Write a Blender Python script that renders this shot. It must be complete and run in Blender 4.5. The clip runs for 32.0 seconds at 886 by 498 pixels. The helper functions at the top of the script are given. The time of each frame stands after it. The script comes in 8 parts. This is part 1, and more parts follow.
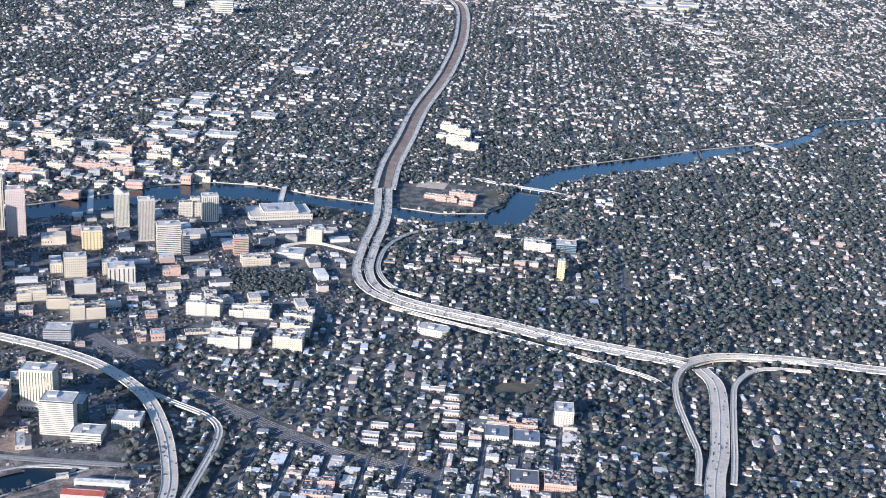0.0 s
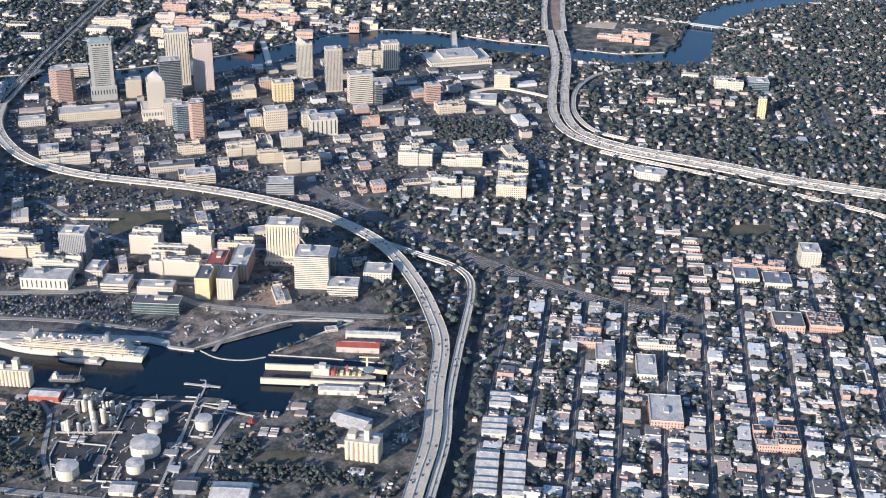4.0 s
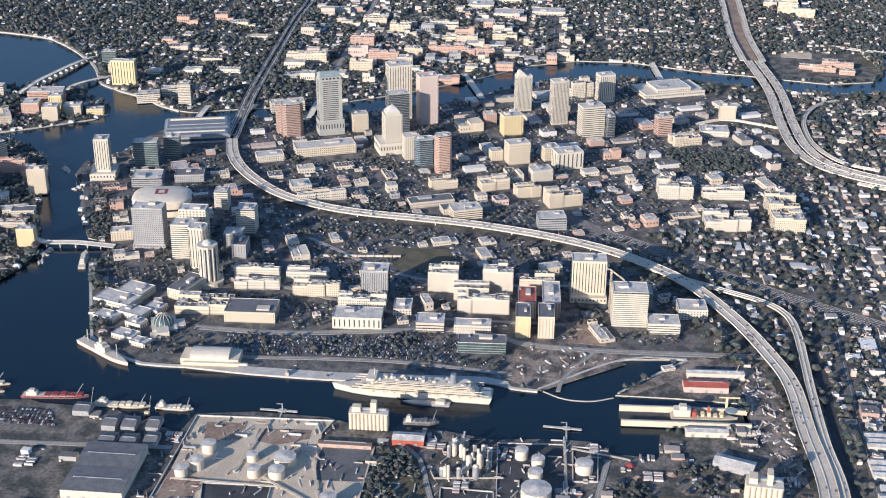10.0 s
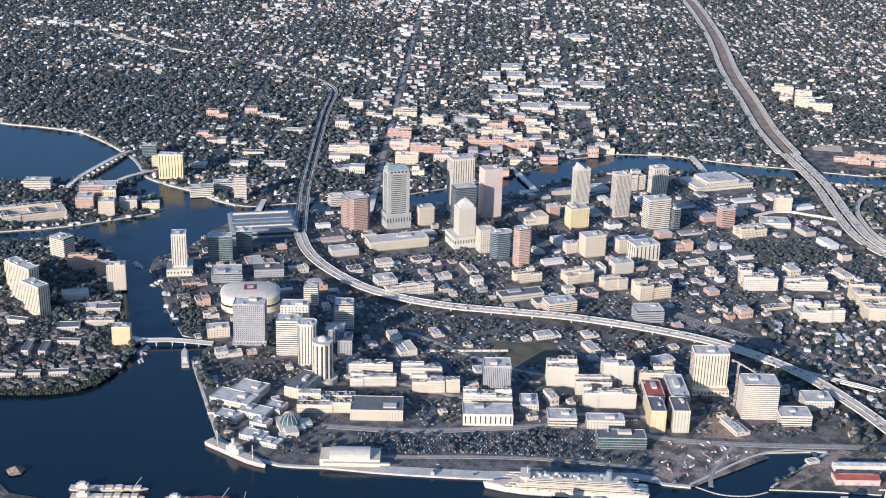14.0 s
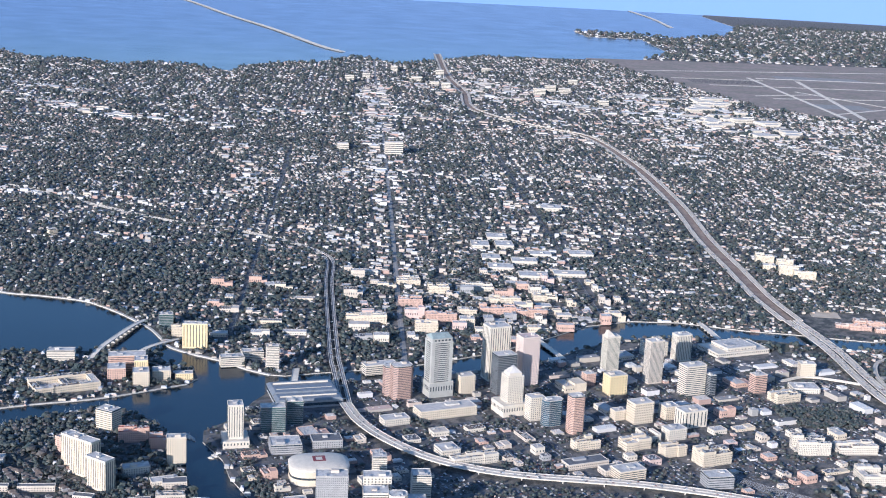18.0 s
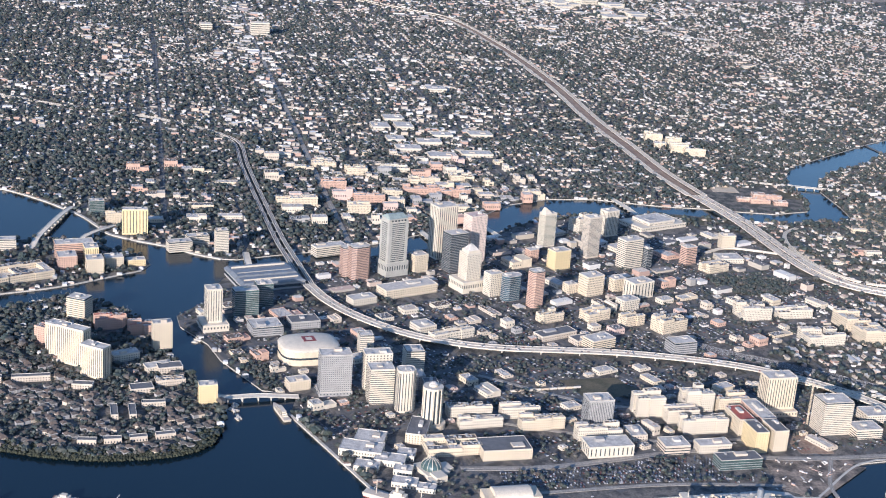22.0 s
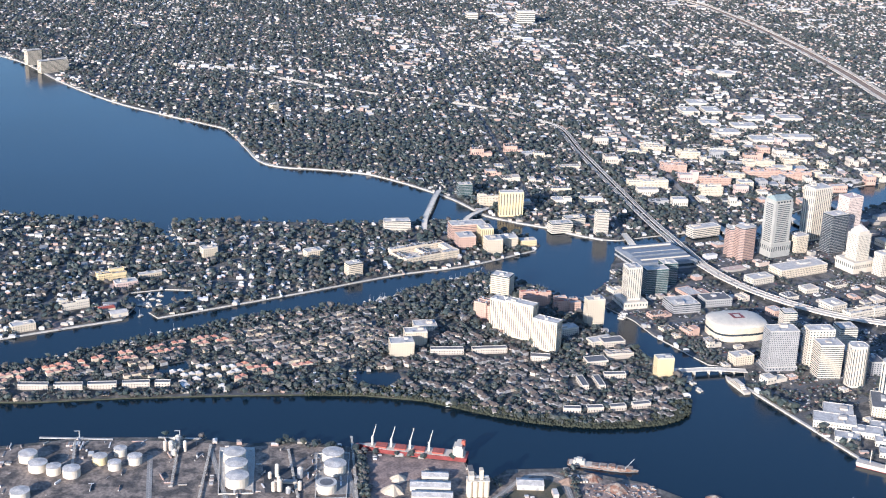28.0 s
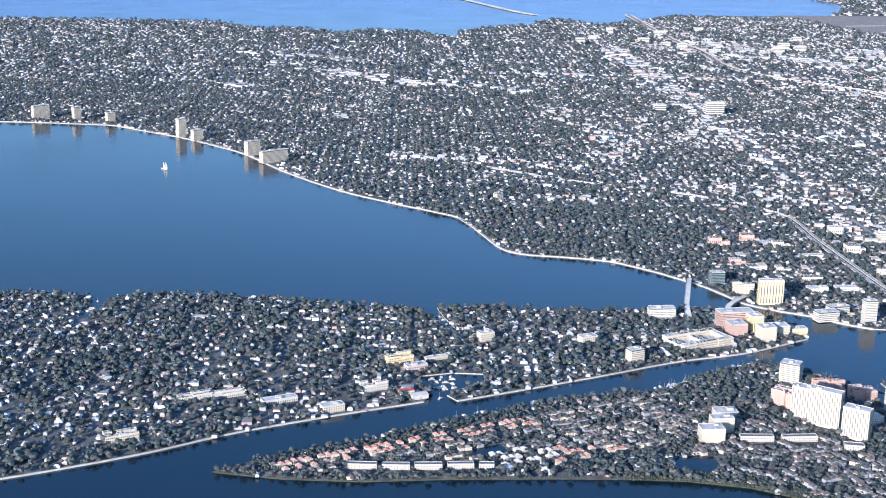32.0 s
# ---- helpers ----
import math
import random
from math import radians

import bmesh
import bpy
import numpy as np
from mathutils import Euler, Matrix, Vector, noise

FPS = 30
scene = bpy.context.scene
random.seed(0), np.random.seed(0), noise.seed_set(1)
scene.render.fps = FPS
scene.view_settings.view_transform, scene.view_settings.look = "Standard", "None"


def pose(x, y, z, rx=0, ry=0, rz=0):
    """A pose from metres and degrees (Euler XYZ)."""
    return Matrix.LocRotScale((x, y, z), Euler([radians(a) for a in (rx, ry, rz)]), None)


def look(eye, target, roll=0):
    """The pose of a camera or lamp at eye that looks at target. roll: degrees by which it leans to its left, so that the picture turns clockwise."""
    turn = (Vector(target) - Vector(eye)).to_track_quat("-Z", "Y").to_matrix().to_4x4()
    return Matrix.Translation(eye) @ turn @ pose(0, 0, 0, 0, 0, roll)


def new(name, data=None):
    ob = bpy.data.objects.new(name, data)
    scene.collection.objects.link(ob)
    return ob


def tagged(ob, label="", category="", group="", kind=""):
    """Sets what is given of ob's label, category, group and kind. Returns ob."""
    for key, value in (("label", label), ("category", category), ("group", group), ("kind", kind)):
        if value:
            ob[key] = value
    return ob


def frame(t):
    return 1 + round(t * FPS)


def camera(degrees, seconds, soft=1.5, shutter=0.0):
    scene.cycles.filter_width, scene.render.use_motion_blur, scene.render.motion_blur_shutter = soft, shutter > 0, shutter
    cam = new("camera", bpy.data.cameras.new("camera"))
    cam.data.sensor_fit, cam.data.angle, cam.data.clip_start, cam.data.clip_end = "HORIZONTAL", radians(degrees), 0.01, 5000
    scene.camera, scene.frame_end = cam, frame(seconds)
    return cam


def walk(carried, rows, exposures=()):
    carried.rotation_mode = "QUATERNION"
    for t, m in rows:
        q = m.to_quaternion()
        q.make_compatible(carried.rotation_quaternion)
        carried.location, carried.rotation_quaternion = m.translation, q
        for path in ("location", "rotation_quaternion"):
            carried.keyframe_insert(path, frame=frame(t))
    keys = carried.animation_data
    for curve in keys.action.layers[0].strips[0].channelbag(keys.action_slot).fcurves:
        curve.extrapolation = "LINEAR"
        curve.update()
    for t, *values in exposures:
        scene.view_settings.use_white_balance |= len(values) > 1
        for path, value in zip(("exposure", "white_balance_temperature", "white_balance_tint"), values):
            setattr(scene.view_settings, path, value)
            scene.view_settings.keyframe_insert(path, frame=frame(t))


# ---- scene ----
cam = camera(37.40, 32.0, soft=1.08)
PATH = [
    (0, (611.43, 280.63, 209.59), (233.60, 266.28, 79.04), 3.59),
    (0.5, (611.22, 272.46, 209.05), (231.54, 256.62, 84.16), 3.55),
    (1, (611.01, 264.27, 208.53), (229.67, 247.13, 88.99), 3.30),
    (1.5, (610.81, 256.06, 208.02), (229.18, 236.69, 89.75), 2.83),
    (2, (610.61, 247.81, 207.53), (231.08, 225.91, 83.13), 2.22),
    (2.5, (610.41, 239.53, 207.04), (235.08, 216.80, 70.63), 1.87),
    (3, (610.22, 231.23, 206.57), (240.90, 207.08, 54.85), 1.46),
    (3.5, (610.03, 222.90, 206.11), (246.98, 196.53, 40.29), 1.18),
    (4, (609.84, 214.54, 205.66), (251.36, 186.71, 30.40), 1.08),
    (4.5, (609.66, 206.16, 205.22), (254.10, 177.06, 24.31), 0.97),
    (6.5, (608.98, 172.38, 203.56), (256.24, 139.53, 17.83), 0.22),
    (7, (608.81, 163.87, 203.17), (256.06, 130.75, 17.51), 0.21),
    (7.5, (608.66, 155.34, 202.79), (255.55, 121.33, 17.98), 0.14),
    (8, (608.50, 146.78, 202.42), (254.86, 111.56, 18.86), 0.01),
    (8.5, (608.36, 138.20, 202.05), (253.64, 102.69, 20.62), 0.04),
    (9, (608.21, 129.60, 201.69), (251.54, 94.66, 24.03), 0.11),
    (9.5, (608.08, 120.98, 201.34), (248.50, 87.48, 29.34), 0.28),
    (10, (607.94, 112.34, 201.00), (245.61, 81.21, 34.43), 0.54),
    (10.5, (607.81, 103.68, 200.66), (243.02, 74.86, 39.12), 0.74),
    (11, (607.69, 94.99, 200.33), (240.71, 68.77, 43.38), 0.93),
    (11.5, (607.57, 86.29, 200.01), (238.56, 63.57, 47.32), 1.12),
    (12, (607.46, 77.56, 199.69), (236.48, 58.19, 51.37), 1.23),
    (12.5, (607.35, 68.82, 199.37), (234.67, 51.85, 55.08), 1.30),
    (13, (607.25, 60.05, 199.07), (233.66, 45.66, 56.86), 1.42),
    (13.5, (607.16, 51.27, 198.76), (233.28, 40.10, 57.02), 1.49),
    (15.5, (606.84, 15.97, 197.59), (226.87, 33.95, 73.90), 2.23),
    (16, (606.77, 7.10, 197.31), (223.40, 29.52, 85.39), 2.29),
    (16.5, (606.71, -1.78, 197.02), (220.38, 22.15, 96.17), 2.40),
    (17, (606.66, -10.68, 196.74), (218.11, 14.78, 105.19), 2.53),
    (17.5, (606.61, -19.60, 196.47), (217.22, 7.84, 109.17), 2.74),
    (18, (606.58, -28.53, 196.19), (217.81, -0.55, 106.32), 2.78),
    (18.5, (606.54, -37.47, 195.91), (220.00, -10.47, 96.66), 2.58),
    (19, (606.52, -46.43, 195.64), (223.08, -19.44, 84.99), 2.40),
    (19.5, (606.50, -55.40, 195.37), (226.44, -24.33, 74.57), 2.31),
    (20, (606.49, -64.38, 195.10), (229.30, -22.45, 68.74), 2.50),
    (20.5, (606.49, -73.38, 194.82), (231.41, -16.64, 67.95), 3.06),
    (21, (606.49, -82.39, 194.55), (233.33, -11.16, 69.34), 3.58),
    (21.5, (606.50, -91.41, 194.28), (234.87, -9.08, 71.35), 3.99),
    (22, (606.52, -100.44, 194.00), (236.03, -10.33, 73.10), 4.28),
    (22.5, (606.55, -109.48, 193.73), (236.94, -13.67, 74.54), 4.49),
    (23, (606.58, -118.53, 193.45), (237.57, -18.93, 75.52), 4.70),
    (23.5, (606.63, -127.59, 193.17), (238.39, -24.64, 75.69), 4.91),
    (24, (606.68, -136.66, 192.89), (239.00, -31.75, 75.38), 5.14),
    (24.5, (606.74, -145.74, 192.61), (239.41, -41.08, 73.79), 5.06),
    (26.5, (607.06, -182.15, 191.44), (235.48, -110.09, 62.07), 3.63),
    (27, (607.16, -191.27, 191.14), (234.29, -130.03, 59.93), 2.97),
    (27.5, (607.27, -200.39, 190.83), (232.53, -148.72, 60.82), 2.44),
    (28, (607.39, -209.52, 190.52), (230.64, -164.91, 63.77), 2.16),
    (28.5, (607.52, -218.66, 190.20), (228.55, -179.85, 68.22), 1.84),
    (29, (607.66, -227.81, 189.88), (226.42, -193.94, 73.64), 1.60),
    (29.5, (607.80, -236.95, 189.55), (224.63, -206.65, 78.82), 1.57),
    (30, (607.96, -246.10, 189.22), (223.13, -219.77, 83.33), 1.48),
    (30.5, (608.13, -255.26, 188.87), (222.11, -233.54, 86.30), 1.38),
    (31, (608.30, -264.42, 188.53), (221.67, -246.82, 87.50), 1.39),
    (31.5, (608.49, -273.58, 188.17), (221.58, -260.09, 87.57), 1.25),
    (32, (608.68, -282.75, 187.81), (221.76, -272.48, 86.90), 1.13),
]
walk(cam, [(t, look(eye, target, roll)) for t, eye, target, roll in PATH],
     exposures=[(0, 0.8, 4700, 15), (4, 0.64, 4980, 15), (9, 0.59, 5050, 15), (13, 0.57, 4950, 16), (17, 0.6, 4620, 16), (20, 0.66, 4810, 17), (24, 0.55, 4960, 17), (28, 0.85, 4840, 16), (32, 0.95, 4510, 15)])

# One scene metre stands for five real ones; the plan below is in real metres,
# east and north of the bridge at the foot of the boulevard, and part() brings it to size.
S = 0.2

# ---- light ----
SUN_AZ, SUN_EL = radians(126.0), radians(16.0)
world = bpy.data.worlds.new("world")
scene.world = world
world.use_nodes = True
wn = world.node_tree.nodes
wl = world.node_tree.links
sky = wn.new("ShaderNodeTexSky")
sky.sky_type = 'NISHITA'
sky.sun_disc = False
sky.sun_elevation = SUN_EL
sky.sun_rotation = SUN_AZ
sky.air_density, sky.dust_density, sky.ozone_density = 1.2, 0.5, 2.2
wn["Background"].inputs["Strength"].default_value = 0.1
wl.new(sky.outputs[0], wn["Background"].inputs[0])
sun_dir = Vector((math.sin(SUN_AZ) * math.cos(SUN_EL), math.cos(SUN_AZ) * math.cos(SUN_EL), math.sin(SUN_EL)))
sun = new("sun", bpy.data.lights.new("sun", 'SUN'))
sun.data.energy, sun.data.angle, sun.data.color = 5.0, radians(0.5), (1.0, 0.785, 0.52)
sun.matrix_world = look(sun_dir * 1000, (0, 0, 0))


# ---- materials ----
def material(name, base, rough=0.8, vary=0.25, size=8.0, metal=0.0, bump=0.0, second=None, island=None, spec=None, fine=None):
    """A surface with two scales of mottling; size is the coarse scale in real metres; island: a list of colours chosen piece by piece."""
    m = bpy.data.materials.new(name)
    m.use_nodes = True
    n, l = m.node_tree.nodes, m.node_tree.links
    b = n["Principled BSDF"]
    b.inputs["Roughness"].default_value, b.inputs["Metallic"].default_value = rough, metal
    if spec is not None:
        b.inputs["Specular IOR Level"].default_value = spec
    geo = n.new("ShaderNodeNewGeometry")
    coarse, grain = n.new("ShaderNodeTexNoise"), n.new("ShaderNodeTexNoise")
    for tex, s in ((coarse, size), (grain, fine or size / 7)):
        tex.inputs["Scale"].default_value = 1 / (s * S)
        tex.inputs["Detail"].default_value = 4
        l.new(geo.outputs["Position"], tex.inputs["Vector"])
    if island:
        ramp = n.new("ShaderNodeValToRGB")
        ramp.color_ramp.interpolation = 'CONSTANT'
        el = ramp.color_ramp.elements
        while len(el) < len(island):
            el.new(0.5)
        for i, c in enumerate(island):
            el[i].position, el[i].color = i / len(island), (*c, 1)
        l.new(geo.outputs["Random Per Island"], ramp.inputs[0])
        first = ramp.outputs[0]
    else:
        mix = n.new("ShaderNodeMix")
        mix.data_type = 'RGBA'
        mix.inputs[6].default_value = (*base, 1)
        mix.inputs[7].default_value = (*(second or [c * (1 - vary) for c in base]), 1)
        sharp = n.new("ShaderNodeMapRange")
        sharp.inputs[1].default_value, sharp.inputs[2].default_value = 0.42, 0.6
        l.new(coarse.outputs[0], sharp.inputs[0])
        l.new(sharp.outputs[0], mix.inputs[0])
        first = mix.outputs[2]
    hsv = n.new("ShaderNodeHueSaturation")
    span = n.new("ShaderNodeMapRange")
    span.inputs[1].default_value, span.inputs[2].default_value = 0.3, 0.7
    span.inputs[3].default_value, span.inputs[4].default_value = 1 - vary, 1 + vary
    l.new(grain.outputs[0], span.inputs[0])
    l.new(span.outputs[0], hsv.inputs["Value"])
    l.new(first, hsv.inputs["Color"])
    l.new(hsv.outputs[0], b.inputs["Base Color"])
    if bump:
        bp = n.new("ShaderNodeBump")
        bp.inputs["Strength"].default_value, bp.inputs["Distance"].default_value = bump, 0.5 * S
        l.new(grain.outputs[0], bp.inputs["Height"])
        l.new(bp.outputs[0], b.inputs["Normal"])
    return m


def plain(name, base, rough=0.7, metal=0.0):
    return material(name, base, rough, 0.12, 6.0, metal)


M_GROUND = material("ground_cover", (0.06, 0.062, 0.055), 0.95, 0.45, 26, second=(0.18, 0.16, 0.135), fine=5)
M_PAVE = material("city_paving", (0.17, 0.155, 0.135), 0.9, 0.4, 24, second=(0.06, 0.06, 0.06), fine=4)
M_AIRGRASS = material("dry_airfield_grass", (0.3, 0.235, 0.19), 0.95, 0.2, 200, second=(0.25, 0.21, 0.16), fine=40)
M_PORT = material("yard_ground", (0.29, 0.235, 0.185), 0.95, 0.4, 26, second=(0.085, 0.076, 0.068), fine=5)
M_WORNROAD = material("worn_yard_road", (0.27, 0.25, 0.22), 0.9, 0.2, 40, second=(0.31, 0.29, 0.26), fine=4)
M_SAND = material("pale_fill", (0.6, 0.5, 0.36), 0.95, 0.16, 38, second=(0.5, 0.41, 0.3), fine=3)
M_GRASS = material("dry_grass", (0.13, 0.11, 0.07), 0.95, 0.25, 30, second=(0.085, 0.08, 0.05), fine=3)
M_BUSH = material("mangrove_green", (0.062, 0.066, 0.04), 0.95, 0.35, 14, fine=3)
M_ASPHALT = material("asphalt", (0.1, 0.1, 0.1), 0.9, 0.2, 40, second=(0.14, 0.14, 0.14), fine=4)
# Dark asphalt; on the frontage road its darkness also stands for shade.
M_DARK = material("dark_and_shaded_asphalt", (0.045, 0.047, 0.05), 0.9, 0.25, 30, second=(0.07, 0.07, 0.072), fine=4)
M_BALLAST = material("dark_ballast", (0.12, 0.1, 0.085), 0.95, 0.25, 25, second=(0.18, 0.15, 0.13), fine=3)
M_CONCRETE = material("road_concrete", (0.8, 0.7, 0.54), 0.85, 0.14, 40, second=(0.68, 0.6, 0.47), fine=4)
M_QUAY = material("quay_concrete", (0.56, 0.52, 0.45), 0.85, 0.15, 20, fine=3)
M_MEDIAN = material("bare_earth", (0.24, 0.165, 0.12), 0.95, 0.25, 40, second=(0.32, 0.24, 0.175), fine=5)
M_WHITE = material("white_paint", (0.64, 0.57, 0.455), 0.7, 0.08, 12, fine=2)
M_CREAM = material("cream_stucco", (0.66, 0.56, 0.41), 0.8, 0.1, 12, fine=2)
M_YELLOW = material("yellow_stucco", (0.78, 0.62, 0.34), 0.8, 0.1, 12, fine=2)
M_BEIGE = material("beige_stone", (0.58, 0.5, 0.4), 0.8, 0.1, 12, fine=2)
M_GREY = material("grey_concrete", (0.36, 0.35, 0.34), 0.8, 0.12, 12, fine=2)
M_BROWN = material("brown_granite", (0.42, 0.29, 0.23), 0.6, 0.12, 12, fine=2)
M_BRICK = material("salmon_brick", (0.56, 0.38, 0.29), 0.85, 0.14, 10, fine=2)
M_PINK = material("pink_stone", (0.62, 0.47, 0.4), 0.7, 0.1, 12, fine=2)
M_RED = material("red_metal_roof", (0.42, 0.11, 0.07), 0.6, 0.2, 10, fine=2)
M_GLASS = material("dark_window_glass", (0.055, 0.07, 0.085), 0.12, 0.3, 20, spec=0.8, fine=4)
M_GLASSB = material("blue_curtain_glass", (0.06, 0.1, 0.13), 0.1, 0.3, 20, spec=0.9, fine=4)
M_GLASSG = material("green_curtain_glass", (0.075, 0.115, 0.115), 0.12, 0.25, 20, spec=0.9, fine=4)
M_ROOF = material("pale_roof_membrane", (0.6, 0.56, 0.5), 0.9, 0.2, 10, second=(0.44, 0.41, 0.37), fine=2)
M_ROOFD = material("dark_roof_membrane", (0.16, 0.16, 0.165), 0.9, 0.2, 10, fine=2)
M_ROOFB = material("blue_roof_metal", (0.2, 0.215, 0.235), 0.5, 0.15, 10, fine=2)
M_STONE = material("grey_green_granite", (0.4, 0.39, 0.35), 0.7, 0.1, 12, fine=2)
M_ROSE = material("pale_rose_stone", (0.68, 0.55, 0.47), 0.7, 0.08, 12, fine=2)
M_TEAL = material("weathered_teal_copper", (0.3, 0.35, 0.33), 0.6, 0.15, 10, fine=2)
M_METAL = material("galvanised_metal", (0.5, 0.5, 0.5), 0.45, 0.15, 10, metal=0.5, fine=2)
M_RUST = material("rust_red_hull", (0.24, 0.05, 0.045), 0.6, 0.2, 10, fine=2)
M_SCRAPGROUND = material("rust_stained_ground", (0.34, 0.25, 0.2), 0.95, 0.3, 22, second=(0.2, 0.15, 0.125), fine=4)
M_SCRAP = material("rusty_scrap", (0.22, 0.12, 0.08), 0.9, 0.4, 8, second=(0.3, 0.25, 0.2), fine=2)
M_BARK = material("bark", (0.1, 0.075, 0.055), 0.95, 0.2, 4)
LEAVES = [(0.042, 0.056, 0.05), (0.05, 0.06, 0.05), (0.058, 0.064, 0.054), (0.036, 0.046, 0.042), (0.078, 0.074, 0.064), (0.054, 0.058, 0.047), (0.09, 0.08, 0.072), (0.046, 0.058, 0.053)]
M_LEAF = material("foliage", LEAVES[0], 0.6, 0.35, 4, island=LEAVES, fine=2, spec=0.5)
ROOFS = [(0.5, 0.47, 0.42), (0.34, 0.32, 0.29), (0.22, 0.2, 0.18), (0.68, 0.65, 0.6), (0.2, 0.19, 0.18), (0.42, 0.33, 0.27), (0.6, 0.56, 0.49), (0.14, 0.135, 0.13), (0.54, 0.53, 0.5), (0.36, 0.24, 0.18), (0.72, 0.7, 0.66), (0.27, 0.25, 0.23)]
WALLS = [(0.6, 0.57, 0.52), (0.5, 0.44, 0.35), (0.66, 0.63, 0.59), (0.42, 0.38, 0.32), (0.55, 0.45, 0.37), (0.36, 0.34, 0.31), (0.62, 0.58, 0.52), (0.44, 0.31, 0.25)]
M_HROOF = material("house_roof", ROOFS[0], 0.85, 0.12, 6, island=ROOFS, fine=2)
M_HWALL = material("house_wall", WALLS[0], 0.8, 0.1, 6, island=WALLS, fine=2)
# Paler than house_roof: distance haze is put into these far roof colours.
M_FARROOF = material("hazed_far_house_roof", ROOFS[0], 0.85, 0.12, 8, island=[(0.7, 0.68, 0.64), (0.36, 0.35, 0.34), (0.78, 0.76, 0.73), (0.5, 0.47, 0.43), (0.24, 0.23, 0.23), (0.62, 0.58, 0.53), (0.3, 0.28, 0.27), (0.56, 0.5, 0.46)], fine=2)
M_SHOPROOF = material("shop_roof", ROOFS[0], 0.9, 0.12, 8, island=[(0.74, 0.7, 0.62), (0.3, 0.28, 0.26), (0.62, 0.58, 0.52), (0.2, 0.19, 0.18), (0.56, 0.42, 0.34), (0.11, 0.11, 0.11), (0.8, 0.77, 0.71), (0.48, 0.45, 0.4), (0.16, 0.155, 0.15), (0.68, 0.6, 0.5)], fine=2)
M_SHOP = material("warm_roof_membrane", (0.6, 0.55, 0.48), 0.9, 0.15, 10, second=(0.48, 0.44, 0.4), fine=2)
M_REDROOF = material("clay_tile_roof", (0.45, 0.2, 0.13), 0.85, 0.2, 6, island=[(0.48, 0.22, 0.14), (0.42, 0.19, 0.13), (0.52, 0.28, 0.2), (0.4, 0.24, 0.18)], fine=2)
M_BROWNROOF = material("brown_shingle_roof", (0.16, 0.12, 0.1), 0.9, 0.2, 6, island=[(0.11, 0.09, 0.08), (0.09, 0.08, 0.075), (0.14, 0.11, 0.09), (0.12, 0.11, 0.1)], fine=2)
M_GREYROOF = material("grey_shingle_roof", (0.3, 0.28, 0.27), 0.9, 0.15, 6, island=[(0.12, 0.1, 0.09), (0.085, 0.075, 0.07), (0.16, 0.135, 0.12), (0.3, 0.26, 0.22), (0.13, 0.105, 0.09)], fine=2)
CARS = [(0.42, 0.42, 0.42), (0.05, 0.05, 0.055), (0.2, 0.21, 0.22), (0.08, 0.08, 0.09), (0.12, 0.13, 0.16), (0.16, 0.07, 0.06), (0.5, 0.5, 0.5), (0.07, 0.09, 0.13)]
M_CARS = material("car_paint", CARS[0], 0.35, 0.05, 6, island=CARS)


def water_material():
    m = bpy.data.materials.new("harbour_water")
    m.use_nodes = True
    n, l = m.node_tree.nodes, m.node_tree.links
    b = n["Principled BSDF"]
    b.inputs["Base Color"].default_value = (0.007, 0.017, 0.027, 1)
    b.inputs["Roughness"].default_value = 0.12
    b.inputs["IOR"].default_value = 1.33
    geo = n.new("ShaderNodeNewGeometry")
    waves, drift = n.new("ShaderNodeTexNoise"), n.new("ShaderNodeTexNoise")
    waves.inputs["Scale"].default_value, waves.inputs["Detail"].default_value = 1 / (6 * S), 5
    drift.inputs["Scale"].default_value, drift.inputs["Detail"].default_value = 1 / (420 * S), 3
    for tex in (waves, drift):
        l.new(geo.outputs["Position"], tex.inputs["Vector"])
    bp = n.new("ShaderNodeBump")
    bp.inputs["Strength"].default_value, bp.inputs["Distance"].default_value = 0.03, 0.4 * S
    l.new(waves.outputs[0], bp.inputs["Height"])
    l.new(bp.outputs[0], b.inputs["Normal"])
    span = n.new("ShaderNodeMapRange")
    span.inputs[1].default_value, span.inputs[2].default_value = 0.3, 0.7
    span.inputs[3].default_value, span.inputs[4].default_value = 0.14, 0.19
    l.new(drift.outputs[0], span.inputs[0])
    l.new(span.outputs[0], b.inputs["Roughness"])
    return m


M_WATER = water_material()


# ---- mesh helpers ----
def thing(name, e, n, z=0.0, rz=0.0, label="", category="", group="", kind=""):
    ob = new(name)
    ob.empty_display_size = 1
    ob.matrix_basis = pose(e * S, n * S, z * S, 0, 0, rz)
    return tagged(ob, label, category, group, kind)


def data(name, verts, faces, mats, index=None):
    me = bpy.data.meshes.new(name)
    me.from_pydata([(x * S, y * S, z * S) for x, y, z in verts], [], faces)
    for m in (mats if isinstance(mats, (list, tuple)) else [mats]):
        me.materials.append(m)
    if index is not None:
        me.polygons.foreach_set("material_index", index)
    me.update()
    return me


def part(name, me, parent=None, label="", at=None):
    ob = new(name, me)
    if parent is not None:
        ob.parent = parent
    if at is not None:
        ob.matrix_basis = pose(at[0] * S, at[1] * S, at[2] * S, 0, 0, at[3] if len(at) > 3 else 0)
    if label:
        ob["label"] = label
    return ob


def box(x0, x1, y0, y1, z0, z1, chamfer=0.0):
    """Verts and faces of a block; chamfer cuts its upright corners."""
    c = chamfer
    if c:
        ring = [(x0 + c, y0), (x1 - c, y0), (x1, y0 + c), (x1, y1 - c), (x1 - c, y1), (x0 + c, y1), (x0, y1 - c), (x0, y0 + c)]
    else:
        ring = [(x0, y0), (x1, y0), (x1, y1), (x0, y1)]
    return prism(ring, z0, z1)


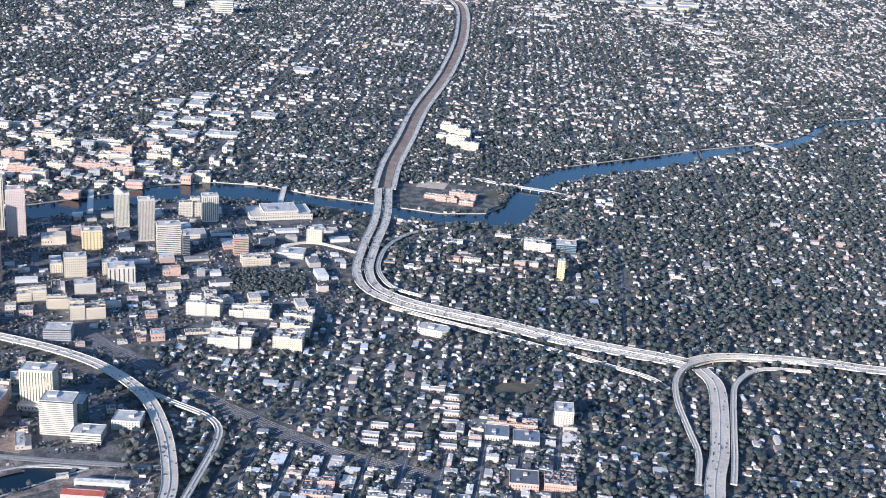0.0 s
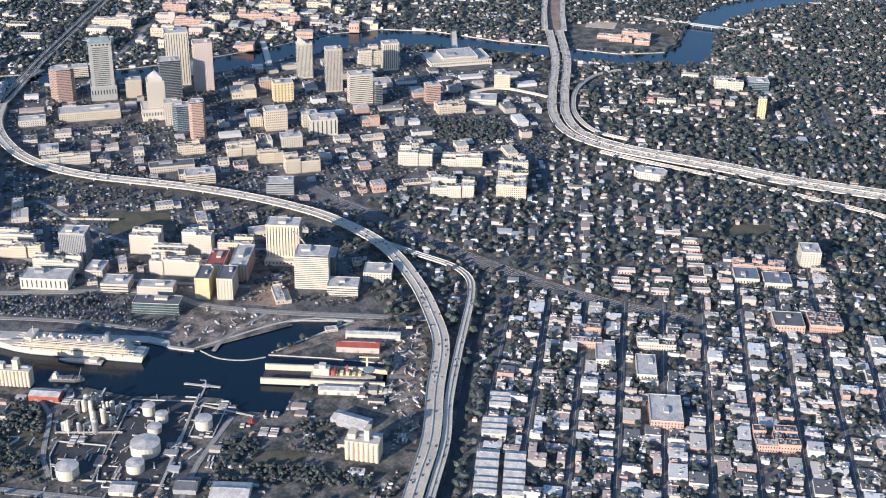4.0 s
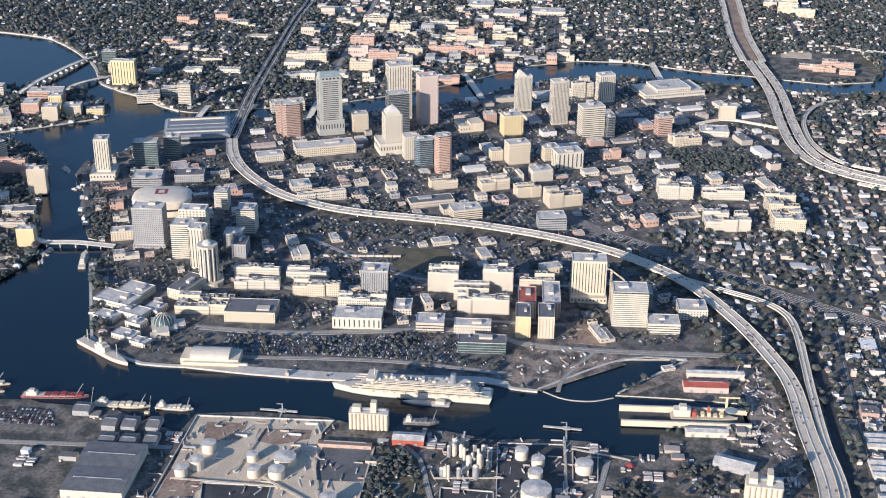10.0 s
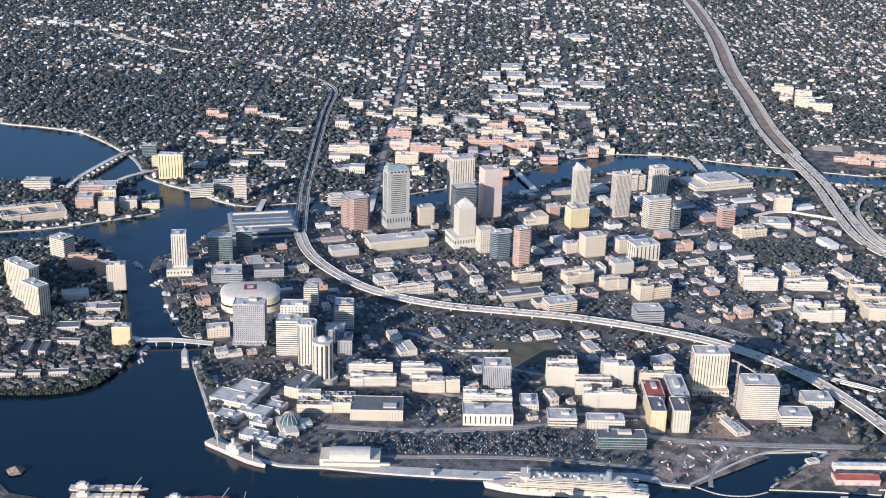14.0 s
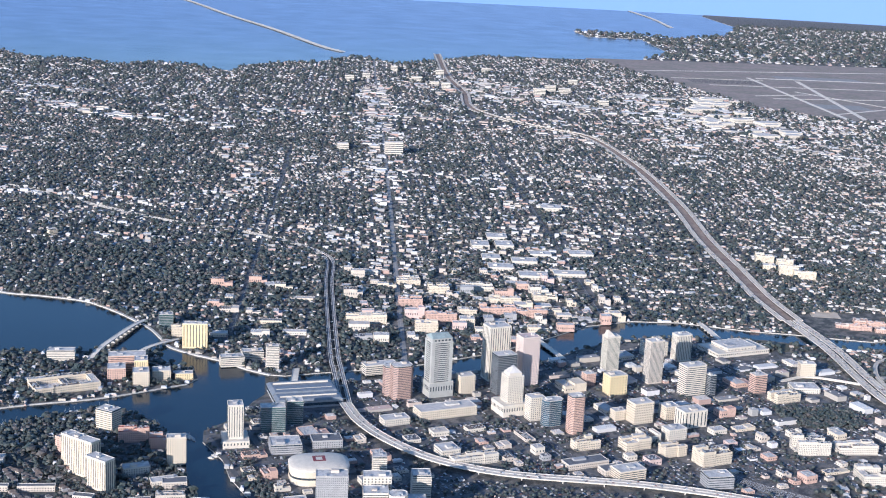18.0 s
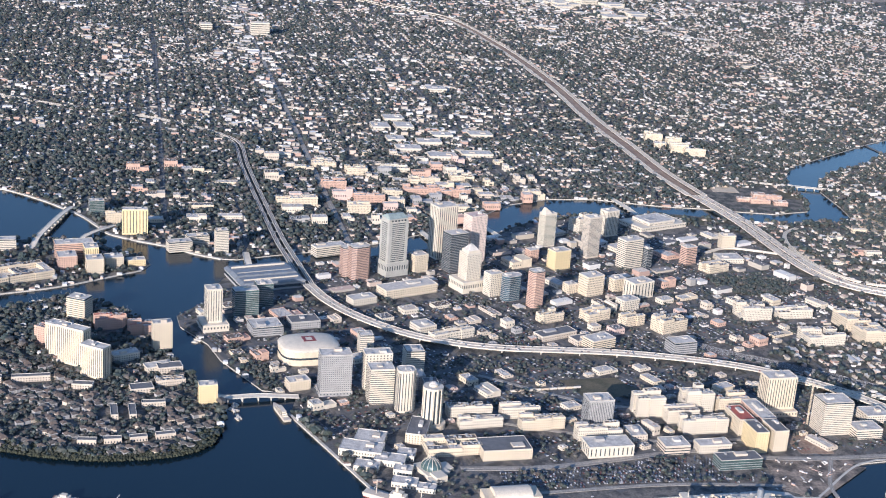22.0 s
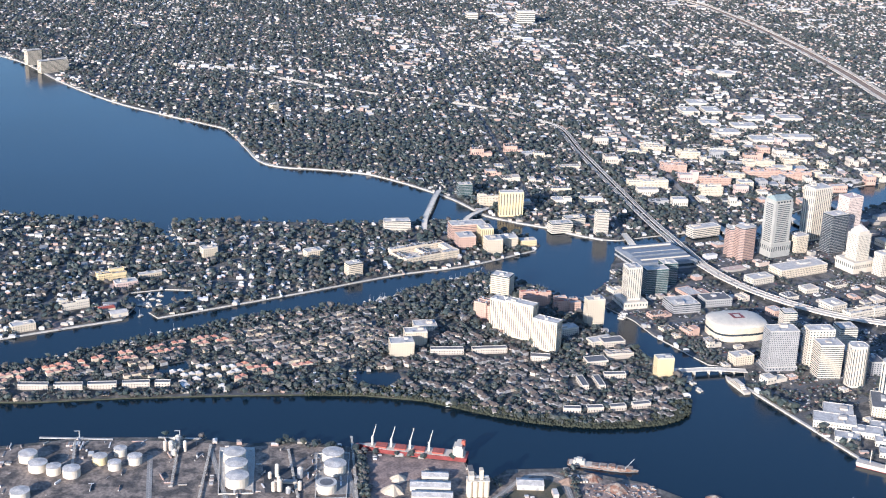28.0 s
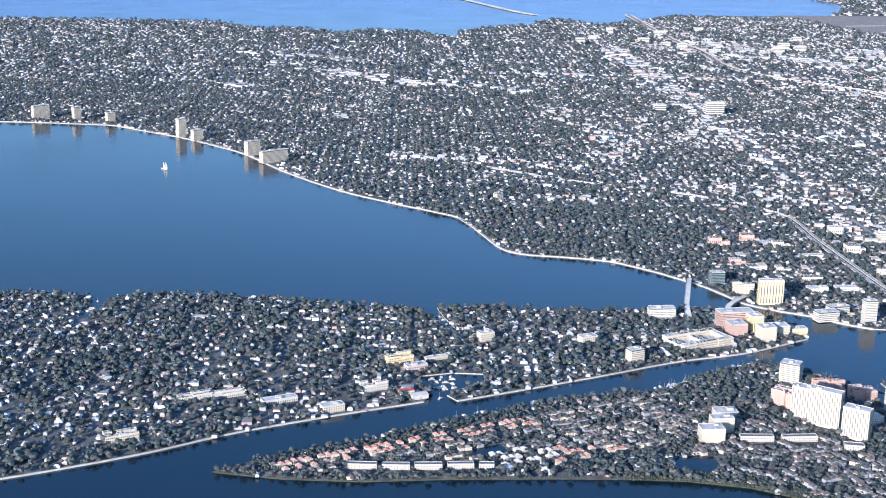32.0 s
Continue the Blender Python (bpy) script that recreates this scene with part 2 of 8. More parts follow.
def prism(ring, z0, z1, top=1.0):
    k = len(ring)
    cx, cy = sum(p[0] for p in ring) / k, sum(p[1] for p in ring) / k
    v = [(x, y, z0) for x, y in ring] + [(cx + (x - cx) * top, cy + (y - cy) * top, z1) for x, y in ring]
    f = [(i, (i + 1) % k, k + (i + 1) % k, k + i) for i in range(k)] + [tuple(range(k, 2 * k)), tuple(range(k - 1, -1, -1))]
    return v, f


def join(*shapes):
    v, f = [], []
    for sv, sf in shapes:
        o = len(v)
        v += list(sv)
        f += [tuple(i + o for i in q) for q in sf]
    return v, f


def circle(r, k=20, cx=0.0, cy=0.0):
    return [(cx + r * math.cos(2 * math.pi * i / k), cy + r * math.sin(2 * math.pi * i / k)) for i in range(k)]


def smooth_line(points, step=20.0):
    """A Catmull-Rom line through the points, as an array."""
    p = np.array(points, float)
    p = np.vstack([2 * p[0] - p[1], p, 2 * p[-1] - p[-2]])
    out = []
    for i in range(1, len(p) - 2):
        k = max(2, int(np.linalg.norm(p[i + 1] - p[i]) / step))
        for t in np.arange(k) / k:
            out.append(0.5 * (2 * p[i] + (p[i + 1] - p[i - 1]) * t + (2 * p[i - 1] - 5 * p[i] + 4 * p[i + 1] - p[i + 2]) * t * t + (3 * p[i] - p[i - 1] - 3 * p[i + 1] + p[i + 2]) * t ** 3))
    out.append(p[-2])
    return np.array(out)


def sides(line):
    d = np.gradient(line[:, :2], axis=0)
    d /= np.linalg.norm(d, axis=1)[:, None] + 1e-9
    return np.c_[-d[:, 1], d[:, 0]]


def ribbon(line, left, right, z0, z1):
    """A solid strip along a line, from offset left to offset right, from z0 to z1 (each a number or one a point)."""
    nrm = sides(line)
    k = len(line)
    z0, z1 = np.broadcast_to(z0, k), np.broadcast_to(z1, k)
    a, b = line[:, :2] + nrm * left, line[:, :2] + nrm * right
    v = []
    for i in range(k):
        v += [(*a[i], z0[i]), (*b[i], z0[i]), (*b[i], z1[i]), (*a[i], z1[i])]
    f = []
    for i in range(k - 1):
        o, q = 4 * i, 4 * i + 4
        f += [(o + j, q + j, q + (j + 1) % 4, o + (j + 1) % 4) for j in range(4)]
    f += [(0, 1, 2, 3), (4 * k - 1, 4 * k - 2, 4 * k - 3, 4 * k - 4)]
    return v, f


def inside(poly, e, n):
    x, y = np.asarray(e), np.asarray(n)
    res = np.zeros(x.shape, bool)
    p = np.array(poly, float)
    for (x0, y0), (x1, y1) in zip(p, np.roll(p, -1, 0)):
        cross = (y0 > y) != (y1 > y)
        res ^= cross & (x < (x1 - x0) * (y - y0) / (y1 - y0 + 1e-12) + x0)
    return res


def off_line(line, e, n):
    """Distance of points from a polyline."""
    best = np.full(np.shape(e), 1e9)
    for (x0, y0), (x1, y1) in zip(line[:-1, :2], line[1:, :2]):
        dx, dy = x1 - x0, y1 - y0
        t = np.clip(((e - x0) * dx + (n - y0) * dy) / (dx * dx + dy * dy + 1e-9), 0, 1)
        best = np.minimum(best, np.hypot(e - x0 - t * dx, n - y0 - t * dy))
    return best


# ---- the plan: coasts ----
COAST_WEST = [(-7000, -9000), (-7900, -4500), (-7845, -3000), (-7340, -2610), (-7455, -2375), (-7055, -1950), (-7395, -1755), (-7295, -1435), (-6895, -1085), (-7375, -1050), (-7880, -725), (-8010, -450), (-8715, -175), (-8165, 215), (-9325, 1040), (-9415, 1860), (-9655, 2620), (-10735, 3145), (-12925, 3300), (-12950, 2635), (-14085, 2645), (-13950, 3290), (-13220, 3790), (-14320, 4735), (-16685, 5555), (-20115, 5910), (-30000, 9000), (-30000, 22000), (6000, 22000), (6000, -9000), (1300, -9000), (1180, -2600)]
PORT_EDGE = [(1160, -1500), (1135, -1375), (1140, -1220), (1165, -1120), (1155, -1050), (1180, -965), (1200, -945), (1235, -790), (1305, -765), (1265, -725), (1265, -635), (1315, -525), (1360, -480), (1430, -420), (1450, -335), (1449, -225), (1447, -180), (1453, -165), (1460, -50), (1485, 0), (1512, 60), (1460, 70), (1445, 155), (1450, 260), (1480, 345), (1465, 420), (1485, 500), (1475, 570), (1475, 635), (1505, 670), (1505, 730), (1445, 735)]
CHANNEL_WEST = [(1420, 800), (1415, 860), (1350, 855), (1345, 765), (1345, 675), (1300, 715), (1225, 790), (1235, 690), (1345, 555), (1340, 520), (1325, 485), (1335, 355), (1335, 260), (1340, 255), (1335, 120), (1325, 20), (1325, -50), (1295, -105), (1250, -155), (1060, -220), (975, -250), (900, -230), (875, -290), (735, -355), (655, -375), (560, -425), (500, -430), (420, -372), (320, -345), (225, -300), (190, -200)]
RIVER_EAST = [(165, -130), (125, 5), (85, 125), (10, 300), (-120, 440), (-215, 560), (-255, 720), (-255, 965), (-215, 1075), (-185, 1145), (-175, 1240), (-185, 1415), (-235, 1490), (-340, 1515), (-510, 1540), (-645, 1605), (-765, 1715), (-900, 1930), (-1220, 2245), (-1310, 2430), (-1450, 2500), (-1675, 2605), (-1780, 2835), (-1900, 3300)]
RIVER_WEST = [(-1980, 3300), (-1885, 2860), (-1775, 2655), (-1655, 2560), (-1480, 2465), (-1355, 2365), (-1265, 2215), (-1170, 2070), (-995, 1835), (-835, 1615), (-700, 1515), (-590, 1475), (-485, 1450), (-370, 1430), (-295, 1385), (-265, 1265), (-290, 1155), (-315, 1065), (-335, 950), (-400, 770), (-400, 630), (-340, 500), (-225, 385), (-155, 310), (-60, 190), (20, 60), (75, -80), (110, -200), (140, -285)]
AIRFIELD_OUT = [(-9600, 2050), (-8600, 2250), (-5900, 2650), (-5300, 3100), (-6000, 5200), (-10000, 5500)]
BAYSHORE = [(135, -320), (100, -375), (40, -440), (5, -500), (-55, -575), (-110, -600), (-205, -645), (-275, -695), (-350, -755), (-445, -855), (-490, -990), (-510, -1085), (-575, -1150), (-770, -1205), (-960, -1265), (-1130, -1450), (-1330, -1650), (-1645, -1870), (-2015, -2080), (-2310, -2340), (-2610, -2705), (-2655, -3010), (-2665, -3210), (-2600, -6000), (-3500, -9000)]
MAINLAND = COAST_WEST + PORT_EDGE + CHANNEL_WEST + RIVER_EAST + RIVER_WEST + BAYSHORE
DAVIS = [(215, -500), (175, -480), (110, -500), (65, -565), (5, -600), (-15, -680), (-5, -780), (10, -945), (0, -1080), (-5, -1160), (-10, -1255), (5, -1345), (80, -1330), (200, -1295), (280, -1275), (190, -1320), (80, -1365), (10, -1390), (-15, -1585), (-55, -1725), (-80, -1865), (-95, -2010), (-80, -2105), (-30, -2150), (105, -2150), (150, -2210), (40, -2175), (-50, -2190), (-80, -2285), (-85, -2425), (-100, -3000), (900, -3200), (1100, -2500), (1005, -2095), (965, -2010), (890, -1870), (795, -1725), (705, -1545), (630, -1380), (565, -1365), (520, -1390), (485, -1385), (465, -1320), (470, -1255), (515, -1255), (550, -1300), (595, -1335), (625, -1315), (575, -1210), (485, -1030), (380, -830), (320, -670)]
HARBOUR = [(970, -1745), (920, -1680), (845, -1535), (730, -1330), (605, -1100), (550, -885), (465, -800), (375, -640), (450, -535), (530, -500), (655, -460), (765, -425), (855, -390), (950, -360), (1020, -365), (1085, -395), (1120, -465), (1125, -560), (1105, -650), (1065, -740), (1015, -830), (990, -935), (985, -1030), (985, -1165), (990, -1335), (1003, -1490), (995, -1625)]


def land(name, outline, label, mat=M_GROUND, edge=M_QUAY):
    """A sheet of land with a low wall down into the water."""
    me = bpy.data.meshes.new(name)
    bm = bmesh.new()
    vs = [bm.verts.new((x * S, y * S, 0)) for x, y in outline]
    edges = [bm.edges.new((a, b)) for a, b in zip(vs, vs[1:] + vs[:1])]
    bmesh.ops.triangle_fill(bm, use_beauty=True, edges=edges)
    low = [bm.verts.new((x * S, y * S, -4 * S)) for x, y in outline]
    k = len(vs)
    for i in range(k):
        bm.faces.new((vs[i], vs[(i + 1) % k], low[(i + 1) % k], low[i])).material_index = 1
    bm.normal_update()
    for f in bm.faces:
        if f.material_index == 0 and f.normal.z < 0:
            f.normal_flip()
    bm.to_mesh(me)
    bm.free()
    me.materials.append(mat)
    me.materials.append(edge)
    return tagged(new(name, me), label, "ground", kind="structure")


land("ground", MAINLAND, "flat city ground of grass, sand and paving with a sea wall")
land("ground_davis_island", DAVIS, "wooded residential island ground with a low sea wall")
land("ground_harbour_island", HARBOUR, "built-up island ground with a low green bank", edge=M_BUSH)
tagged(part("water", data("water", *prism([(-34000, -12000), (6000, -12000), (6000, 24000), (-34000, 24000)], -6, -2), M_WATER)), "dark blue rippled bay and river water", "water", kind="structure")
EXCLUDE = []
ROADS = []


def haze_backdrop():
    """A plain glowing band, painted as pale hazy distance behind the far bay."""
    m = bpy.data.materials.new("far_haze_glow")
    m.use_nodes = True
    b = m.node_tree.nodes["Principled BSDF"]
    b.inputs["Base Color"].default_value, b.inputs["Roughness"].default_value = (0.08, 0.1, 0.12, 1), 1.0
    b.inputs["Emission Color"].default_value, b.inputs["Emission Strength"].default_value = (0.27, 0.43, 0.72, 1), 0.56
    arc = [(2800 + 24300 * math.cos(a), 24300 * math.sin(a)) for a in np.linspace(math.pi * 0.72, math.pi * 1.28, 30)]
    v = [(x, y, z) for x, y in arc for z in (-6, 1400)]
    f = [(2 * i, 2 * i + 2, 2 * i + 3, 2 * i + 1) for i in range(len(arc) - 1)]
    tagged(part("backdrop", data("backdrop", v, f, m)), "glowing pale blue band painted as hazy distance beyond the bay", "backdrop", kind="structure")


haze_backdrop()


# ---- highways ----
def highway(name, points, width, height, label, lanes=3, median=0.0, parapet=1.1, ends=(None, None), mat=M_CONCRETE, piers=True, worn=None):
    """An expressway: deck, parapets, lane lines and piers; height may be a number or one for each point."""
    hs = np.broadcast_to(height, len(points))
    line = smooth_line([(x, y, h) for (x, y), h in zip(points, hs)], 15)
    z = line[:, 2]
    top = thing(name, 0, 0, 0, 0, label, "highway", kind="structure")
    halves = [(-width / 2, width / 2)] if not median else [(-median / 2 - width / 2, -median / 2), (median / 2, median / 2 + width / 2)]
    for a, b in halves:
        part("deck", data("deck", *ribbon(line, a, b, z - 1.6, z), mat), top)
        for c in (a, b - 0.5):
            part("parapet", data("parapet", *ribbon(line, c, c + 0.5, z - 0.2, z + parapet), M_QUAY), top)
        if not median:
            part("median_barrier", data("median_barrier", *ribbon(line, -0.4, 0.4, z, z + 1.0), M_QUAY), top)
        for j in range(1, lanes * (1 if median else 2)):
            x = a + (b - a) * j / (lanes * (1 if median else 2))
            if abs(x) > 1:
                part("lane_line", data("lane_line", *ribbon(line, x - 0.15, x + 0.15, z + 0.05, z + 0.12), M_WHITE), top)
        part("tyre_track", data("tyre_track", *ribbon(line, a + 1.2, (a + b) / 2 - 1.5, z, z + 0.06), worn or M_ROADWORN), top)
        part("tyre_track", data("tyre_track", *ribbon(line, (a + b) / 2 + 1.5, b - 1.2, z, z + 0.06), worn or M_ROADWORN), top)
    if piers:
        nrm = sides(line)
        col = data("pier", *join(box(-1, 1, -1, 1, -20, 0), box(-1.2, 1.2, -width * 0.42, width * 0.42, -1.4, 0)), M_QUAY)
        for i in range(2, len(line) - 1, 5):
            if z[i] > 6:
                a = math.degrees(math.atan2(nrm[i][1], nrm[i][0])) - 90
                part("pier", col, top, at=(line[i][0], line[i][1], z[i] - 1.6, a))
    ROADS.append((line, width / 2 + median / 2 + 6))
    return line


M_ROADWORN = material("worn_road_concrete", (0.66, 0.56, 0.43), 0.85, 0.14, 60, second=(0.56, 0.48, 0.37), fine=5)
I275 = [(-9300, 600), (-7200, 560), (-6060, 600), (-5235, 575), (-4725, 705), (-4305, 955), (-3985, 1140), (-3055, 1195), (-2160, 1175), (-1470, 1120), (-1050, 1105), (-700, 1090), (-430, 1095), (-170, 1115), (80, 1110), (240, 1115), (350, 1150), (420, 1230), (465, 1335), (510, 1455), (560, 1570), (595, 1685), (620, 1775), (635, 1810)]
part_far = [p for p in I275 if p[0] <= -430]
part_near = [p for p in I275 if p[0] >= -430]
l275far = highway("interstate_west", part_far, 34, [5] * (len(part_far) - 1) + [8], "pale concrete interstate with a wide bare median", 4, median=34, piers=False)
part("median_strip", data("median_strip", *ribbon(l275far, -17, 17, 0.2, 1.5), M_MEDIAN), None)["kind"] = "structure"
l275 = highway("interstate_downtown", part_near, 42, 8, "raised concrete interstate curving past downtown", 4, median=8)
l275n = highway("interstate_north", [(635, 1810), (590, 1880), (575, 2010), (580, 2120), (595, 2300), (600, 3200)], 36, 8, "raised concrete interstate heading north", 4)
li4 = highway("interstate_east", [(655, 1835), (720, 1855), (820, 1850), (1005, 1825), (1165, 1795), (1600, 1750), (2600, 1700)], 34, 8, "raised concrete interstate heading east", 4)
SELMON = [(2400, 880), (2000, 910), (1685, 935), (1560, 945), (1435, 940), (1310, 938), (1225, 920), (1095, 875), (965, 805), (865, 700), (805, 585), (760, 440), (740, 320), (722, 195), (690, 100), (635, 15), (540, -65), (445, -115), (340, -145)]
SELMON_W = [(340, -145), (120, -165), (0, -175), (-320, -190), (-705, -205), (-990, -210), (-1135, -270), (-1225, -340), (-1340, -470), (-1440, -645), (-1580, -880), (-2100, -1500)]
lsel = highway("expressway", SELMON, 26, 11, "raised concrete toll expressway curving through the district", 3)
lselw = highway("expressway_west", SELMON_W[:7], 19, [11, 9, 8, 6, 5, 5, 3], "grey toll expressway running west in two decks", 2, median=9, mat=M_QUAY, worn=M_ASPHALT)
highway("expressway_far", SELMON_W[6:], 17, [3, 3, 3, 2.5, 2, 1], "grey asphalt expressway running on between trees", 2, median=6, parapet=0.8, mat=M_WORNROAD, piers=False, worn=M_ASPHALT)
lsel2 = highway("expressway_ramp", [(2300, 906), (2000, 931), (1685, 957), (1560, 966), (1459, 962), (1317, 965), (1247, 968), (1134, 972), (1068, 964), (1022, 931), (975, 855), (900, 745)], 13, [9, 9, 9, 9, 9, 9, 9, 9, 8, 7, 6, 3], "single concrete ramp joining the expressway", 2)
highway("interchange_ramp", [(582, 2060), (582, 1996), (589, 1916), (617, 1854), (661, 1808), (724, 1780), (818, 1772), (926, 1779), (1024, 1786), (1130, 1772)], 11, [9, 10, 12, 14, 15, 14, 12, 10, 9, 8], "curving concrete flyover ramp", 2)
highway("interchange_ramp", [(627, 2060), (629, 1985), (653, 1939), (718, 1897), (797, 1880), (909, 1864), (1039, 1846), (1120, 1832)], 11, [8, 9, 10, 10, 9, 9, 8, 8], "curving concrete flyover ramp", 2)
highway("interchange_ramp", [(449, 1200), (502, 1310), (554, 1430), (606, 1534), (664, 1648), (707, 1730), (747, 1762)], 13, [6.5, 6.5, 6, 6, 5, 4, 2], "concrete collector road beside the interstate", 2)
highway("interchange_ramp", [(372, 1262), (329, 1192), (236, 1152), (133, 1145), (31, 1158), (-67, 1200), (-126, 1265)], 11, [7, 7, 7, 6.5, 6, 4, 2], "concrete exit ramp by the river", 2)
highway("interchange_ramp", [(120, 1085), (90, 1040), (60, 970), (90, 900)], 10, [8, 6, 4, 1], "concrete exit ramp towards downtown", 2)


def street(name, points, width, label, mat=M_ASPHALT, z=0.65):
    line = smooth_line(points, 40)
    z += 0.03 * (len(ROADS) % 14)
    top = thing(name, 0, 0, 0, 0, label, "road", kind="structure")
    part("carriageway", data("carriageway", *ribbon(line, -width / 2, width / 2, 0.0, z), mat), top)
    part("centre_line", data("centre_line", *ribbon(line, -0.2, 0.2, z, z + 0.05), M_WHITE), top)
    ROADS.append((line, width / 2 + 3))
    return line


street("road_boulevard", [(60, -5), (-470, -5), (-3000, 5), (-6385, 0), (-8500, 0)], 15, "long straight boulevard running west", M_WORNROAD)


pole_me = data("pole", *prism(circle(0.3, 6), 0, 16, 0.6), M_METAL)
lamp_me = data("lamp_head", *join(box(-2.2, 2.2, -0.2, 0.2, 15.8, 16.1), box(-2.8, -1.6, -0.35, 0.35, 15.5, 15.9), box(1.6, 2.8, -0.35, 0.35, 15.5, 15.9)), M_METAL)
for line, gap in ((l275, 10), (lsel, 12), (li4, 12)):
    turn = sides(line)
    for i in range(3, len(line) - 2, gap):
        lamp = thing("street_lamp", line[i][0], line[i][1], line[i][2], math.degrees(math.atan2(turn[i][1], turn[i][0])), "tall grey twin-armed highway lamp", "lamp", "highway lamps")
        part("pole", pole_me, lamp)
        part("lamp_head", lamp_me, lamp)

for i, pts in enumerate([[(-1500, -1150), (-1500, 0), (-1500, 1060)], [(-1500, 1180), (-1500, 2600)], [(-2650, -1900), (-2650, 1130)], [(-2650, 1260), (-2650, 3200)], [(-4600, -4000), (-4600, 700)], [(-4600, 900), (-4600, 2600)], [(-560, -800), (-560, -230)], [(-200, -440), (-1400, -440), (-3000, -440)], [(-500, 2060), (-3000, 2060), (-5000, 2060)], [(-420, 560), (-2000, 560), (-4000, 560)], [(200, 1180), (210, 2500)], [(480, 1700), (0, 1720), (-150, 1700)]]):
    street("road_avenue", pts, 10, "straight asphalt avenue through the neighbourhoods", M_ASPHALT)


# ---- buildings ----
def corners(x0, x1, y0, y1, c=0.0):
    """Outline of a block, its corners cut by c."""
    return [(x0 + c, y0), (x1 - c, y0), (x1, y0 + c), (x1, y1 - c), (x1 - c, y1), (x0 + c, y1), (x0, y1 - c), (x0, y0 + c)] if c else [(x0, y0), (x1, y0), (x1, y1), (x0, y1)]


def hollow(x0, x1, y0, y1, t, z0, z1, c=0.0):
    """A closed frame with walls t thick, in one piece."""
    outer, inner = corners(x0, x1, y0, y1, c), corners(x0 + t, x1 - t, y0 + t, y1 - t, c)
    k = len(outer)
    v = [(*p, z) for z, ring in ((z0, outer), (z1, outer), (z1, inner), (z0, inner)) for p in ring]
    return v, [(a * k + i, a * k + (i + 1) % k, (a + 1) % 4 * k + (i + 1) % k, (a + 1) % 4 * k + i) for a in range(4) for i in range(k)]


def tub(x0, x1, y0, y1, z0, z1, rim=1.0, t=0.5):
    """A block whose upright rim stands above its top, in one piece."""
    outer, inner = [(x0, y0), (x1, y0), (x1, y1), (x0, y1)], [(x0 + t, y0 + t), (x1 - t, y0 + t), (x1 - t, y1 - t), (x0 + t, y1 - t)]
    v = [(*p, z) for z, ring in ((z0, outer), (z1 + rim, outer), (z1 + rim, inner), (z1, inner)) for p in ring]
    return v, [(a * 4 + i, a * 4 + (i + 1) % 4, a * 4 + 4 + (i + 1) % 4, a * 4 + 4 + i) for a in range(3) for i in range(4)] + [(12, 13, 14, 15), (3, 2, 1, 0)]


def ring_windows(w, d, z0, z1, out, c=0.0):
    """A window band round a block, one storey high."""
    return hollow(-w / 2 - out, w / 2 + out, -d / 2 - out, d / 2 + out, out + 0.3, z0, z1, c)


def pane_box(x0, x1, y0, y1, z0, z1):
    """A window block without its hidden inner faces: top, foot and outer sides."""
    v, f = box(x0, x1, y0, y1, z0, z1)
    return v, f[:5]


def row_windows(w, d, z0, z1, bay, out):
    """One storey's single windows on all four sides."""
    shapes = []
    for length, half, turn in ((w, d / 2, 0), (d, w / 2, 1)):
        k = max(2, int(length / bay))
        for i in range(k):
            c = -length / 2 + (i + 0.5) * length / k
            g = length / k * 0.18
            for s in (-1, 1):
                a, b = sorted((s * (half - 0.2), s * (half + out)))
                shapes.append(pane_box(c - g, c + g, a, b, z0, z1) if not turn else pane_box(a, b, c - g, c + g, z0, z1))
    return join(*shapes)


def parapet_ring(w, d, z, h=1.2, t=0.6, c=0.0):
    return hollow(-w / 2, w / 2, -d / 2, d / 2, t, z, z + h, c)


def storeys(top, w, d, h, style, wall, glass, base=0.0, floor=3.9, bay=4.5, chamfer=0.0):
    """Body and windows of one block, from base up to h, as parts of top."""
    part("body", data("body", *box(-w / 2, w / 2, -d / 2, d / 2, base, h, chamfer), M_GLASS if style == "slab" else wall), top)
    k = max(1, int((h - base - 1.5) / floor))
    f = (h - base - 1.0) / k
    if style == "vert":
        for length, half, turn in ((w, d / 2, 0), (d, w / 2, 1)):
            n = max(3, int(length / bay))
            for i in range(n):
                c = -length / 2 + (i + 0.5) * length / n
                g = length / n * 0.12
                for s in (-1, 1):
                    a, b = sorted((s * (half - 0.2), s * (half + 0.25)))
                    q = box(c - g, c + g, a, b, base + 4, h - 3) if not turn else box(a, b, c - g, c + g, base + 4, h - 3)
                    part("window_strip", data("window_strip", *q, glass), top)
        return
    if style == "band":
        me = data("window_band", *ring_windows(w, d, 1.0, 1.0 + f * 0.34, 0.2, chamfer), glass)
    elif style == "slab":
        me = data("floor_slab", *ring_windows(w, d, 0.0, f * 0.66, 0.8, chamfer), wall)
    elif style == "glass":
        me = data("spandrel", *ring_windows(w, d, 0.0, f * 0.2, 0.2, chamfer), M_GREY)
    else:
        me = data("glazing", *row_windows(w, d, 1.0, 1.0 + f * 0.46, bay, 0.2), glass)
    for i in range(k):
        ob = part(me.name.split(".")[0], me, top, at=(0, 0, base + i * f))
        if style in ("punch", "low"):
            ob["kind"] = "stuff"


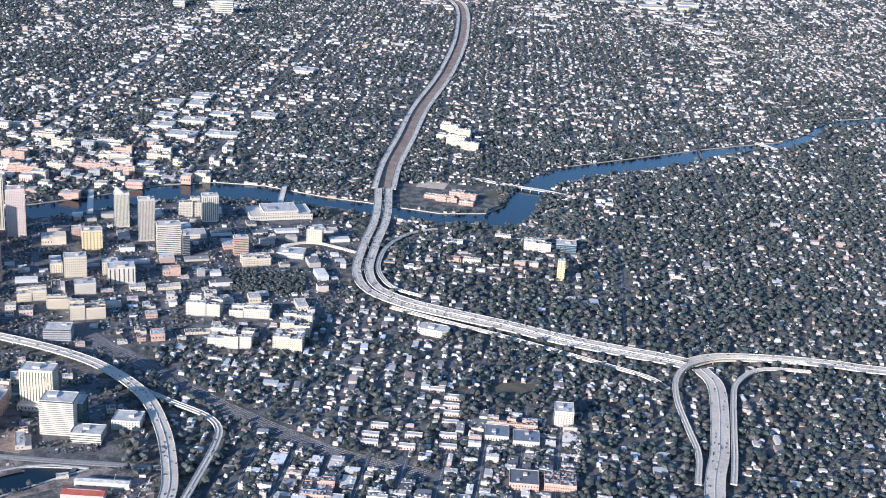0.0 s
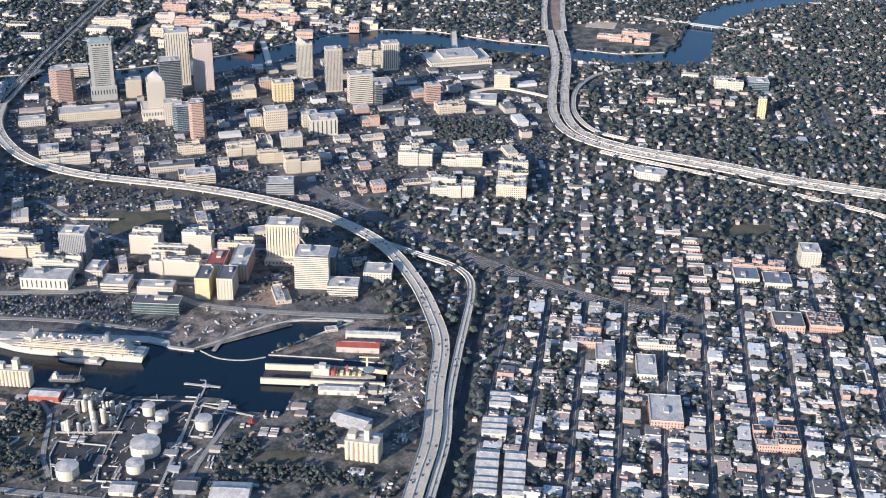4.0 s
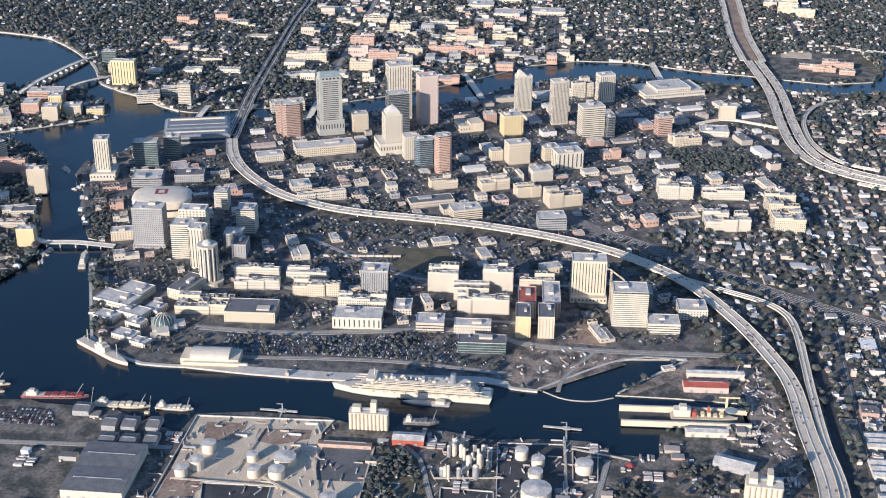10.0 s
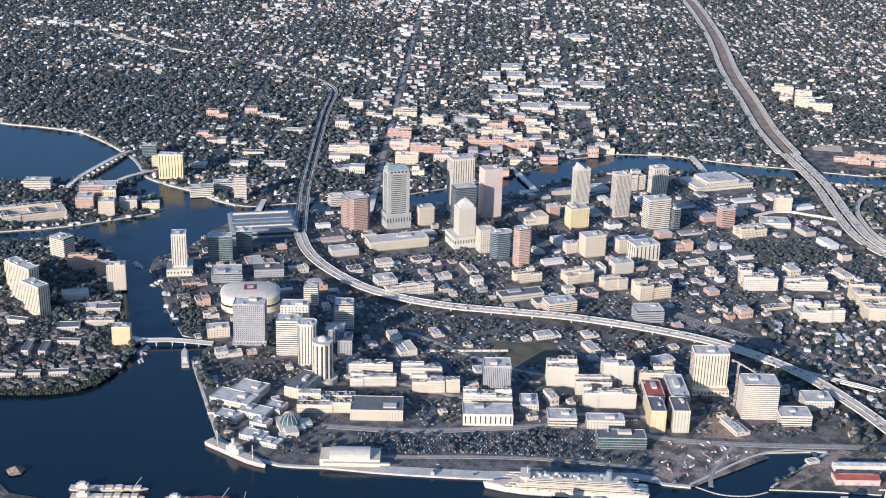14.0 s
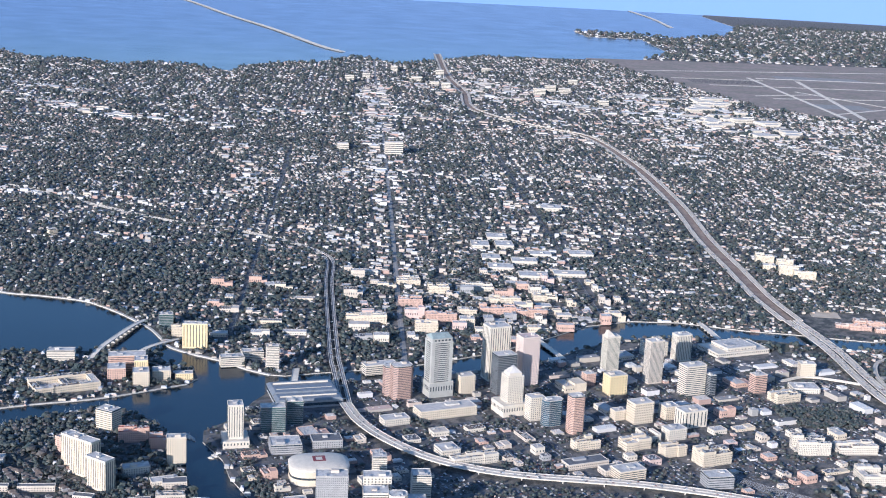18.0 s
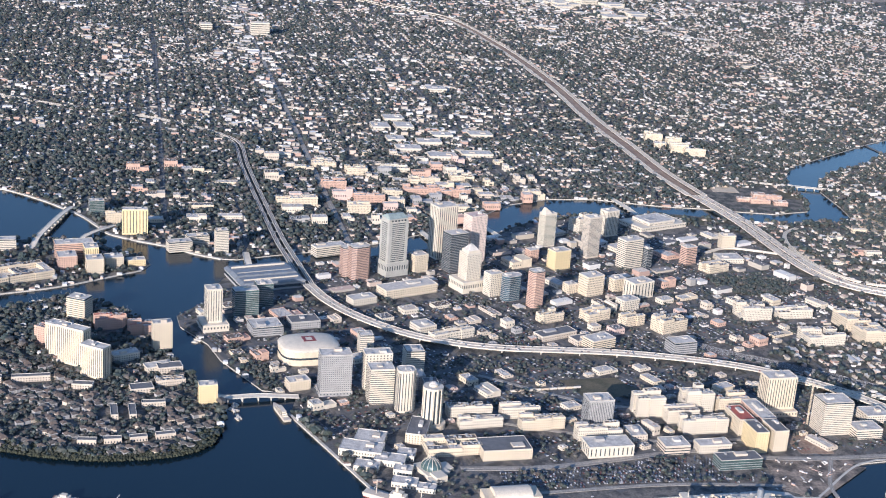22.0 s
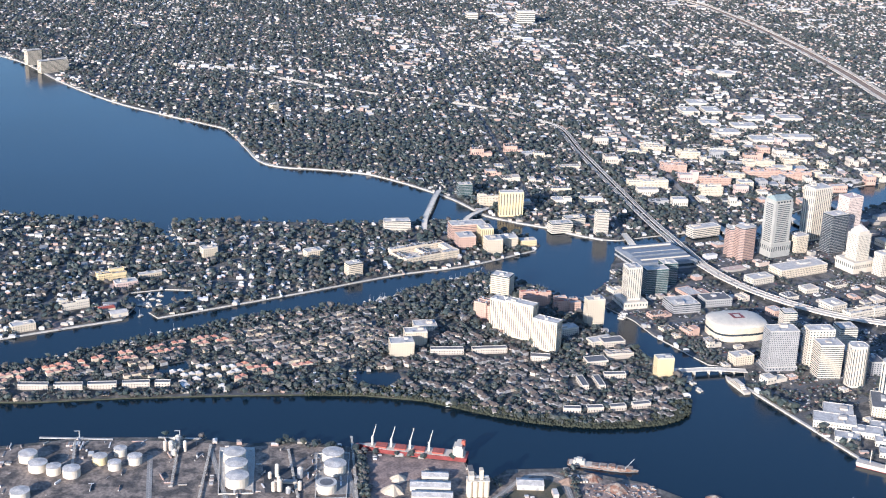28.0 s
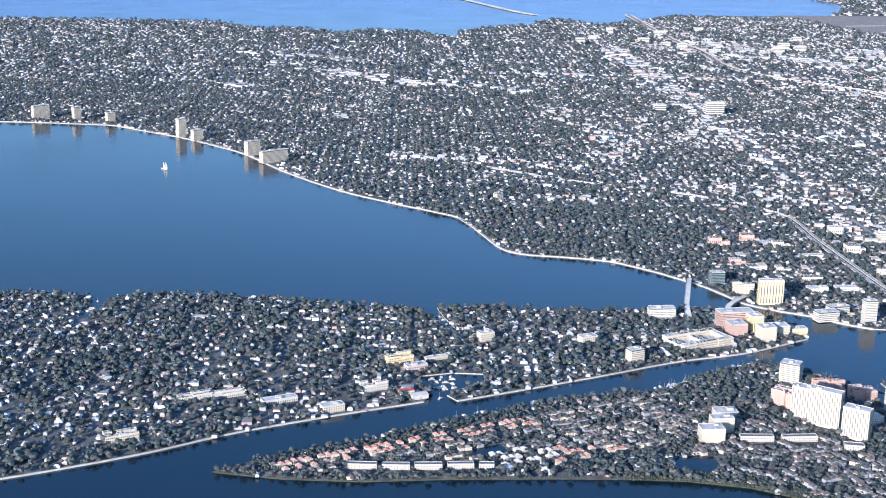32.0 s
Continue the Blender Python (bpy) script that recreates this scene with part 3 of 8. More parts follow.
def rooftop(top, w, d, h, roof, seed=0, plant=True, chamfer=0.0):
    rnd = random.Random(seed)
    deck = part("roof", data("roof", *box(-w / 2 + 0.6, w / 2 - 0.6, -d / 2 + 0.6, d / 2 - 0.6, h, h + 0.25, chamfer), roof), top)
    part("parapet", data("parapet", *parapet_ring(w, d, h, 1.2, 0.6, chamfer), M_QUAY), top)
    if not plant:
        return
    x, y, g = rnd.uniform(-w / 4, w / 4), rnd.uniform(-d / 5, d / 5), rnd.uniform(0.07, 0.15)
    part("penthouse", data("penthouse", *box(x - w * g, x + w * g, y - d * g * 1.2, y + d * g * 1.2, h, h + rnd.uniform(2.5, 5)), rnd.choice((M_BEIGE, M_ROOF, M_GREY, M_QUAY))), deck)
    unit = data("air_handler", *join(box(-2.6, 2.6, -1.6, 1.6, 0.2, 2.4, 0.3), box(-1.8, 1.8, -1.0, 1.0, 2.4, 3.0)), M_METAL)
    for _ in range(1):
        part("air_handler", unit, deck, at=(rnd.uniform(-0.4, 0.4) * w, rnd.uniform(-0.42, -0.25) * d * rnd.choice((-1, 1)), h + 0.2, rnd.choice((0, 90))))


def shifted(shape, dx, dy):
    return [(x + dx, y + dy, z) for x, y, z in shape[0]], shape[1]


def court_block(top, w, d, h, wall, glass, roof, bay, floor, seed):
    """A block of wings of several heights round open courts, each with its own roof and parapet."""
    rnd = random.Random(seed)
    t = min(15.0, d * 0.34)
    k = 3 if w > 70 else 2
    cuts = [-w / 2] + sorted(-w / 2 + w * (i + rnd.uniform(-0.2, 0.2)) / k for i in range(1, k)) + [w / 2]
    bars = []
    for i, (a, b) in enumerate(zip(cuts[:-1], cuts[1:])):
        bars.append((a + 0.01, b - 0.01, -d / 2 + rnd.choice((0, 0, 1.5, 3)), -d / 2 + t, h * rnd.choice((1.0, 1.0, 0.86, 1.1))))
        a2, b2 = (a + 0.01, b - 0.01) if rnd.random() < 0.75 else (a + 0.01, a + (b - a) * 0.6)
        bars.append((a2, b2, d / 2 - t, d / 2, h * rnd.choice((1.0, 0.9, 1.12))))
    if d - 2 * t > 4:
        for x in (-w / 2, -t / 2 + rnd.uniform(-0.1, 0.1) * w, w / 2 - t):
            if rnd.random() < 0.8:
                bars.append((x + 0.02, x + t, -d / 2 + t + 0.02, d / 2 - t - 0.02, h * rnd.choice((0.95, 0.8, 0.55))))
        bars.append((-w / 2 + 1, w / 2 - 1, -d / 2 + t + 0.04, d / 2 - t - 0.04, min(5.0, h * 0.3)))
    plant = []
    for x0, x1, y0, y1, z in bars:
        bw, bd, cx, cy = x1 - x0, y1 - y0, (x0 + x1) / 2, (y0 + y1) / 2
        part("wing", data("wing", *tub(x0, x1, y0, y1, 0, z, 1.1, 0.5), wall), top)
        deck = part("roof", data("roof", *box(x0 + 0.5, x1 - 0.5, y0 + 0.5, y1 - 0.5, z, z + 0.25), rnd.choice((roof, roof, M_ROOFD, M_SHOP, M_BALLAST))), top)
        plant += [shifted(box(-rnd.uniform(0.7, 2.2), rnd.uniform(0.7, 2.2), -1, rnd.uniform(0.6, 1.6), z + 0.25, z + rnd.uniform(1.2, 3.6)), cx + rnd.uniform(-0.4, 0.4) * bw, cy + rnd.uniform(-0.35, 0.35) * bd) for _ in range(2 + int(bw * bd / 90))]
    tagged(part("roof_plant", data("roof_plant", *join(*plant), M_METAL), top), kind="stuff")
    levels = max(1, int((h - 1.5) / floor))
    for i in range(levels):
        z = 1.0 + i * (h - 1.0) / levels
        rows = [shifted(row_windows(x1 - x0, y1 - y0, z, z + (h - 1.0) / levels * 0.4, bay * 0.8, 0.2), (x0 + x1) / 2, (y0 + y1) / 2) for x0, x1, y0, y1, t in bars if z + 3 < t]
        if rows:
            tagged(part("glazing", data("glazing", *join(*rows), glass), top), kind="stuff")


def building(name, e, n, w, d, h, rz, style, label, wall=M_WHITE, glass=M_GLASS, roof=M_ROOF, category="building", group="", bay=4.5, floor=3.9, plant=True, podium=None, chamfer=0.0):
    if len(label.split()) < 4:
        label += " with a flat roof"
    top = thing(name, e, n, 0, rz, label, category, group)
    base = 0.0
    if podium:
        pw, pd, ph = podium
        part("podium", data("podium", *box(-pw / 2, pw / 2, -pd / 2, pd / 2, 0, ph), wall), top)
        tagged(part("podium_window", data("podium_window", *row_windows(pw, pd, ph * 0.45, ph * 0.75, 6, 0.2), glass), top), kind="stuff")
        part("podium_parapet", data("podium_parapet", *parapet_ring(pw, pd, ph, 1.0), M_QUAY), top)
        base = ph
        EXCLUDE.append((e, n, math.hypot(pw, pd) / 2 * 0.85 + 4))
    if style == "punch" and w >= 50 and d >= 22 and h < 45 and not podium:
        court_block(top, w, d, h, wall, glass, roof, bay, floor, int(e * 7 + n))
        EXCLUDE.append((e, n, math.hypot(w, d) / 2 * 0.85 + 4))
        return top
    storeys(top, w, d, h, style, wall, glass, base, floor, bay, chamfer)
    rooftop(top, w, d, h, roof, int(e * 7 + n), plant, chamfer)
    EXCLUDE.append((e, n, math.hypot(w, d) / 2 * 0.85 + 4))
    return top


DT = 111.0
# downtown towers
boa = building("office_tower", 240, 60, 50, 38, 128, DT, "band", "tall grey granite office tower with a gabled teal crown", M_STONE, bay=3.6, podium=(58, 46, 34), floor=4.6, plant=False)
for x, y in ((-1, -1), (1, -1), (1, 1), (-1, 1)):
    part("corner_pier", data("corner_pier", *box(x * 21.5 - 4, x * 21.5 + 4, y * 15.5 - 4, y * 15.5 + 4, 34, 129), M_STONE), boa)
part("crown_block", data("crown_block", *box(-24, 24, -18, 18, 129.2, 136), M_STONE), boa)
for i in range(5):
    for y in (-18.2, 18.2):
        part("crown_arch", data("crown_arch", *box(-19 + 8.4 * i, -14.5 + 8.4 * i, y - 0.4, y + 0.4, 122, 133, 0.1), M_GLASS), boa)
part("crown_roof", data("crown_roof", [(-25, -19, 136), (25, -19, 136), (25, 19, 136), (-25, 19, 136), (-20, -3, 144), (20, -3, 144), (20, 3, 144), (-20, 3, 144)], [(0, 1, 5, 4), (1, 2, 6, 5), (2, 3, 7, 6), (3, 0, 4, 7), (4, 5, 6, 7), (3, 2, 1, 0)], M_TEAL), boa)
building("office_tower", 266, -22, 46, 34, 76, DT, "slab", "brown banded granite office tower with rounded steps", M_BROWN, chamfer=8)
building("office_tower", 250, -46, 30, 30, 68, DT, "slab", "lower brown banded wing of an office tower", M_BROWN, chamfer=8)
building("office_tower", 117, 203, 54, 40, 130, DT, "vert", "tall white office tower with dark vertical window strips", M_WHITE, bay=6)
building("office_tower", 150, 273, 44, 36, 116, DT, "punch", "tall pink stone office tower with a wide cap", M_ROSE, roof=M_PINK, bay=4)
building("office_tower", 215, 212, 48, 35, 92, DT, "glass", "dark glass office block beside taller towers", M_GLASS)
pyr = building("office_tower", 345, 216, 38, 34, 86, DT, "punch", "pale stone office tower with a pyramid roof and spire", M_WHITE, bay=4, podium=(68, 58, 26), plant=False)
part("upper_tier", data("upper_tier", *box(-15, 15, -13.5, 13.5, 86, 93), M_WHITE), pyr)
part("pyramid_roof", data("pyramid_roof", *prism([(-14, -12.5), (14, -12.5), (14, 12.5), (-14, 12.5)], 93, 106, 0.1), M_ROOF), pyr)
part("spire", data("spire", *prism(circle(0.6, 8), 105, 112, 0.2), M_METAL), pyr)
building("apartment_tower", 458, 338, 32, 26, 82, DT, "slab", "brown striped apartment tower with pale balconies", M_BRICK, floor=3.6, chamfer=5)
building("office_tower", 414, 295, 46, 30, 56, DT, "glass", "dark glass office block with rounded ends", M_GLASSB, chamfer=9)
building("office_tower", 384, 262, 34, 28, 52, DT, "punch", "pale stone office slab beside a glass block", M_WHITE)
building("office_block", 202, 472, 46, 32, 46, DT, "punch", "yellow stone office block with small windows", M_YELLOW, roof=M_ROOF, bay=7, floor=6)
building("office_block", 222, 125, 36, 28, 42, DT, "punch", "pale yellow office block with a flat roof", M_CREAM)
building("office_block", 150, 420, 26, 22, 30, DT, "punch", "orange brick office block among towers", M_BRICK)
sky1 = building("apartment_tower", 30, 492, 36, 26, 86, DT, "vert", "slim green glass apartment tower with pale ribs and a sail crown", M_WHITE, M_GLASSG, bay=3.2, plant=False)
part("crown", data("crown", [(-16, -10, 86), (6, -10, 86), (6, 10, 86), (-16, 10, 86), (-14, -2, 101), (-10, -2, 101), (-10, 2, 101), (-14, 2, 101)], [(0, 1, 5, 4), (1, 2, 6, 5), (2, 3, 7, 6), (3, 0, 4, 7), (4, 5, 6, 7), (3, 2, 1, 0)], M_WHITE), sky1)
building("apartment_tower", 118, 578, 38, 26, 104, DT, "vert", "slim pale grey apartment tower with blue glass ribs", M_BEIGE, M_GLASSB, bay=3.2)
building("office_tower", 196, 652, 54, 34, 72, DT, "band", "white office slab with curved dark window bands", M_WHITE, floor=4.6)
building("office_tower", 200, 694, 16, 26, 50, DT, "glass", "dark glass office slab beside a white one", M_GLASS)
building("office_block", 384, 492, 48, 34, 46, DT, "punch", "cream office block with small windows", M_CREAM, bay=4.2, floor=5)
building("courthouse", 402, 600, 58, 38, 38, DT, "vert", "white courthouse block with tall window strips", M_WHITE, bay=9)
building("office_block", 358, 562, 34, 30, 30, DT, "punch", "cream office annex beside the courthouse", M_CREAM)
building("office_block", 374, 446, 26, 22, 22, DT, "punch", "small cream office block beside towers", M_CREAM)
building("apartment_tower", -63, 690, 40, 30, 68, DT, "vert", "white riverside tower with vertical strips", M_WHITE)
building("museum", -98, 630, 56, 46, 36, DT, "punch", "white riverside block with a stepped roof", M_WHITE)
building("arts_centre", -150, 850, 90, 70, 20, DT, "low", "white performing arts centre with stepped lobes", M_WHITE, podium=(160, 90, 12))
building("apartment_block", 170, 817, 34, 24, 44, DT, "band", "brown and beige apartment block", M_BRICK)
building("office_block", 225, 863, 66, 38, 20, DT, "punch", "cream low office building with a flat roof", M_CREAM)
building("hotel", 48, 975, 38, 25, 36, 90, "punch", "cream hotel near the interstate", M_CREAM)
building("office_block", 152, 935, 64, 46, 12, 90, "low", "white low flat-roofed building", M_WHITE)
building("office_block", 430, -40, 58, 32, 14, DT, "low", "white low flat-roofed building by the expressway", M_WHITE)
building("apartment_tower", 100, -67, 80, 30, 24, DT, "band", "white riverside apartment blocks", M_WHITE)
building("office_block", 372, 70, 132, 44, 20, DT, "low", "long cream parking podium with a roof box", M_CREAM, roof=M_SHOP)
building("apartment_block", 640, 110, 96, 26, 17, DT, "punch", "white L-shaped apartment building", M_WHITE, group="mid-rise blocks")
building("apartment_block", 600, 60, 40, 40, 17, DT, "punch", "white apartment wing", M_WHITE, group="mid-rise blocks")
building("office_block", 549, 347, 56, 30, 20, DT, "punch", "cream office building with a brown base", M_CREAM, group="mid-rise blocks")
building("office_block", 700, 404, 58, 36, 22, DT, "band", "cream yellow office building with a wide cornice", M_CREAM, group="mid-rise blocks")
building("parking_garage", 727, 571, 52, 36, 24, 100, "slab", "cream parking garage with open floors", M_GREY, group="mid-rise blocks")
building("office_block", 540, 450, 60, 34, 20, DT, "punch", "cream civic building with a pale green roof", M_CREAM, roof=M_ROOF, group="mid-rise blocks")
building("office_block", 575, 520, 50, 30, 22, DT, "punch", "cream civic building", M_CREAM, group="mid-rise blocks")
building("office_block", 611, 592, 70, 40, 28, DT, "punch", "cream office building stepped in two heights", M_CREAM, group="mid-rise blocks")
building("office_block", 481, 545, 44, 30, 24, DT, "low", "white flat-roofed office building", M_WHITE, group="mid-rise blocks")
building("parking_garage", 640, 330, 90, 32, 11, DT, "low", "long low building with a dark flat roof", M_BEIGE, roof=M_ROOFD, group="mid-rise blocks")
building("parking_garage", 675, 375, 42, 30, 11, DT, "low", "low building with a dark flat roof", M_BEIGE, roof=M_ROOFD, group="mid-rise blocks")
# northern mid-rises
building("apartment_block", 539, 818, 70, 54, 26, 92, "punch", "white mid-rise apartment block round a court", M_WHITE, group="northern blocks")
building("apartment_block", 539, 914, 84, 40, 18, 92, "punch", "white mid-rise apartment block", M_WHITE, group="northern blocks")
building("apartment_block", 690, 906, 86, 54, 22, 92, "punch", "white mid-rise apartment block with a flat roof", M_WHITE, group="northern blocks")
building("apartment_block", 690, 1021, 58, 56, 30, 92, "punch", "cream and white mid-rise apartment block", M_CREAM, group="northern blocks")
building("apartment_block", 605, 1022, 60, 60, 28, 92, "punch", "cream and white mid-rise apartment block", M_CREAM, group="northern blocks")
building("office_block", 561, 1300, 66, 36, 14, 75, "low", "pale octagonal office building with a terrace roof", M_WHITE, chamfer=10)
building("office_block", -24, 1519, 66, 48, 24, 90, "punch", "white flat-roofed office building by the river", M_WHITE)
building("office_block", -30, 1590, 50, 40, 22, 90, "glass", "grey glass office building by the river", M_GLASSB)
building("apartment_tower", 179, 1571, 17, 15, 48, 90, "punch", "slim tan apartment tower among trees", M_YELLOW)
# the arena, the hotels and the convention centre
arena = thing("arena", 725, -190, 0, 98, "white domed sports arena with a pale drum wall", "arena")
ell = [(56 * math.copysign(abs(math.cos(a)) ** 0.62, math.cos(a)), 44 * math.copysign(abs(math.sin(a)) ** 0.62, math.sin(a))) for a in np.linspace(0, 2 * math.pi, 40, endpoint=False)]
part("drum", data("drum", *prism(ell, 0, 28), M_CREAM), arena)
part("window_ring", data("window_ring", *prism([(x * 1.006, y * 1.006) for x, y in ell], 12, 16), M_GLASS), arena)
part("eave", data("eave", *prism([(x * 1.015, y * 1.015) for x, y in ell], 27, 29), M_ROOF), arena)
dv, df = [], []
rings = 6
for r in range(rings):
    a = r / rings * math.pi / 2
    dv += [(x * 1.02 * math.cos(a), y * 1.02 * math.cos(a), 28.9 + 9 * math.sin(a)) for x, y in ell]
dv.append((0, 0, 37.9))
for r in range(rings - 1):
    df += [(r * 40 + i, r * 40 + (i + 1) % 40, r * 40 + 40 + (i + 1) % 40, r * 40 + 40 + i) for i in range(40)]
df += [((rings - 1) * 40 + i, (rings - 1) * 40 + (i + 1) % 40, len(dv) - 1) for i in range(40)]
part("dome_roof", data("dome_roof", dv, df, M_WHITE), arena)
part("roof_sign", data("roof_sign", *join(box(-12, 12, -13, -7, 36.0, 37.7), box(-12, 12, 7, 13, 36.0, 37.7), box(-12, -6, -7, 7, 36.4, 37.9), box(6, 12, -7, 7, 36.4, 37.9)), M_RUST), arena, "dark red emblem painted on the roof")
EXCLUDE.append((725, -190, 66))
building("hotel_tower", 489, -292, 50, 28, 54, 100, "glass", "grey-green glass waterfront hotel slab", M_GLASSG)
building("hotel_tower", 439, -250, 34, 28, 50, 100, "glass", "grey-green glass hotel wing", M_GLASSG)
building("hotel_tower", 562, -361, 30, 30, 84, 100, "vert", "slim white waterfront apartment tower on a podium", M_WHITE, podium=(52, 60, 14))
building("parking_garage", 590, -260, 60, 50, 18, 100, "slab", "white concrete parking garage", M_GREY, roof=M_ROOF)
building("parking_garage", 560, -180, 60, 40, 15, 100, "low", "grey concrete building with a dark flat roof", M_GREY, roof=M_ROOFD)
conv = thing("convention_centre", 290, -235, 0, 104, "long low convention centre with a blue metal roof and white skylights", "convention centre")
part("body", data("body", *box(-72, 72, -62, 62, 0, 16), M_GREY), conv)
part("window_band", data("window_band", *ring_windows(144, 124, 5, 11, 0.2), M_GLASS), conv)
part("roof", data("roof", *join(prism([(-74, -64), (74, -64), (74, -20), (-74, -20)], 16, 21, 0.9), prism([(-74, -18), (74, -18), (74, 24), (-74, 24)], 16, 23, 0.9), prism([(-74, 26), (74, 26), (74, 64), (-74, 64)], 16, 20, 0.9)), M_ROOFB), conv)
for y in (-44, 2, 44):
    part("skylight", data("skylight", *box(-62, 62, y - 1.2, y + 1.2, 19.5, 23.6), M_WHITE), conv)
EXCLUDE.append((290, -235, 98))
building("apartment_tower", 891, -163, 56, 34, 78, 92, "punch", "grey tower under construction with a red-brown base", M_GREY, bay=3.5, podium=(60, 38, 8))
building("office_tower", 930, -87, 44, 34, 66, 92, "band", "white office tower with dark window bands", M_WHITE)
building("apartment_tower", 876, -84, 50, 28, 72, 92, "punch", "white gridded residential tower with deep windows", M_WHITE, bay=6, floor=5)
building("apartment_tower", 972, -50, 32, 28, 78, 92, "vert", "white residential tower with round corners", M_WHITE, bay=5, chamfer=6, group="twin white towers")
rt = thing("apartment_tower", 1040, -16, 0, 92, "round white residential tower with ribs and a small dome", "building", "twin white towers")
part("body", data("body", *prism(circle(16.5, 24), 0, 74), M_WHITE), rt)
for i in range(12):
    part("window_strip", data("window_strip", *box(16.0, 16.6, -1.5, 1.5, 10, 71), M_GLASS), rt, at=(0, 0, 0, 30 * i))
    part("balcony_rib", data("balcony_rib", *box(16.2, 17.6, -0.9, 0.9, 6, 74, 0.2), M_WHITE), rt, at=(0, 0, 0, 30 * i + 15))
part("cornice", data("cornice", *prism(circle(17.4, 24), 74, 75.4), M_QUAY), rt)
part("drum", data("drum", *prism(circle(8, 20), 75.4, 79), M_WHITE), rt)
part("dome", data("dome", *prism(circle(7.6, 20), 79, 83, 0.35), M_ROOF), rt)
part("podium", data("podium", *prism(circle(25, 24), 0, 9), M_CREAM), rt)
EXCLUDE.append((1040, -16, 27))
building("apartment_tower", 702, -76, 26, 25, 38, 92, "slab", "pale residential block beside the arena", M_WHITE)
building("apartment_tower", 806, -2, 34, 32, 48, 92, "slab", "grey and white glass residential block", M_WHITE, M_GLASSB)
building("apartment_tower", 872, -12, 34, 34, 26, 92, "punch", "dark grey block with a pale end wall", M_GREY)
building("office_block", 914, 10, 26, 40, 26, 92, "low", "dark flat-roofed block", M_GREY, roof=M_ROOFD)
building("museum", 868, -226, 40, 26, 18, 105, "punch", "cream history museum beside the bridge", M_CREAM)
# channel district
building("parking_garage", 1075, -45, 34, 70, 18, 70, "low", "curved cream parking garage with a dark roof deck", M_CREAM, roof=M_ROOFD, group="channel blocks")
building("parking_garage", 1132, 0, 92, 48, 16, 92, "punch", "long cream garage with a dark roof deck", M_CREAM, roof=M_ROOFD, group="channel blocks")
building("parking_garage", 1151, 84, 84, 50, 18, 92, "low", "long cream garage with arched entrances", M_CREAM, roof=M_ROOFD, group="channel blocks")
building("apartment_block", 1000, 60, 80, 24, 20, 92, "punch", "white terraced apartment block", M_WHITE, group="channel blocks")
building("apartment_block", 1045, 70, 78, 22, 16, 92, "punch", "white terraced apartment block", M_WHITE, group="channel blocks")
building("apartment_block", 1060, 176, 80, 24, 22, 92, "punch", "cream terraced apartment block", M_CREAM, group="channel blocks")
building("apartment_block", 1010, 150, 70, 22, 20, 92, "punch", "white terraced apartment block", M_WHITE, group="channel blocks")
building("office_block", 1059, 277, 46, 34, 55, 92, "vert", "grey-green glass office block with pale fins", M_GREY, bay=3)
building("apartment_block", 1160, 262, 80, 40, 20, 92, "vert", "white apartment block with tall bays", M_WHITE, bay=8, group="channel blocks")
building("apartment_block", 1110, 262, 80, 26, 24, 92, "punch", "white apartment block", M_WHITE, group="channel blocks")
building("office_block", 1110, 330, 30, 40, 14, 92, "low", "pale flat-roofed block", M_BEIGE, group="channel blocks")
building("apartment_block", 1014, 389, 52, 38, 36, 92, "punch", "white stepped apartment block", M_WHITE, group="channel blocks")
building("apartment_block", 1011, 483, 52, 40, 42, 92, "punch", "white and cream apartment block", M_WHITE, group="channel blocks")
building("apartment_block", 1092, 463, 86, 26, 26, 92, "punch", "white apartment block with balconies", M_WHITE, group="channel blocks")
building("apartment_block", 1045, 440, 60, 30, 24, 92, "punch", "white apartment block", M_WHITE, group="channel blocks")
building("office_block", 1160, 381, 46, 36, 16, 92, "band", "pale low office block", M_BEIGE, group="channel blocks")
building("office_block", 1165, 450, 60, 26, 15, 92, "low", "white low block", M_WHITE, group="channel blocks")
building("apartment_block", 1158, 531, 24, 50, 38, 92, "punch", "yellow and cream loft block", M_YELLOW, roof=M_ROOFD, group="channel blocks")
building("apartment_block", 1155, 568, 26, 50, 38, 92, "punch", "yellow and cream loft block", M_CREAM, roof=M_ROOFD, group="channel blocks")
building("apartment_block", 1085, 535, 30, 60, 30, 92, "punch", "cream loft block with a red upper wall", M_CREAM, roof=M_RED, group="channel blocks")
building("apartment_block", 1075, 575, 30, 80, 32, 92, "punch", "salmon brick loft block", M_BRICK, group="channel blocks")
building("apartment_block", 1015, 550, 60, 30, 30, 92, "punch", "cream loft block with a red roof box", M_CREAM, roof=M_RED, group="channel blocks")
building("apartment_tower", 1018, 637, 58, 34, 72, 92, "vert", "cream apartment tower with ribbed front", M_CREAM, bay=5, podium=(62, 60, 10))
building("apartment_tower", 1105, 703, 56, 40, 62, 92, "slab", "white tower under construction with open floor slabs", M_WHITE, floor=3.5)
crane = thing("tower_crane", 1080, 672, 0, 30, "pale lattice tower crane over the building site", "crane")
part("mast", data("mast", *join(*[box(x - 0.2, x + 0.2, y - 0.2, y + 0.2, 0, 78) for x in (-1, 1) for y in (-1, 1)], *[box(-1, 1, -0.15, 0.15, z, z + 0.3) for z in range(2, 78, 4)]), M_CREAM), crane)
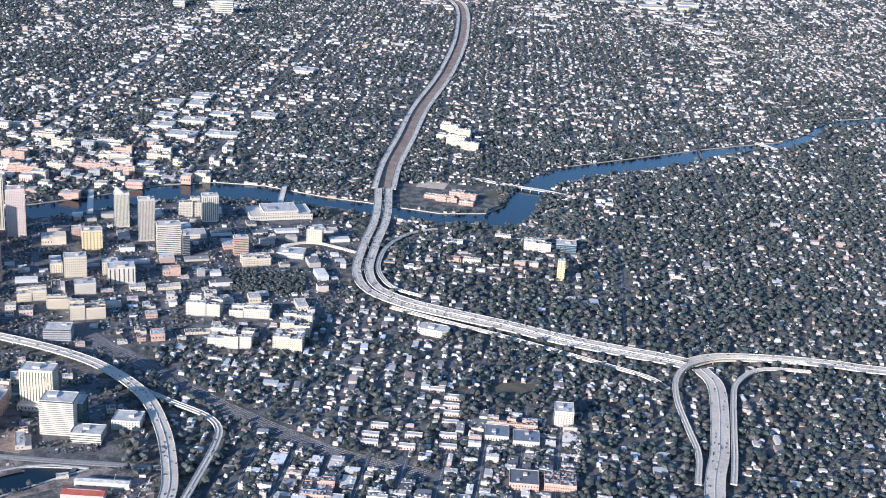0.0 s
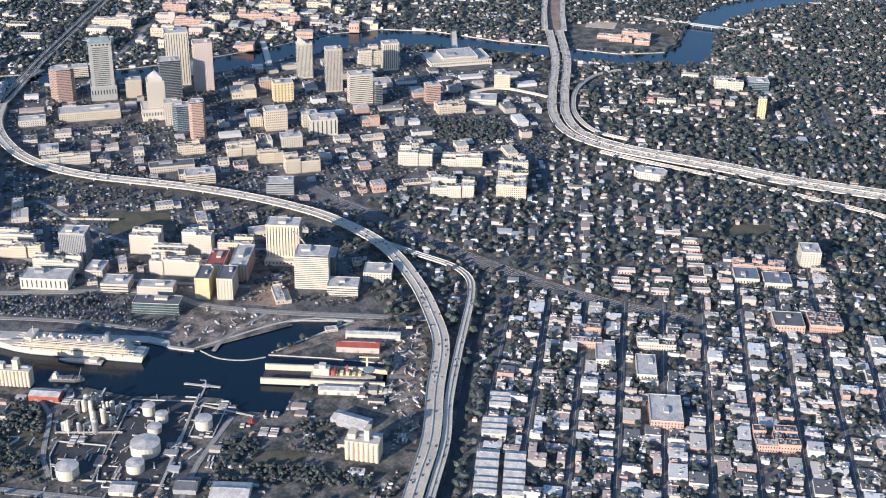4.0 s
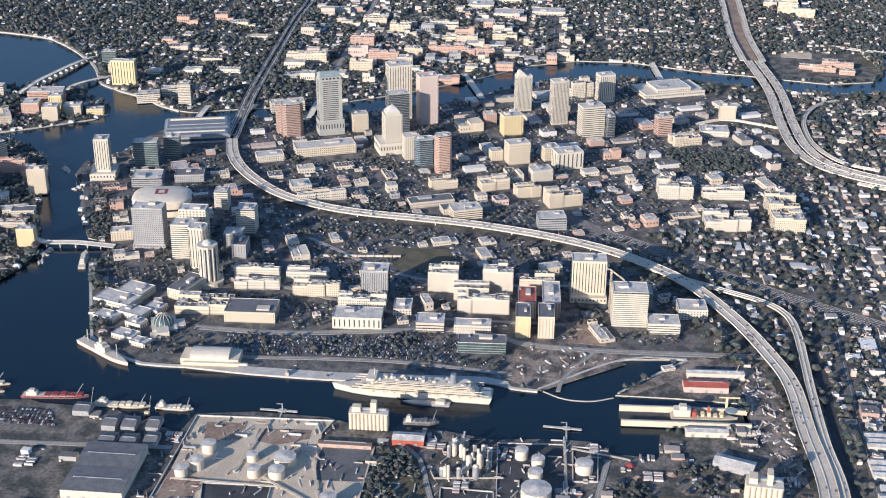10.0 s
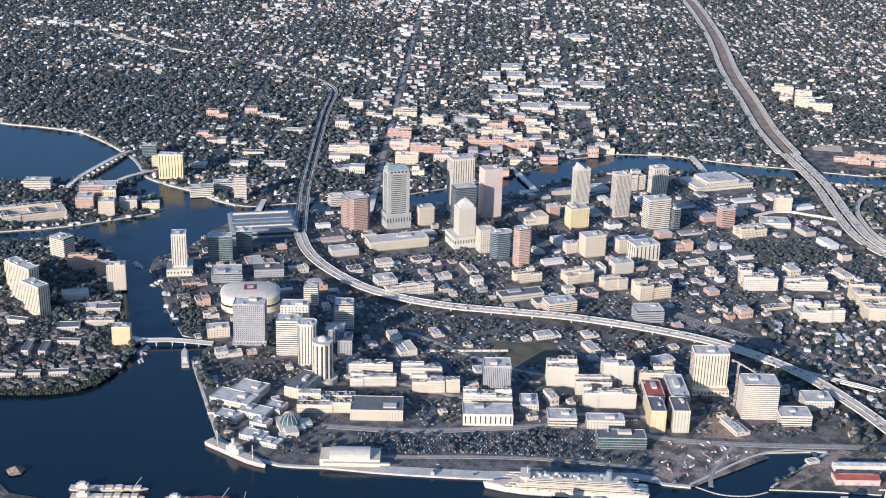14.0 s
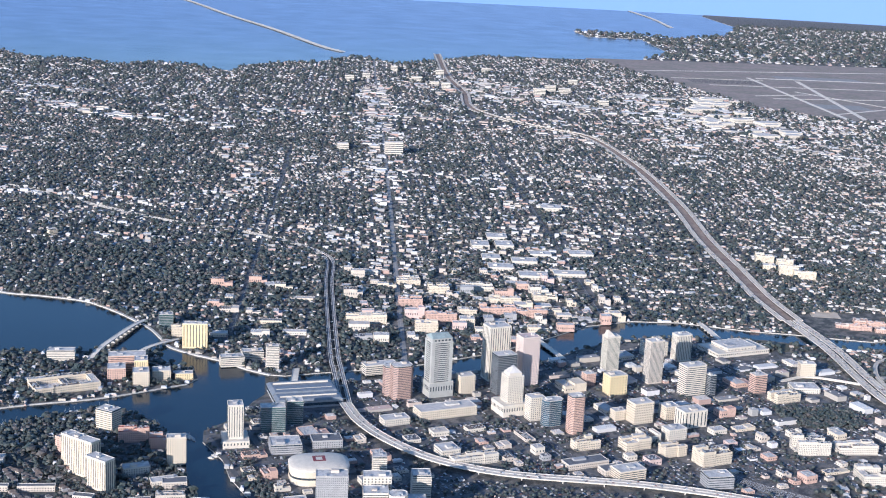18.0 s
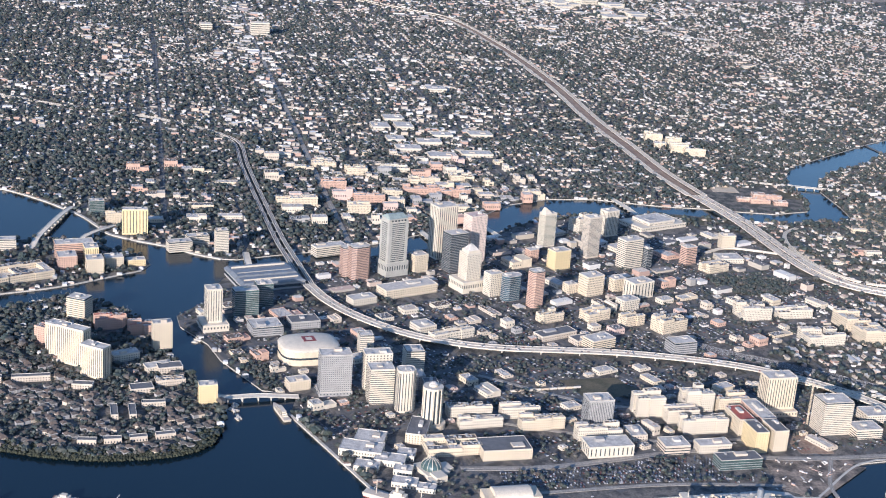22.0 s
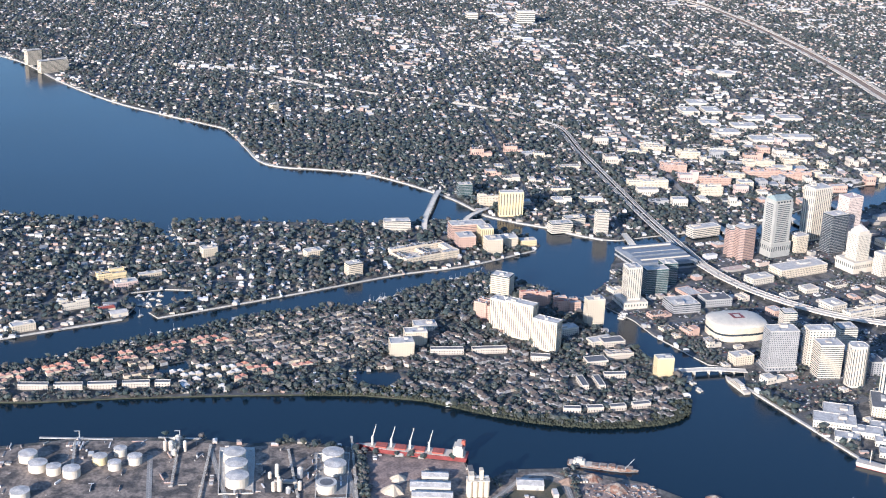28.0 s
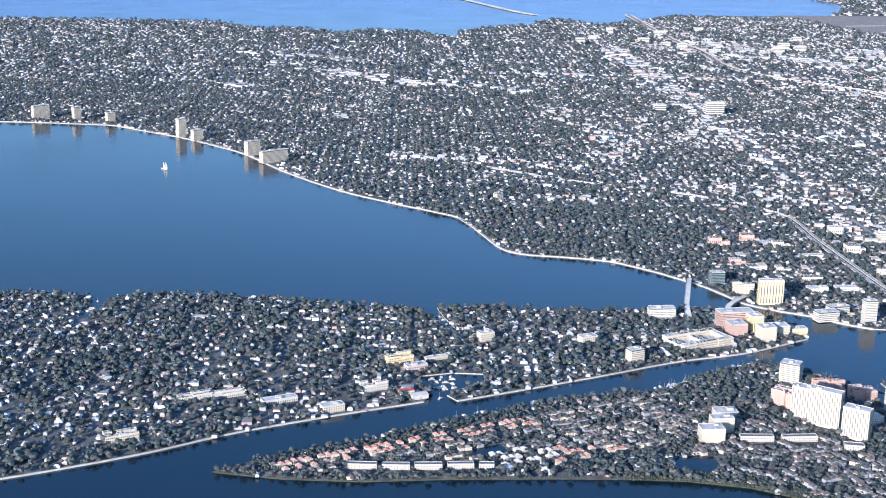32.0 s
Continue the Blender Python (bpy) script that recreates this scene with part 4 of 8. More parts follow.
part("jib", data("jib", *join(box(-16, 46, -0.8, -0.4, 78, 78.5), box(-16, 46, 0.4, 0.8, 78, 78.5), box(-4, 40, -0.2, 0.2, 80, 80.4), *[box(x, x + 0.3, -0.8, 0.8, 78, 80.4) for x in range(-2, 40, 4)]), M_CREAM), crane)
part("counterweight", data("counterweight", *box(-16, -11, -1.6, 1.6, 75, 78), M_GREY), crane)
part("cab", data("cab", *box(1.2, 3.4, -1, 1, 75, 77.6, 0.2), M_WHITE), crane)
building("apartment_block", 1085, 715, 50, 36, 50, 92, "punch", "grey-green upper block under construction", M_GLASSG)
building("office_block", 1128, 758, 52, 36, 18, 92, "band", "white low office block", M_WHITE, group="channel blocks")
building("apartment_block", 1070, 809, 48, 40, 18, 92, "punch", "white apartment block round a court", M_WHITE, group="channel blocks")
building("office_block", 1225, 469, 76, 30, 18, 92, "glass", "green glass office building by the quay", M_GLASSG, roof=M_ROOFD)
# university and the west bank
for i, (e, n, w, d, h, m) in enumerate([(-321, -97, 108, 36, 22, M_CREAM), (-503, 27, 66, 46, 22, M_BRICK), (-363, 105, 84, 36, 20, M_BRICK), (-660, 115, 60, 56, 20, M_CREAM), (-449, 267, 98, 38, 20, M_BRICK), (-422, 358, 84, 38, 22, M_BRICK), (-560, 300, 90, 30, 16, M_CREAM), (-600, 420, 70, 40, 16, M_CREAM), (-420, 180, 50, 40, 18, M_CREAM), (-250, 60, 60, 30, 24, M_CREAM), (-300, 170, 40, 30, 26, M_CREAM), (-700, 240, 80, 50, 14, M_WHITE), (-740, 30, 70, 40, 14, M_CREAM)]):
    building("campus_building", e, n, w, d, h, 92, "punch", "salmon brick university building with a flat roof" if m is M_BRICK else "cream university building with a flat roof", m, group="university buildings")
for e, n, w, d, h in [(-1259, 290, 60, 76, 14), (-1268, 373, 60, 76, 14), (-1043, 414, 80, 56, 13), (-1080, 310, 60, 60, 12), (-1150, 480, 70, 50, 12), (-960, 330, 80, 60, 11), (-860, 420, 90, 60, 12), (-1400, 360, 70, 70, 12), (-900, 540, 100, 50, 10), (-1180, 620, 80, 60, 10), (-1950, 630, 80, 70, 14)]:
    building("warehouse", e, n, w, d, h, 90, "low", "white flat-roofed warehouse among houses", M_WHITE, group="west bank warehouses", floor=6)
for e, n, w, d, h in [(-1165, 1241, 60, 40, 26), (-1100, 1290, 50, 40, 28), (-1000, 1270, 60, 36, 26), (-960, 1310, 70, 36, 22), (-1060, 1225, 40, 30, 18)]:
    building("hospital_block", e, n, w, d, h, 80, "punch", "cream hospital block beside the interstate", M_CREAM, group="hospital blocks")
building("apartment_tower", -60, -515, 60, 22, 62, 92, "vert", "yellow waterfront apartment tower with ribbed front", M_YELLOW, bay=7)
building("apartment_block", 72, -414, 54, 26, 24, 105, "slab", "white waterfront apartment block", M_WHITE)
building("apartment_tower", 92, -318, 28, 20, 58, 100, "slab", "white waterfront apartment tower", M_WHITE)
building("apartment_block", 20, -370, 50, 24, 22, 105, "slab", "white waterfront apartment block", M_WHITE)
building("apartment_block", -150, -560, 50, 24, 24, 100, "punch", "cream waterfront apartment block", M_CREAM)
building("apartment_block", -230, -610, 36, 24, 34, 100, "glass", "pale green glass waterfront block", M_GLASSG)
for e, n, w, d, h in [(-2742, -3051, 72, 25, 62), (-2711, -2885, 32, 25, 62), (-2664, -2727, 34, 25, 46), (-2348, -2365, 34, 25, 76), (-2261, -2286, 42, 25, 46), (-1968, -2026, 56, 25, 54), (-1831, -1930, 110, 25, 44), (-1221, -1120, 26, 18, 24)]:
    building("apartment_tower", e, n, w, d, h, 130, "slab", "cream bayfront apartment tower with balconies", M_CREAM, group="bayfront towers")
# hospital on the wooded island
building("hospital_block", 123, -648, 84, 36, 38, 100, "band", "brown brick hospital block", M_BRICK)
building("hospital_block", 160, -610, 30, 36, 40, 100, "vert", "yellow hospital wing", M_YELLOW)
building("hospital_block", 257, -762, 140, 80, 16, 117, "punch", "low cream hospital building with a dark roof deck", M_CREAM, roof=M_ROOFD)
building("hospital_block", 65, -809, 62, 24, 26, 95, "slab", "white hospital parking block", M_WHITE)
building("hospital_block", 225, -600, 36, 36, 34, 100, "punch", "cream hospital wing with a low dome", M_CREAM)
building("hospital_block", 190, -560, 40, 30, 26, 100, "punch", "cream hospital wing", M_CREAM)
building("hospital_block", 190, -660, 40, 40, 30, 100, "punch", "brown brick hospital wing", M_BRICK)
building("clinic", 175, -512, 40, 22, 14, 100, "punch", "yellow clinic building near the point", M_YELLOW)
building("apartment_block", 383, -925, 32, 22, 30, 115, "slab", "cream waterfront apartment block", M_CREAM)
for e, n, w, d, h, wall, word in [(566, -1482, 54, 24, 16, M_WHITE, "white"), (400, -1433, 60, 24, 16, M_YELLOW, "yellow"), (446, -1397, 46, 22, 12, M_PINK, "pink"), (684, -1558, 44, 20, 14, M_CREAM, "cream"), (628, -1830, 66, 22, 10, M_WHITE, "white"), (612, -1767, 70, 22, 9, M_WHITE, "white"), (640, -1664, 70, 20, 9, M_WHITE, "white"), (380, -1350, 60, 14, 7, M_CREAM, "cream"), (250, -1240, 34, 22, 20, M_CREAM, "cream"), (250, -1010, 40, 24, 14, M_CREAM, "cream"), (830, -1930, 60, 26, 12, M_CREAM, "cream")]:
    building("apartment_block", e, n, w, d, h, 115, "punch", word + " low apartment block on the wooded island", wall, group="island apartment blocks")
# harbour island
building("apartment_tower", 735, -620, 60, 22, 72, 54, "vert", "long cream apartment slab with balconies", M_CREAM, group="island towers")
building("apartment_tower", 795, -580, 50, 24, 60, 54, "vert", "cream apartment slab with balconies", M_CREAM, group="island towers")
building("apartment_tower", 690, -650, 40, 24, 62, 54, "vert", "cream apartment slab with balconies", M_CREAM, group="island towers")
building("hotel", 640, -660, 70, 30, 34, 54, "punch", "salmon brick hotel block", M_BRICK, roof=M_ROOFD)
building("hotel", 500, -620, 40, 28, 44, 60, "slab", "cream stepped apartment tower", M_CREAM)
building("apartment_tower", 669, -462, 36, 22, 54, 100, "punch", "cream apartment tower at the channel", M_CREAM)
building("hotel", 590, -500, 50, 30, 22, 100, "punch", "salmon brick hotel with a red roof", M_BRICK, roof=M_RED)
building("hotel", 560, -560, 60, 30, 26, 100, "punch", "salmon brick hotel with a red roof", M_BRICK, roof=M_RED)
building("apartment_tower", 920, -388, 32, 20, 36, 95, "punch", "yellow apartment tower at the point", M_YELLOW)
building("apartment_block", 815, -855, 44, 28, 28, 95, "punch", "cream stepped apartment block", M_CREAM)
building("apartment_block", 765, -825, 42, 24, 28, 95, "punch", "cream stepped apartment block", M_CREAM)
building("office_block", 690, -800, 44, 30, 12, 95, "low", "white low clubhouse", M_WHITE)
building("office_block", 770, -470, 50, 24, 10, 110, "low", "white low waterfront block", M_WHITE)
building("office_block", 720, -530, 50, 24, 14, 110, "low", "white low waterfront block", M_WHITE)
for e, n, w, d, h, rz in [(948, -1490, 50, 12, 9, 88), (950, -1432, 48, 12, 9, 90), (948, -1376, 48, 12, 9, 92), (944, -1320, 46, 12, 9, 93), (944, -1275, 26, 12, 9, 90), (812, -770, 62, 13, 10, 90), (810, -690, 66, 13, 10, 94), (846, -600, 36, 16, 9, 80), (1066, -585, 30, 12, 8, 84), (1064, -545, 28, 12, 8, 92), (1060, -505, 28, 12, 8, 98), (1052, -462, 32, 12, 8, 100), (960, -545, 44, 12, 9, 4), (960, -515, 44, 12, 9, 4), (930, -480, 40, 12, 9, 92), (780, -450, 44, 26, 12, 100), (836, -450, 52, 24, 10, 100), (865, -500, 40, 26, 9, 100)]:
    building("row_house", e, n, w, d, h, rz, "punch", "beige island row houses with a dark shingle roof", M_BEIGE, roof=M_ROOFD, group="island row houses", floor=3.4, plant=False)
for e, n, rz in [(1039, 1222, 90), (1067, 1223, 90), (1029, 1296, 88), (902, 1354, 90), (932, 1357, 90), (970, 1356, 90), (1020, 1355, 90), (1062, 1357, 90), (838, 1324, 92), (1002, 1234, 92), (1072, 1287, 90), (866, 1355, 90)]:
    building("apartment_row", e, n, 30, 11, 7, rz, "punch", "pink two-storey apartment row with a pale roof", M_PINK, roof=M_SHOP, group="pink apartment rows", floor=3.2, plant=False)
# the old cigar district
for e, n, w, d, h, roof, lab in [(996, 1439, 42, 44, 9, M_ROOFB, "pale blue flat-roofed warehouse"), (1008, 1490, 46, 44, 9, M_ROOFB, "pale blue flat-roofed warehouse"), (960, 1465, 90, 26, 12, M_ROOFD, "yellow brick factory with a dark roof"), (1160, 1486, 48, 48, 12, M_ROOFD, "red brick block with a dark flat roof"), (1156, 1545, 52, 48, 12, M_ROOFD, "red brick block with a dark flat roof"), (925, 1557, 34, 40, 30, M_ROOF, "white office block with dark window rows"), (1240, 1160, 50, 60, 10, M_ROOFD, "dark-roofed brick warehouse"), (1451, 1271, 46, 70, 14, M_ROOF, "salmon brick block with a pale roof"), (1500, 1420, 60, 50, 12, M_ROOFD, "brick block with a dark roof"), (1330, 1250, 30, 60, 12, M_ROOF, "long pale block"), (1250, 1270, 60, 30, 12, M_ROOF, "pale commercial block"), (1290, 1190, 30, 60, 10, M_ROOF, "pale warehouse")]:
    building("commercial_block", e, n, w, d, h, 90, "punch", lab, M_BRICK if "brick" in lab else (M_WHITE if "white" in lab or "pale" in lab else M_CREAM), roof=roof, group="old district blocks")

PARKS = [[(-520, 1120), (-300, 1130), (-290, 1380), (-420, 1420), (-560, 1400)], [(-330, 860), (-150, 1000), (-300, 1050)], [(860, 260), (960, 300), (930, 420), (850, 380)]]


def sheet(name, outline, mat, label, z):
    """A thin paved sheet laid on the ground."""
    me = bpy.data.meshes.new(name)
    bm = bmesh.new()
    vs = [bm.verts.new((x * S, y * S, z * S)) for x, y in outline]
    bmesh.ops.triangle_fill(bm, use_beauty=True, edges=[bm.edges.new((a, b)) for a, b in zip(vs, vs[1:] + vs[:1])])
    bm.normal_update()
    for f in bm.faces:
        if f.normal.z < 0:
            f.normal_flip()
    bm.to_mesh(me)
    bm.free()
    me.materials.append(mat)
    return tagged(new(name, me), label, "ground", kind="structure")


sheet("pavement_downtown", [(185, -288), (320, -335), (420, -362), (500, -420), (560, -415), (655, -365), (735, -345), (870, -282), (902, -222), (975, -242), (1058, -212), (1245, -148), (1288, -100), (1318, -48), (1318, 20), (1326, 120), (1328, 340), (1318, 485), (1332, 535), (1228, 688), (1214, 795), (1200, 850), (960, 690), (850, 640), (700, 820), (640, 1060), (480, 1060), (-230, 1050), (-240, 720), (-205, 570), (-108, 450), (22, 305), (98, 130), (138, 10), (178, -130)], M_PAVE, "mottled grey-beige paving and lots of downtown", 0.04)
sheet("pavement_old_district", [(1100, 1040), (1980, 1010), (1980, 1730), (1335, 1730), (1160, 1585), (905, 1575), (860, 1500), (910, 1405), (1150, 1335)], M_PAVE, "mottled grey-beige lots of the old district", 0.04)
FOREST = [(276, 830), (330, 815), (405, 850), (410, 960), (380, 1000), (290, 995)]


# ---- the port ----
def patch(name, outline, mat, label, z=0.2, category="ground"):
    LAID.append(name)
    return tagged(part(name, data(name, *prism(outline, -0.5, z + 0.02 * (len(LAID) % 6)), mat)), label, category, kind="structure")


LAID = []


def tank(e, n, r, h, label="white steel storage tank with a low cone roof", wall=M_WHITE, dome=0.12, roof=M_ROOF, group="storage tanks"):
    top = thing("storage_tank", e, n, 0, 0, label, "tank", group)
    part("shell", data("shell", *prism(circle(r, 24), 0, h), wall), top)
    for z in (h - 0.3,):
        part("wind_girder", data("wind_girder", *prism(circle(r + 0.25, 24), z, z + 0.4), M_QUAY), top)
    part("roof", data("roof", *prism(circle(r + 0.1, 24), h, h + r * dome, 0.06 if dome < 0.3 else 0.35), roof), top)
    stair = [(math.cos(a) * (r + 0.8), math.sin(a) * (r + 0.8), h * i / 12) for i, a in enumerate(np.linspace(-2.6, -0.6, 13))]
    sv, sf = [], []
    for x, y, z in stair:
        bv, bf = box(x - 0.7, x + 0.7, y - 0.7, y + 0.7, z, z + 0.3)
        sv, sf = join((sv, sf), (bv, bf))
    part("stair", data("stair", sv, sf, M_METAL), top)
    EXCLUDE.append((e, n, r + 4))
    return top


patch("yard_pavement", [(1466, 74), (1457, 160), (1460, 272), (1493, 260), (1521, 262), (1521, 339), (1691, 334), (1694, 200), (1703, 64), (1603, 74)], M_SAND, "pale sandy tank yard paving")
patch("coal_bed", [(1525, 268), (1523, 336), (1605, 334), (1607, 272), (1570, 266), (1544, 266)], M_ASPHALT, "dark bare bed in the tank yard", 0.5)
patch("tank_basin", [(1629, 124), (1628, 216), (1685, 218), (1689, 135)], M_DARK, "dark bunded basin in the tank yard", 0.5)
patch("tank_basin", [(1608, 438), (1611, 508), (1690, 514), (1692, 461), (1643, 440)], M_DARK, "dark bunded basin round a tank", 0.5)
patch("tank_basin", [(1494, 508), (1489, 601), (1655, 607), (1690, 604), (1690, 520), (1664, 514)], M_DARK, "bunded basin round several tanks", 0.5)
patch("tank_basin", [(1493, 612), (1494, 647), (1574, 645), (1577, 612)], M_DARK, "bunded basin round a tank", 0.5)
patch("lawn", [(1597, 707), (1596, 781), (1645, 779), (1648, 703)], M_GRASS, "dull green field beside the silos", 0.3)
patch("quay_apron", [(1326, 20), (1335, 120), (1340, 255), (1335, 355), (1327, 485), (1338, 520), (1322, 514), (1312, 480), (1318, 340), (1322, 255), (1318, 120), (1308, 20)], M_QUAY, "pale concrete cruise quay apron", 0.3)
patch("quay_apron", [(1250, 695), (1345, 565), (1330, 530), (1225, 640)], M_PORT, "paved yard beside the basin", 0.3)
patch("yard_pavement", [(1208, 525), (1308, 506), (1334, 540), (1232, 684), (1212, 690)], M_PORT, "pale worn quay yard beside the basin", 0.25)
PARKS.append([(1208, 525), (1308, 506), (1334, 540), (1232, 684), (1212, 690)])
patch("yard_pavement", [(1215, 806), (1228, 848), (1262, 800), (1344, 700), (1342, 686), (1302, 722)], M_PORT, "worn narrow quay between basin and dock", 0.25)
patch("car_park", [(1196, 112), (1284, 118), (1272, 330), (1292, 500), (1210, 512), (1180, 430), (1214, 200)], M_PAVE, "large worn asphalt car park behind the quay", 0.2)
patch("yard_pavement", [(1240, 862), (1345, 868), (1420, 866), (1440, 880), (1540, 905), (1560, 925), (1430, 922), (1300, 915), (1245, 900)], M_PORT, "worn yard between the dock and the expressway", 0.25)
PARKS.append([(1215, 806), (1228, 848), (1240, 862), (1345, 862), (1350, 700), (1342, 686), (1302, 722)])
PARKS.append([(1240, 862), (1440, 864), (1540, 905), (1560, 925), (1430, 922), (1300, 915), (1245, 900)])
patch("car_park", [(905, 240), (1000, 250), (1000, 360), (910, 350)], M_ASPHALT, "asphalt car park below the expressway", 0.2)


def bund(points, label="low pale concrete bund wall round the tanks"):
    line = np.array(points + points[:1], float)
    top = thing("bund_wall", 0, 0, 0, 0, label, "wall", "bund walls")
    for a, b in zip(line[:-1], line[1:]):
        part("wall", data("wall", *ribbon(np.array([a, (a + b) / 2, b]), -0.7, 0.7, 0, 2.2), M_QUAY), top)


bund([(1629, 124), (1628, 216), (1685, 218), (1689, 135)])
bund([(1494, 508), (1489, 601), (1655, 607), (1690, 604), (1690, 520), (1664, 514)])
bund([(1493, 612), (1494, 647), (1574, 645), (1577, 612)])
bund([(1608, 438), (1611, 508), (1690, 514), (1692, 461), (1643, 440)])
bund([(1466, 74), (1460, 272), (1493, 260), (1521, 262), (1521, 339), (1691, 334), (1694, 200), (1703, 64)], "low pale wall round the sandy tank yard")
bund([(1190, -1165), (1190, -1115), (1325, -1110), (1325, -1160)])
bund([(1205, -1015), (1205, -965), (1345, -975), (1345, -1020)])
patch("soil_patch", [(1480, 92), (1478, 150), (1520, 150), (1530, 100)], M_MEDIAN, "brown bare soil in the tank yard", 0.4)
patch("soil_patch", [(1600, 74), (1620, 120), (1690, 120), (1698, 70)], M_MEDIAN, "brown bare soil in the tank yard", 0.4)
patch("soil_patch", [(1490, 170), (1486, 245), (1510, 245), (1530, 200), (1520, 170)], M_MEDIAN, "brown bare soil in the tank yard", 0.4)
patch("scrub_ground", [(1523, 342), (1512, 390), (1590, 424), (1680, 436), (1688, 342)], M_GRASS, "dark grassy ground under port trees", 0.3)
for e, n, r, h in [(1614, 92, 9, 14), (1594, 108, 10, 15), (1552, 114, 10, 14), (1604, 188, 9, 13), (1568, 178, 8, 11), (1605, 219, 11, 14), (1662, 298, 11, 16)]:
    tank(e, n, r, h)
tank(1573, 224, 15, 13, "cream oval-looking storage tank with a shallow dome", M_CREAM)
for e, n, r, h in [(1680, 478, 15, 15), (1526, 542, 9, 15), (1542, 565, 9, 13), (1568, 562, 10, 9), (1617, 564, 20, 16), (1660, 563, 12, 13), (1550, 627, 12, 15)]:
    tank(e, n, r, h)
for e, n, r, h in [(1764, 133, 14, 14), (1762, 176, 14, 14), (1758, 218, 14, 14), (1754, 262, 14, 14), (1762, 86, 14, 14), (1795, 230, 13, 14), (1800, 285, 11, 12), (1750, 21, 8, 12), (1744, 58, 9, 13), (1753, -10, 8, 12), (1800, 40, 9, 12), (1800, 140, 12, 12)]:
    tank(e, n, r, h, "grey-white storage tank with a rounded roof", M_WHITE, 0.38, M_ROOF)
for e, n, r, h in [(1208, -1450, 14, 13), (1239, -1430, 14, 13), (1251, -1405, 11, 13), (1259, -1378, 13, 13), (1195, -1315, 10, 12), (1240, -1318, 10, 12), (1223, -1290, 11, 13), (1220, -1141, 17, 16), (1256, -1137, 17, 16), (1296, -1134, 17, 16), (1225, -991, 17, 15), (1262, -989, 17, 15), (1322, -1440, 14, 12)]:
    tank(e, n, r, h)
tank(1221, -1342, 11, 13, "yellow-brown steel storage tank with a cone roof", M_YELLOW)
tank(1319, -1003, 15, 14, "dark-topped open storage tank", M_WHITE, 0.02, M_ROOFD)
patch("yard_pavement", [(1172, -1520), (1146, -1375), (1152, -1222), (1176, -1120), (1168, -1050), (1192, -965), (1212, -942), (1246, -795), (1306, -772), (1276, -722), (1276, -638), (1326, -530), (1372, -488), (1440, -425), (1760, -420), (1760, -1520)], M_PORT, "stained grey-brown ground of the southern port", 0.1)
patch("brown_field", [(1381, -764), (1325, -722), (1296, -680), (1315, -653), (1394, -649), (1425, -700)], M_GRASS, "brown rough grass behind the bulk yard", 0.35)
patch("water_pond", [(1385, -690), (1384, -667), (1400, -671), (1400, -692)], M_WATER, "small dark pond in the brown field", 0.5, "water")
patch("scrap_yard", [(1318, -626), (1318, -520), (1396, -505), (1400, -623)], M_SCRAPGROUND, "rust-stained scrap yard ground", 0.3)
patch("bare_ground", [(1212, -938), (1240, -795), (1286, -803), (1295, -883), (1378, -924), (1370, -940)], M_SCRAPGROUND, "pinkish bare ground of the bulk yard", 0.4)
patch("tank_pad", [(1176, -1166), (1178, -1112), (1316, -1105), (1300, -1160)], M_QUAY, "pale concrete pad below three tanks", 0.3)
patch("tank_pad", [(1200, -1030), (1198, -968), (1331, -964), (1333, -1028)], M_WORNROAD, "worn concrete pad round tanks", 0.3)
patch("process_pad", [(1242, -1098), (1245, -1039), (1326, -1036), (1323, -1093)], M_DARK, "dark paved process yard", 0.55)
patch("yard_pavement", [(1180, -1500), (1160, -1380), (1170, -1260), (1260, -1250), (1420, -1260), (1420, -1520)], M_PORT, "stained grey tank yard paving", 0.25)
patch("yard_pavement", [(1195, -940), (1240, -790), (1500, -760), (1500, -930)], M_PORT, "stained dusty bulk yard", 0.25)
patch("tank_basin", [(1190, -1110), (1190, -1020), (1340, -1020), (1340, -1110)], M_PORT, "grey process yard", 0.4)


def silos(e, n, rz, count, r, h, rows, label, wall):
    top = thing("grain_silo", e, n, 0, rz, label, "silo")
    me = data("silo_cylinder", *prism(circle(r, 14), 0, h), wall)
    for j in range(rows):
        for i in range(count):
            part("silo_cylinder", me, top, at=((i - (count - 1) / 2) * r * 2, (j - (rows - 1) / 2) * r * 2, 0))
    w, d = count * r * 2, rows * r * 2
    part("top_slab", data("top_slab", *box(-w / 2, w / 2, -d / 2, d / 2, h, h + 1.2), M_QUAY), top)
    part("headhouse", data("headhouse", *join(box(-w * 0.42, -w * 0.2, -d * 0.3, d * 0.3, h + 1.2, h + 9), box(w * 0.05, w * 0.2, -d * 0.3, d * 0.3, h + 1.2, h + 17)), wall), top)
    part("conveyor", data("conveyor", *box(-w * 0.2, w * 0.45, -1.5, 1.5, h + 3, h + 6), M_METAL), top)
    EXCLUDE.append((e, n, max(w, d) / 2 + 5))
    return top


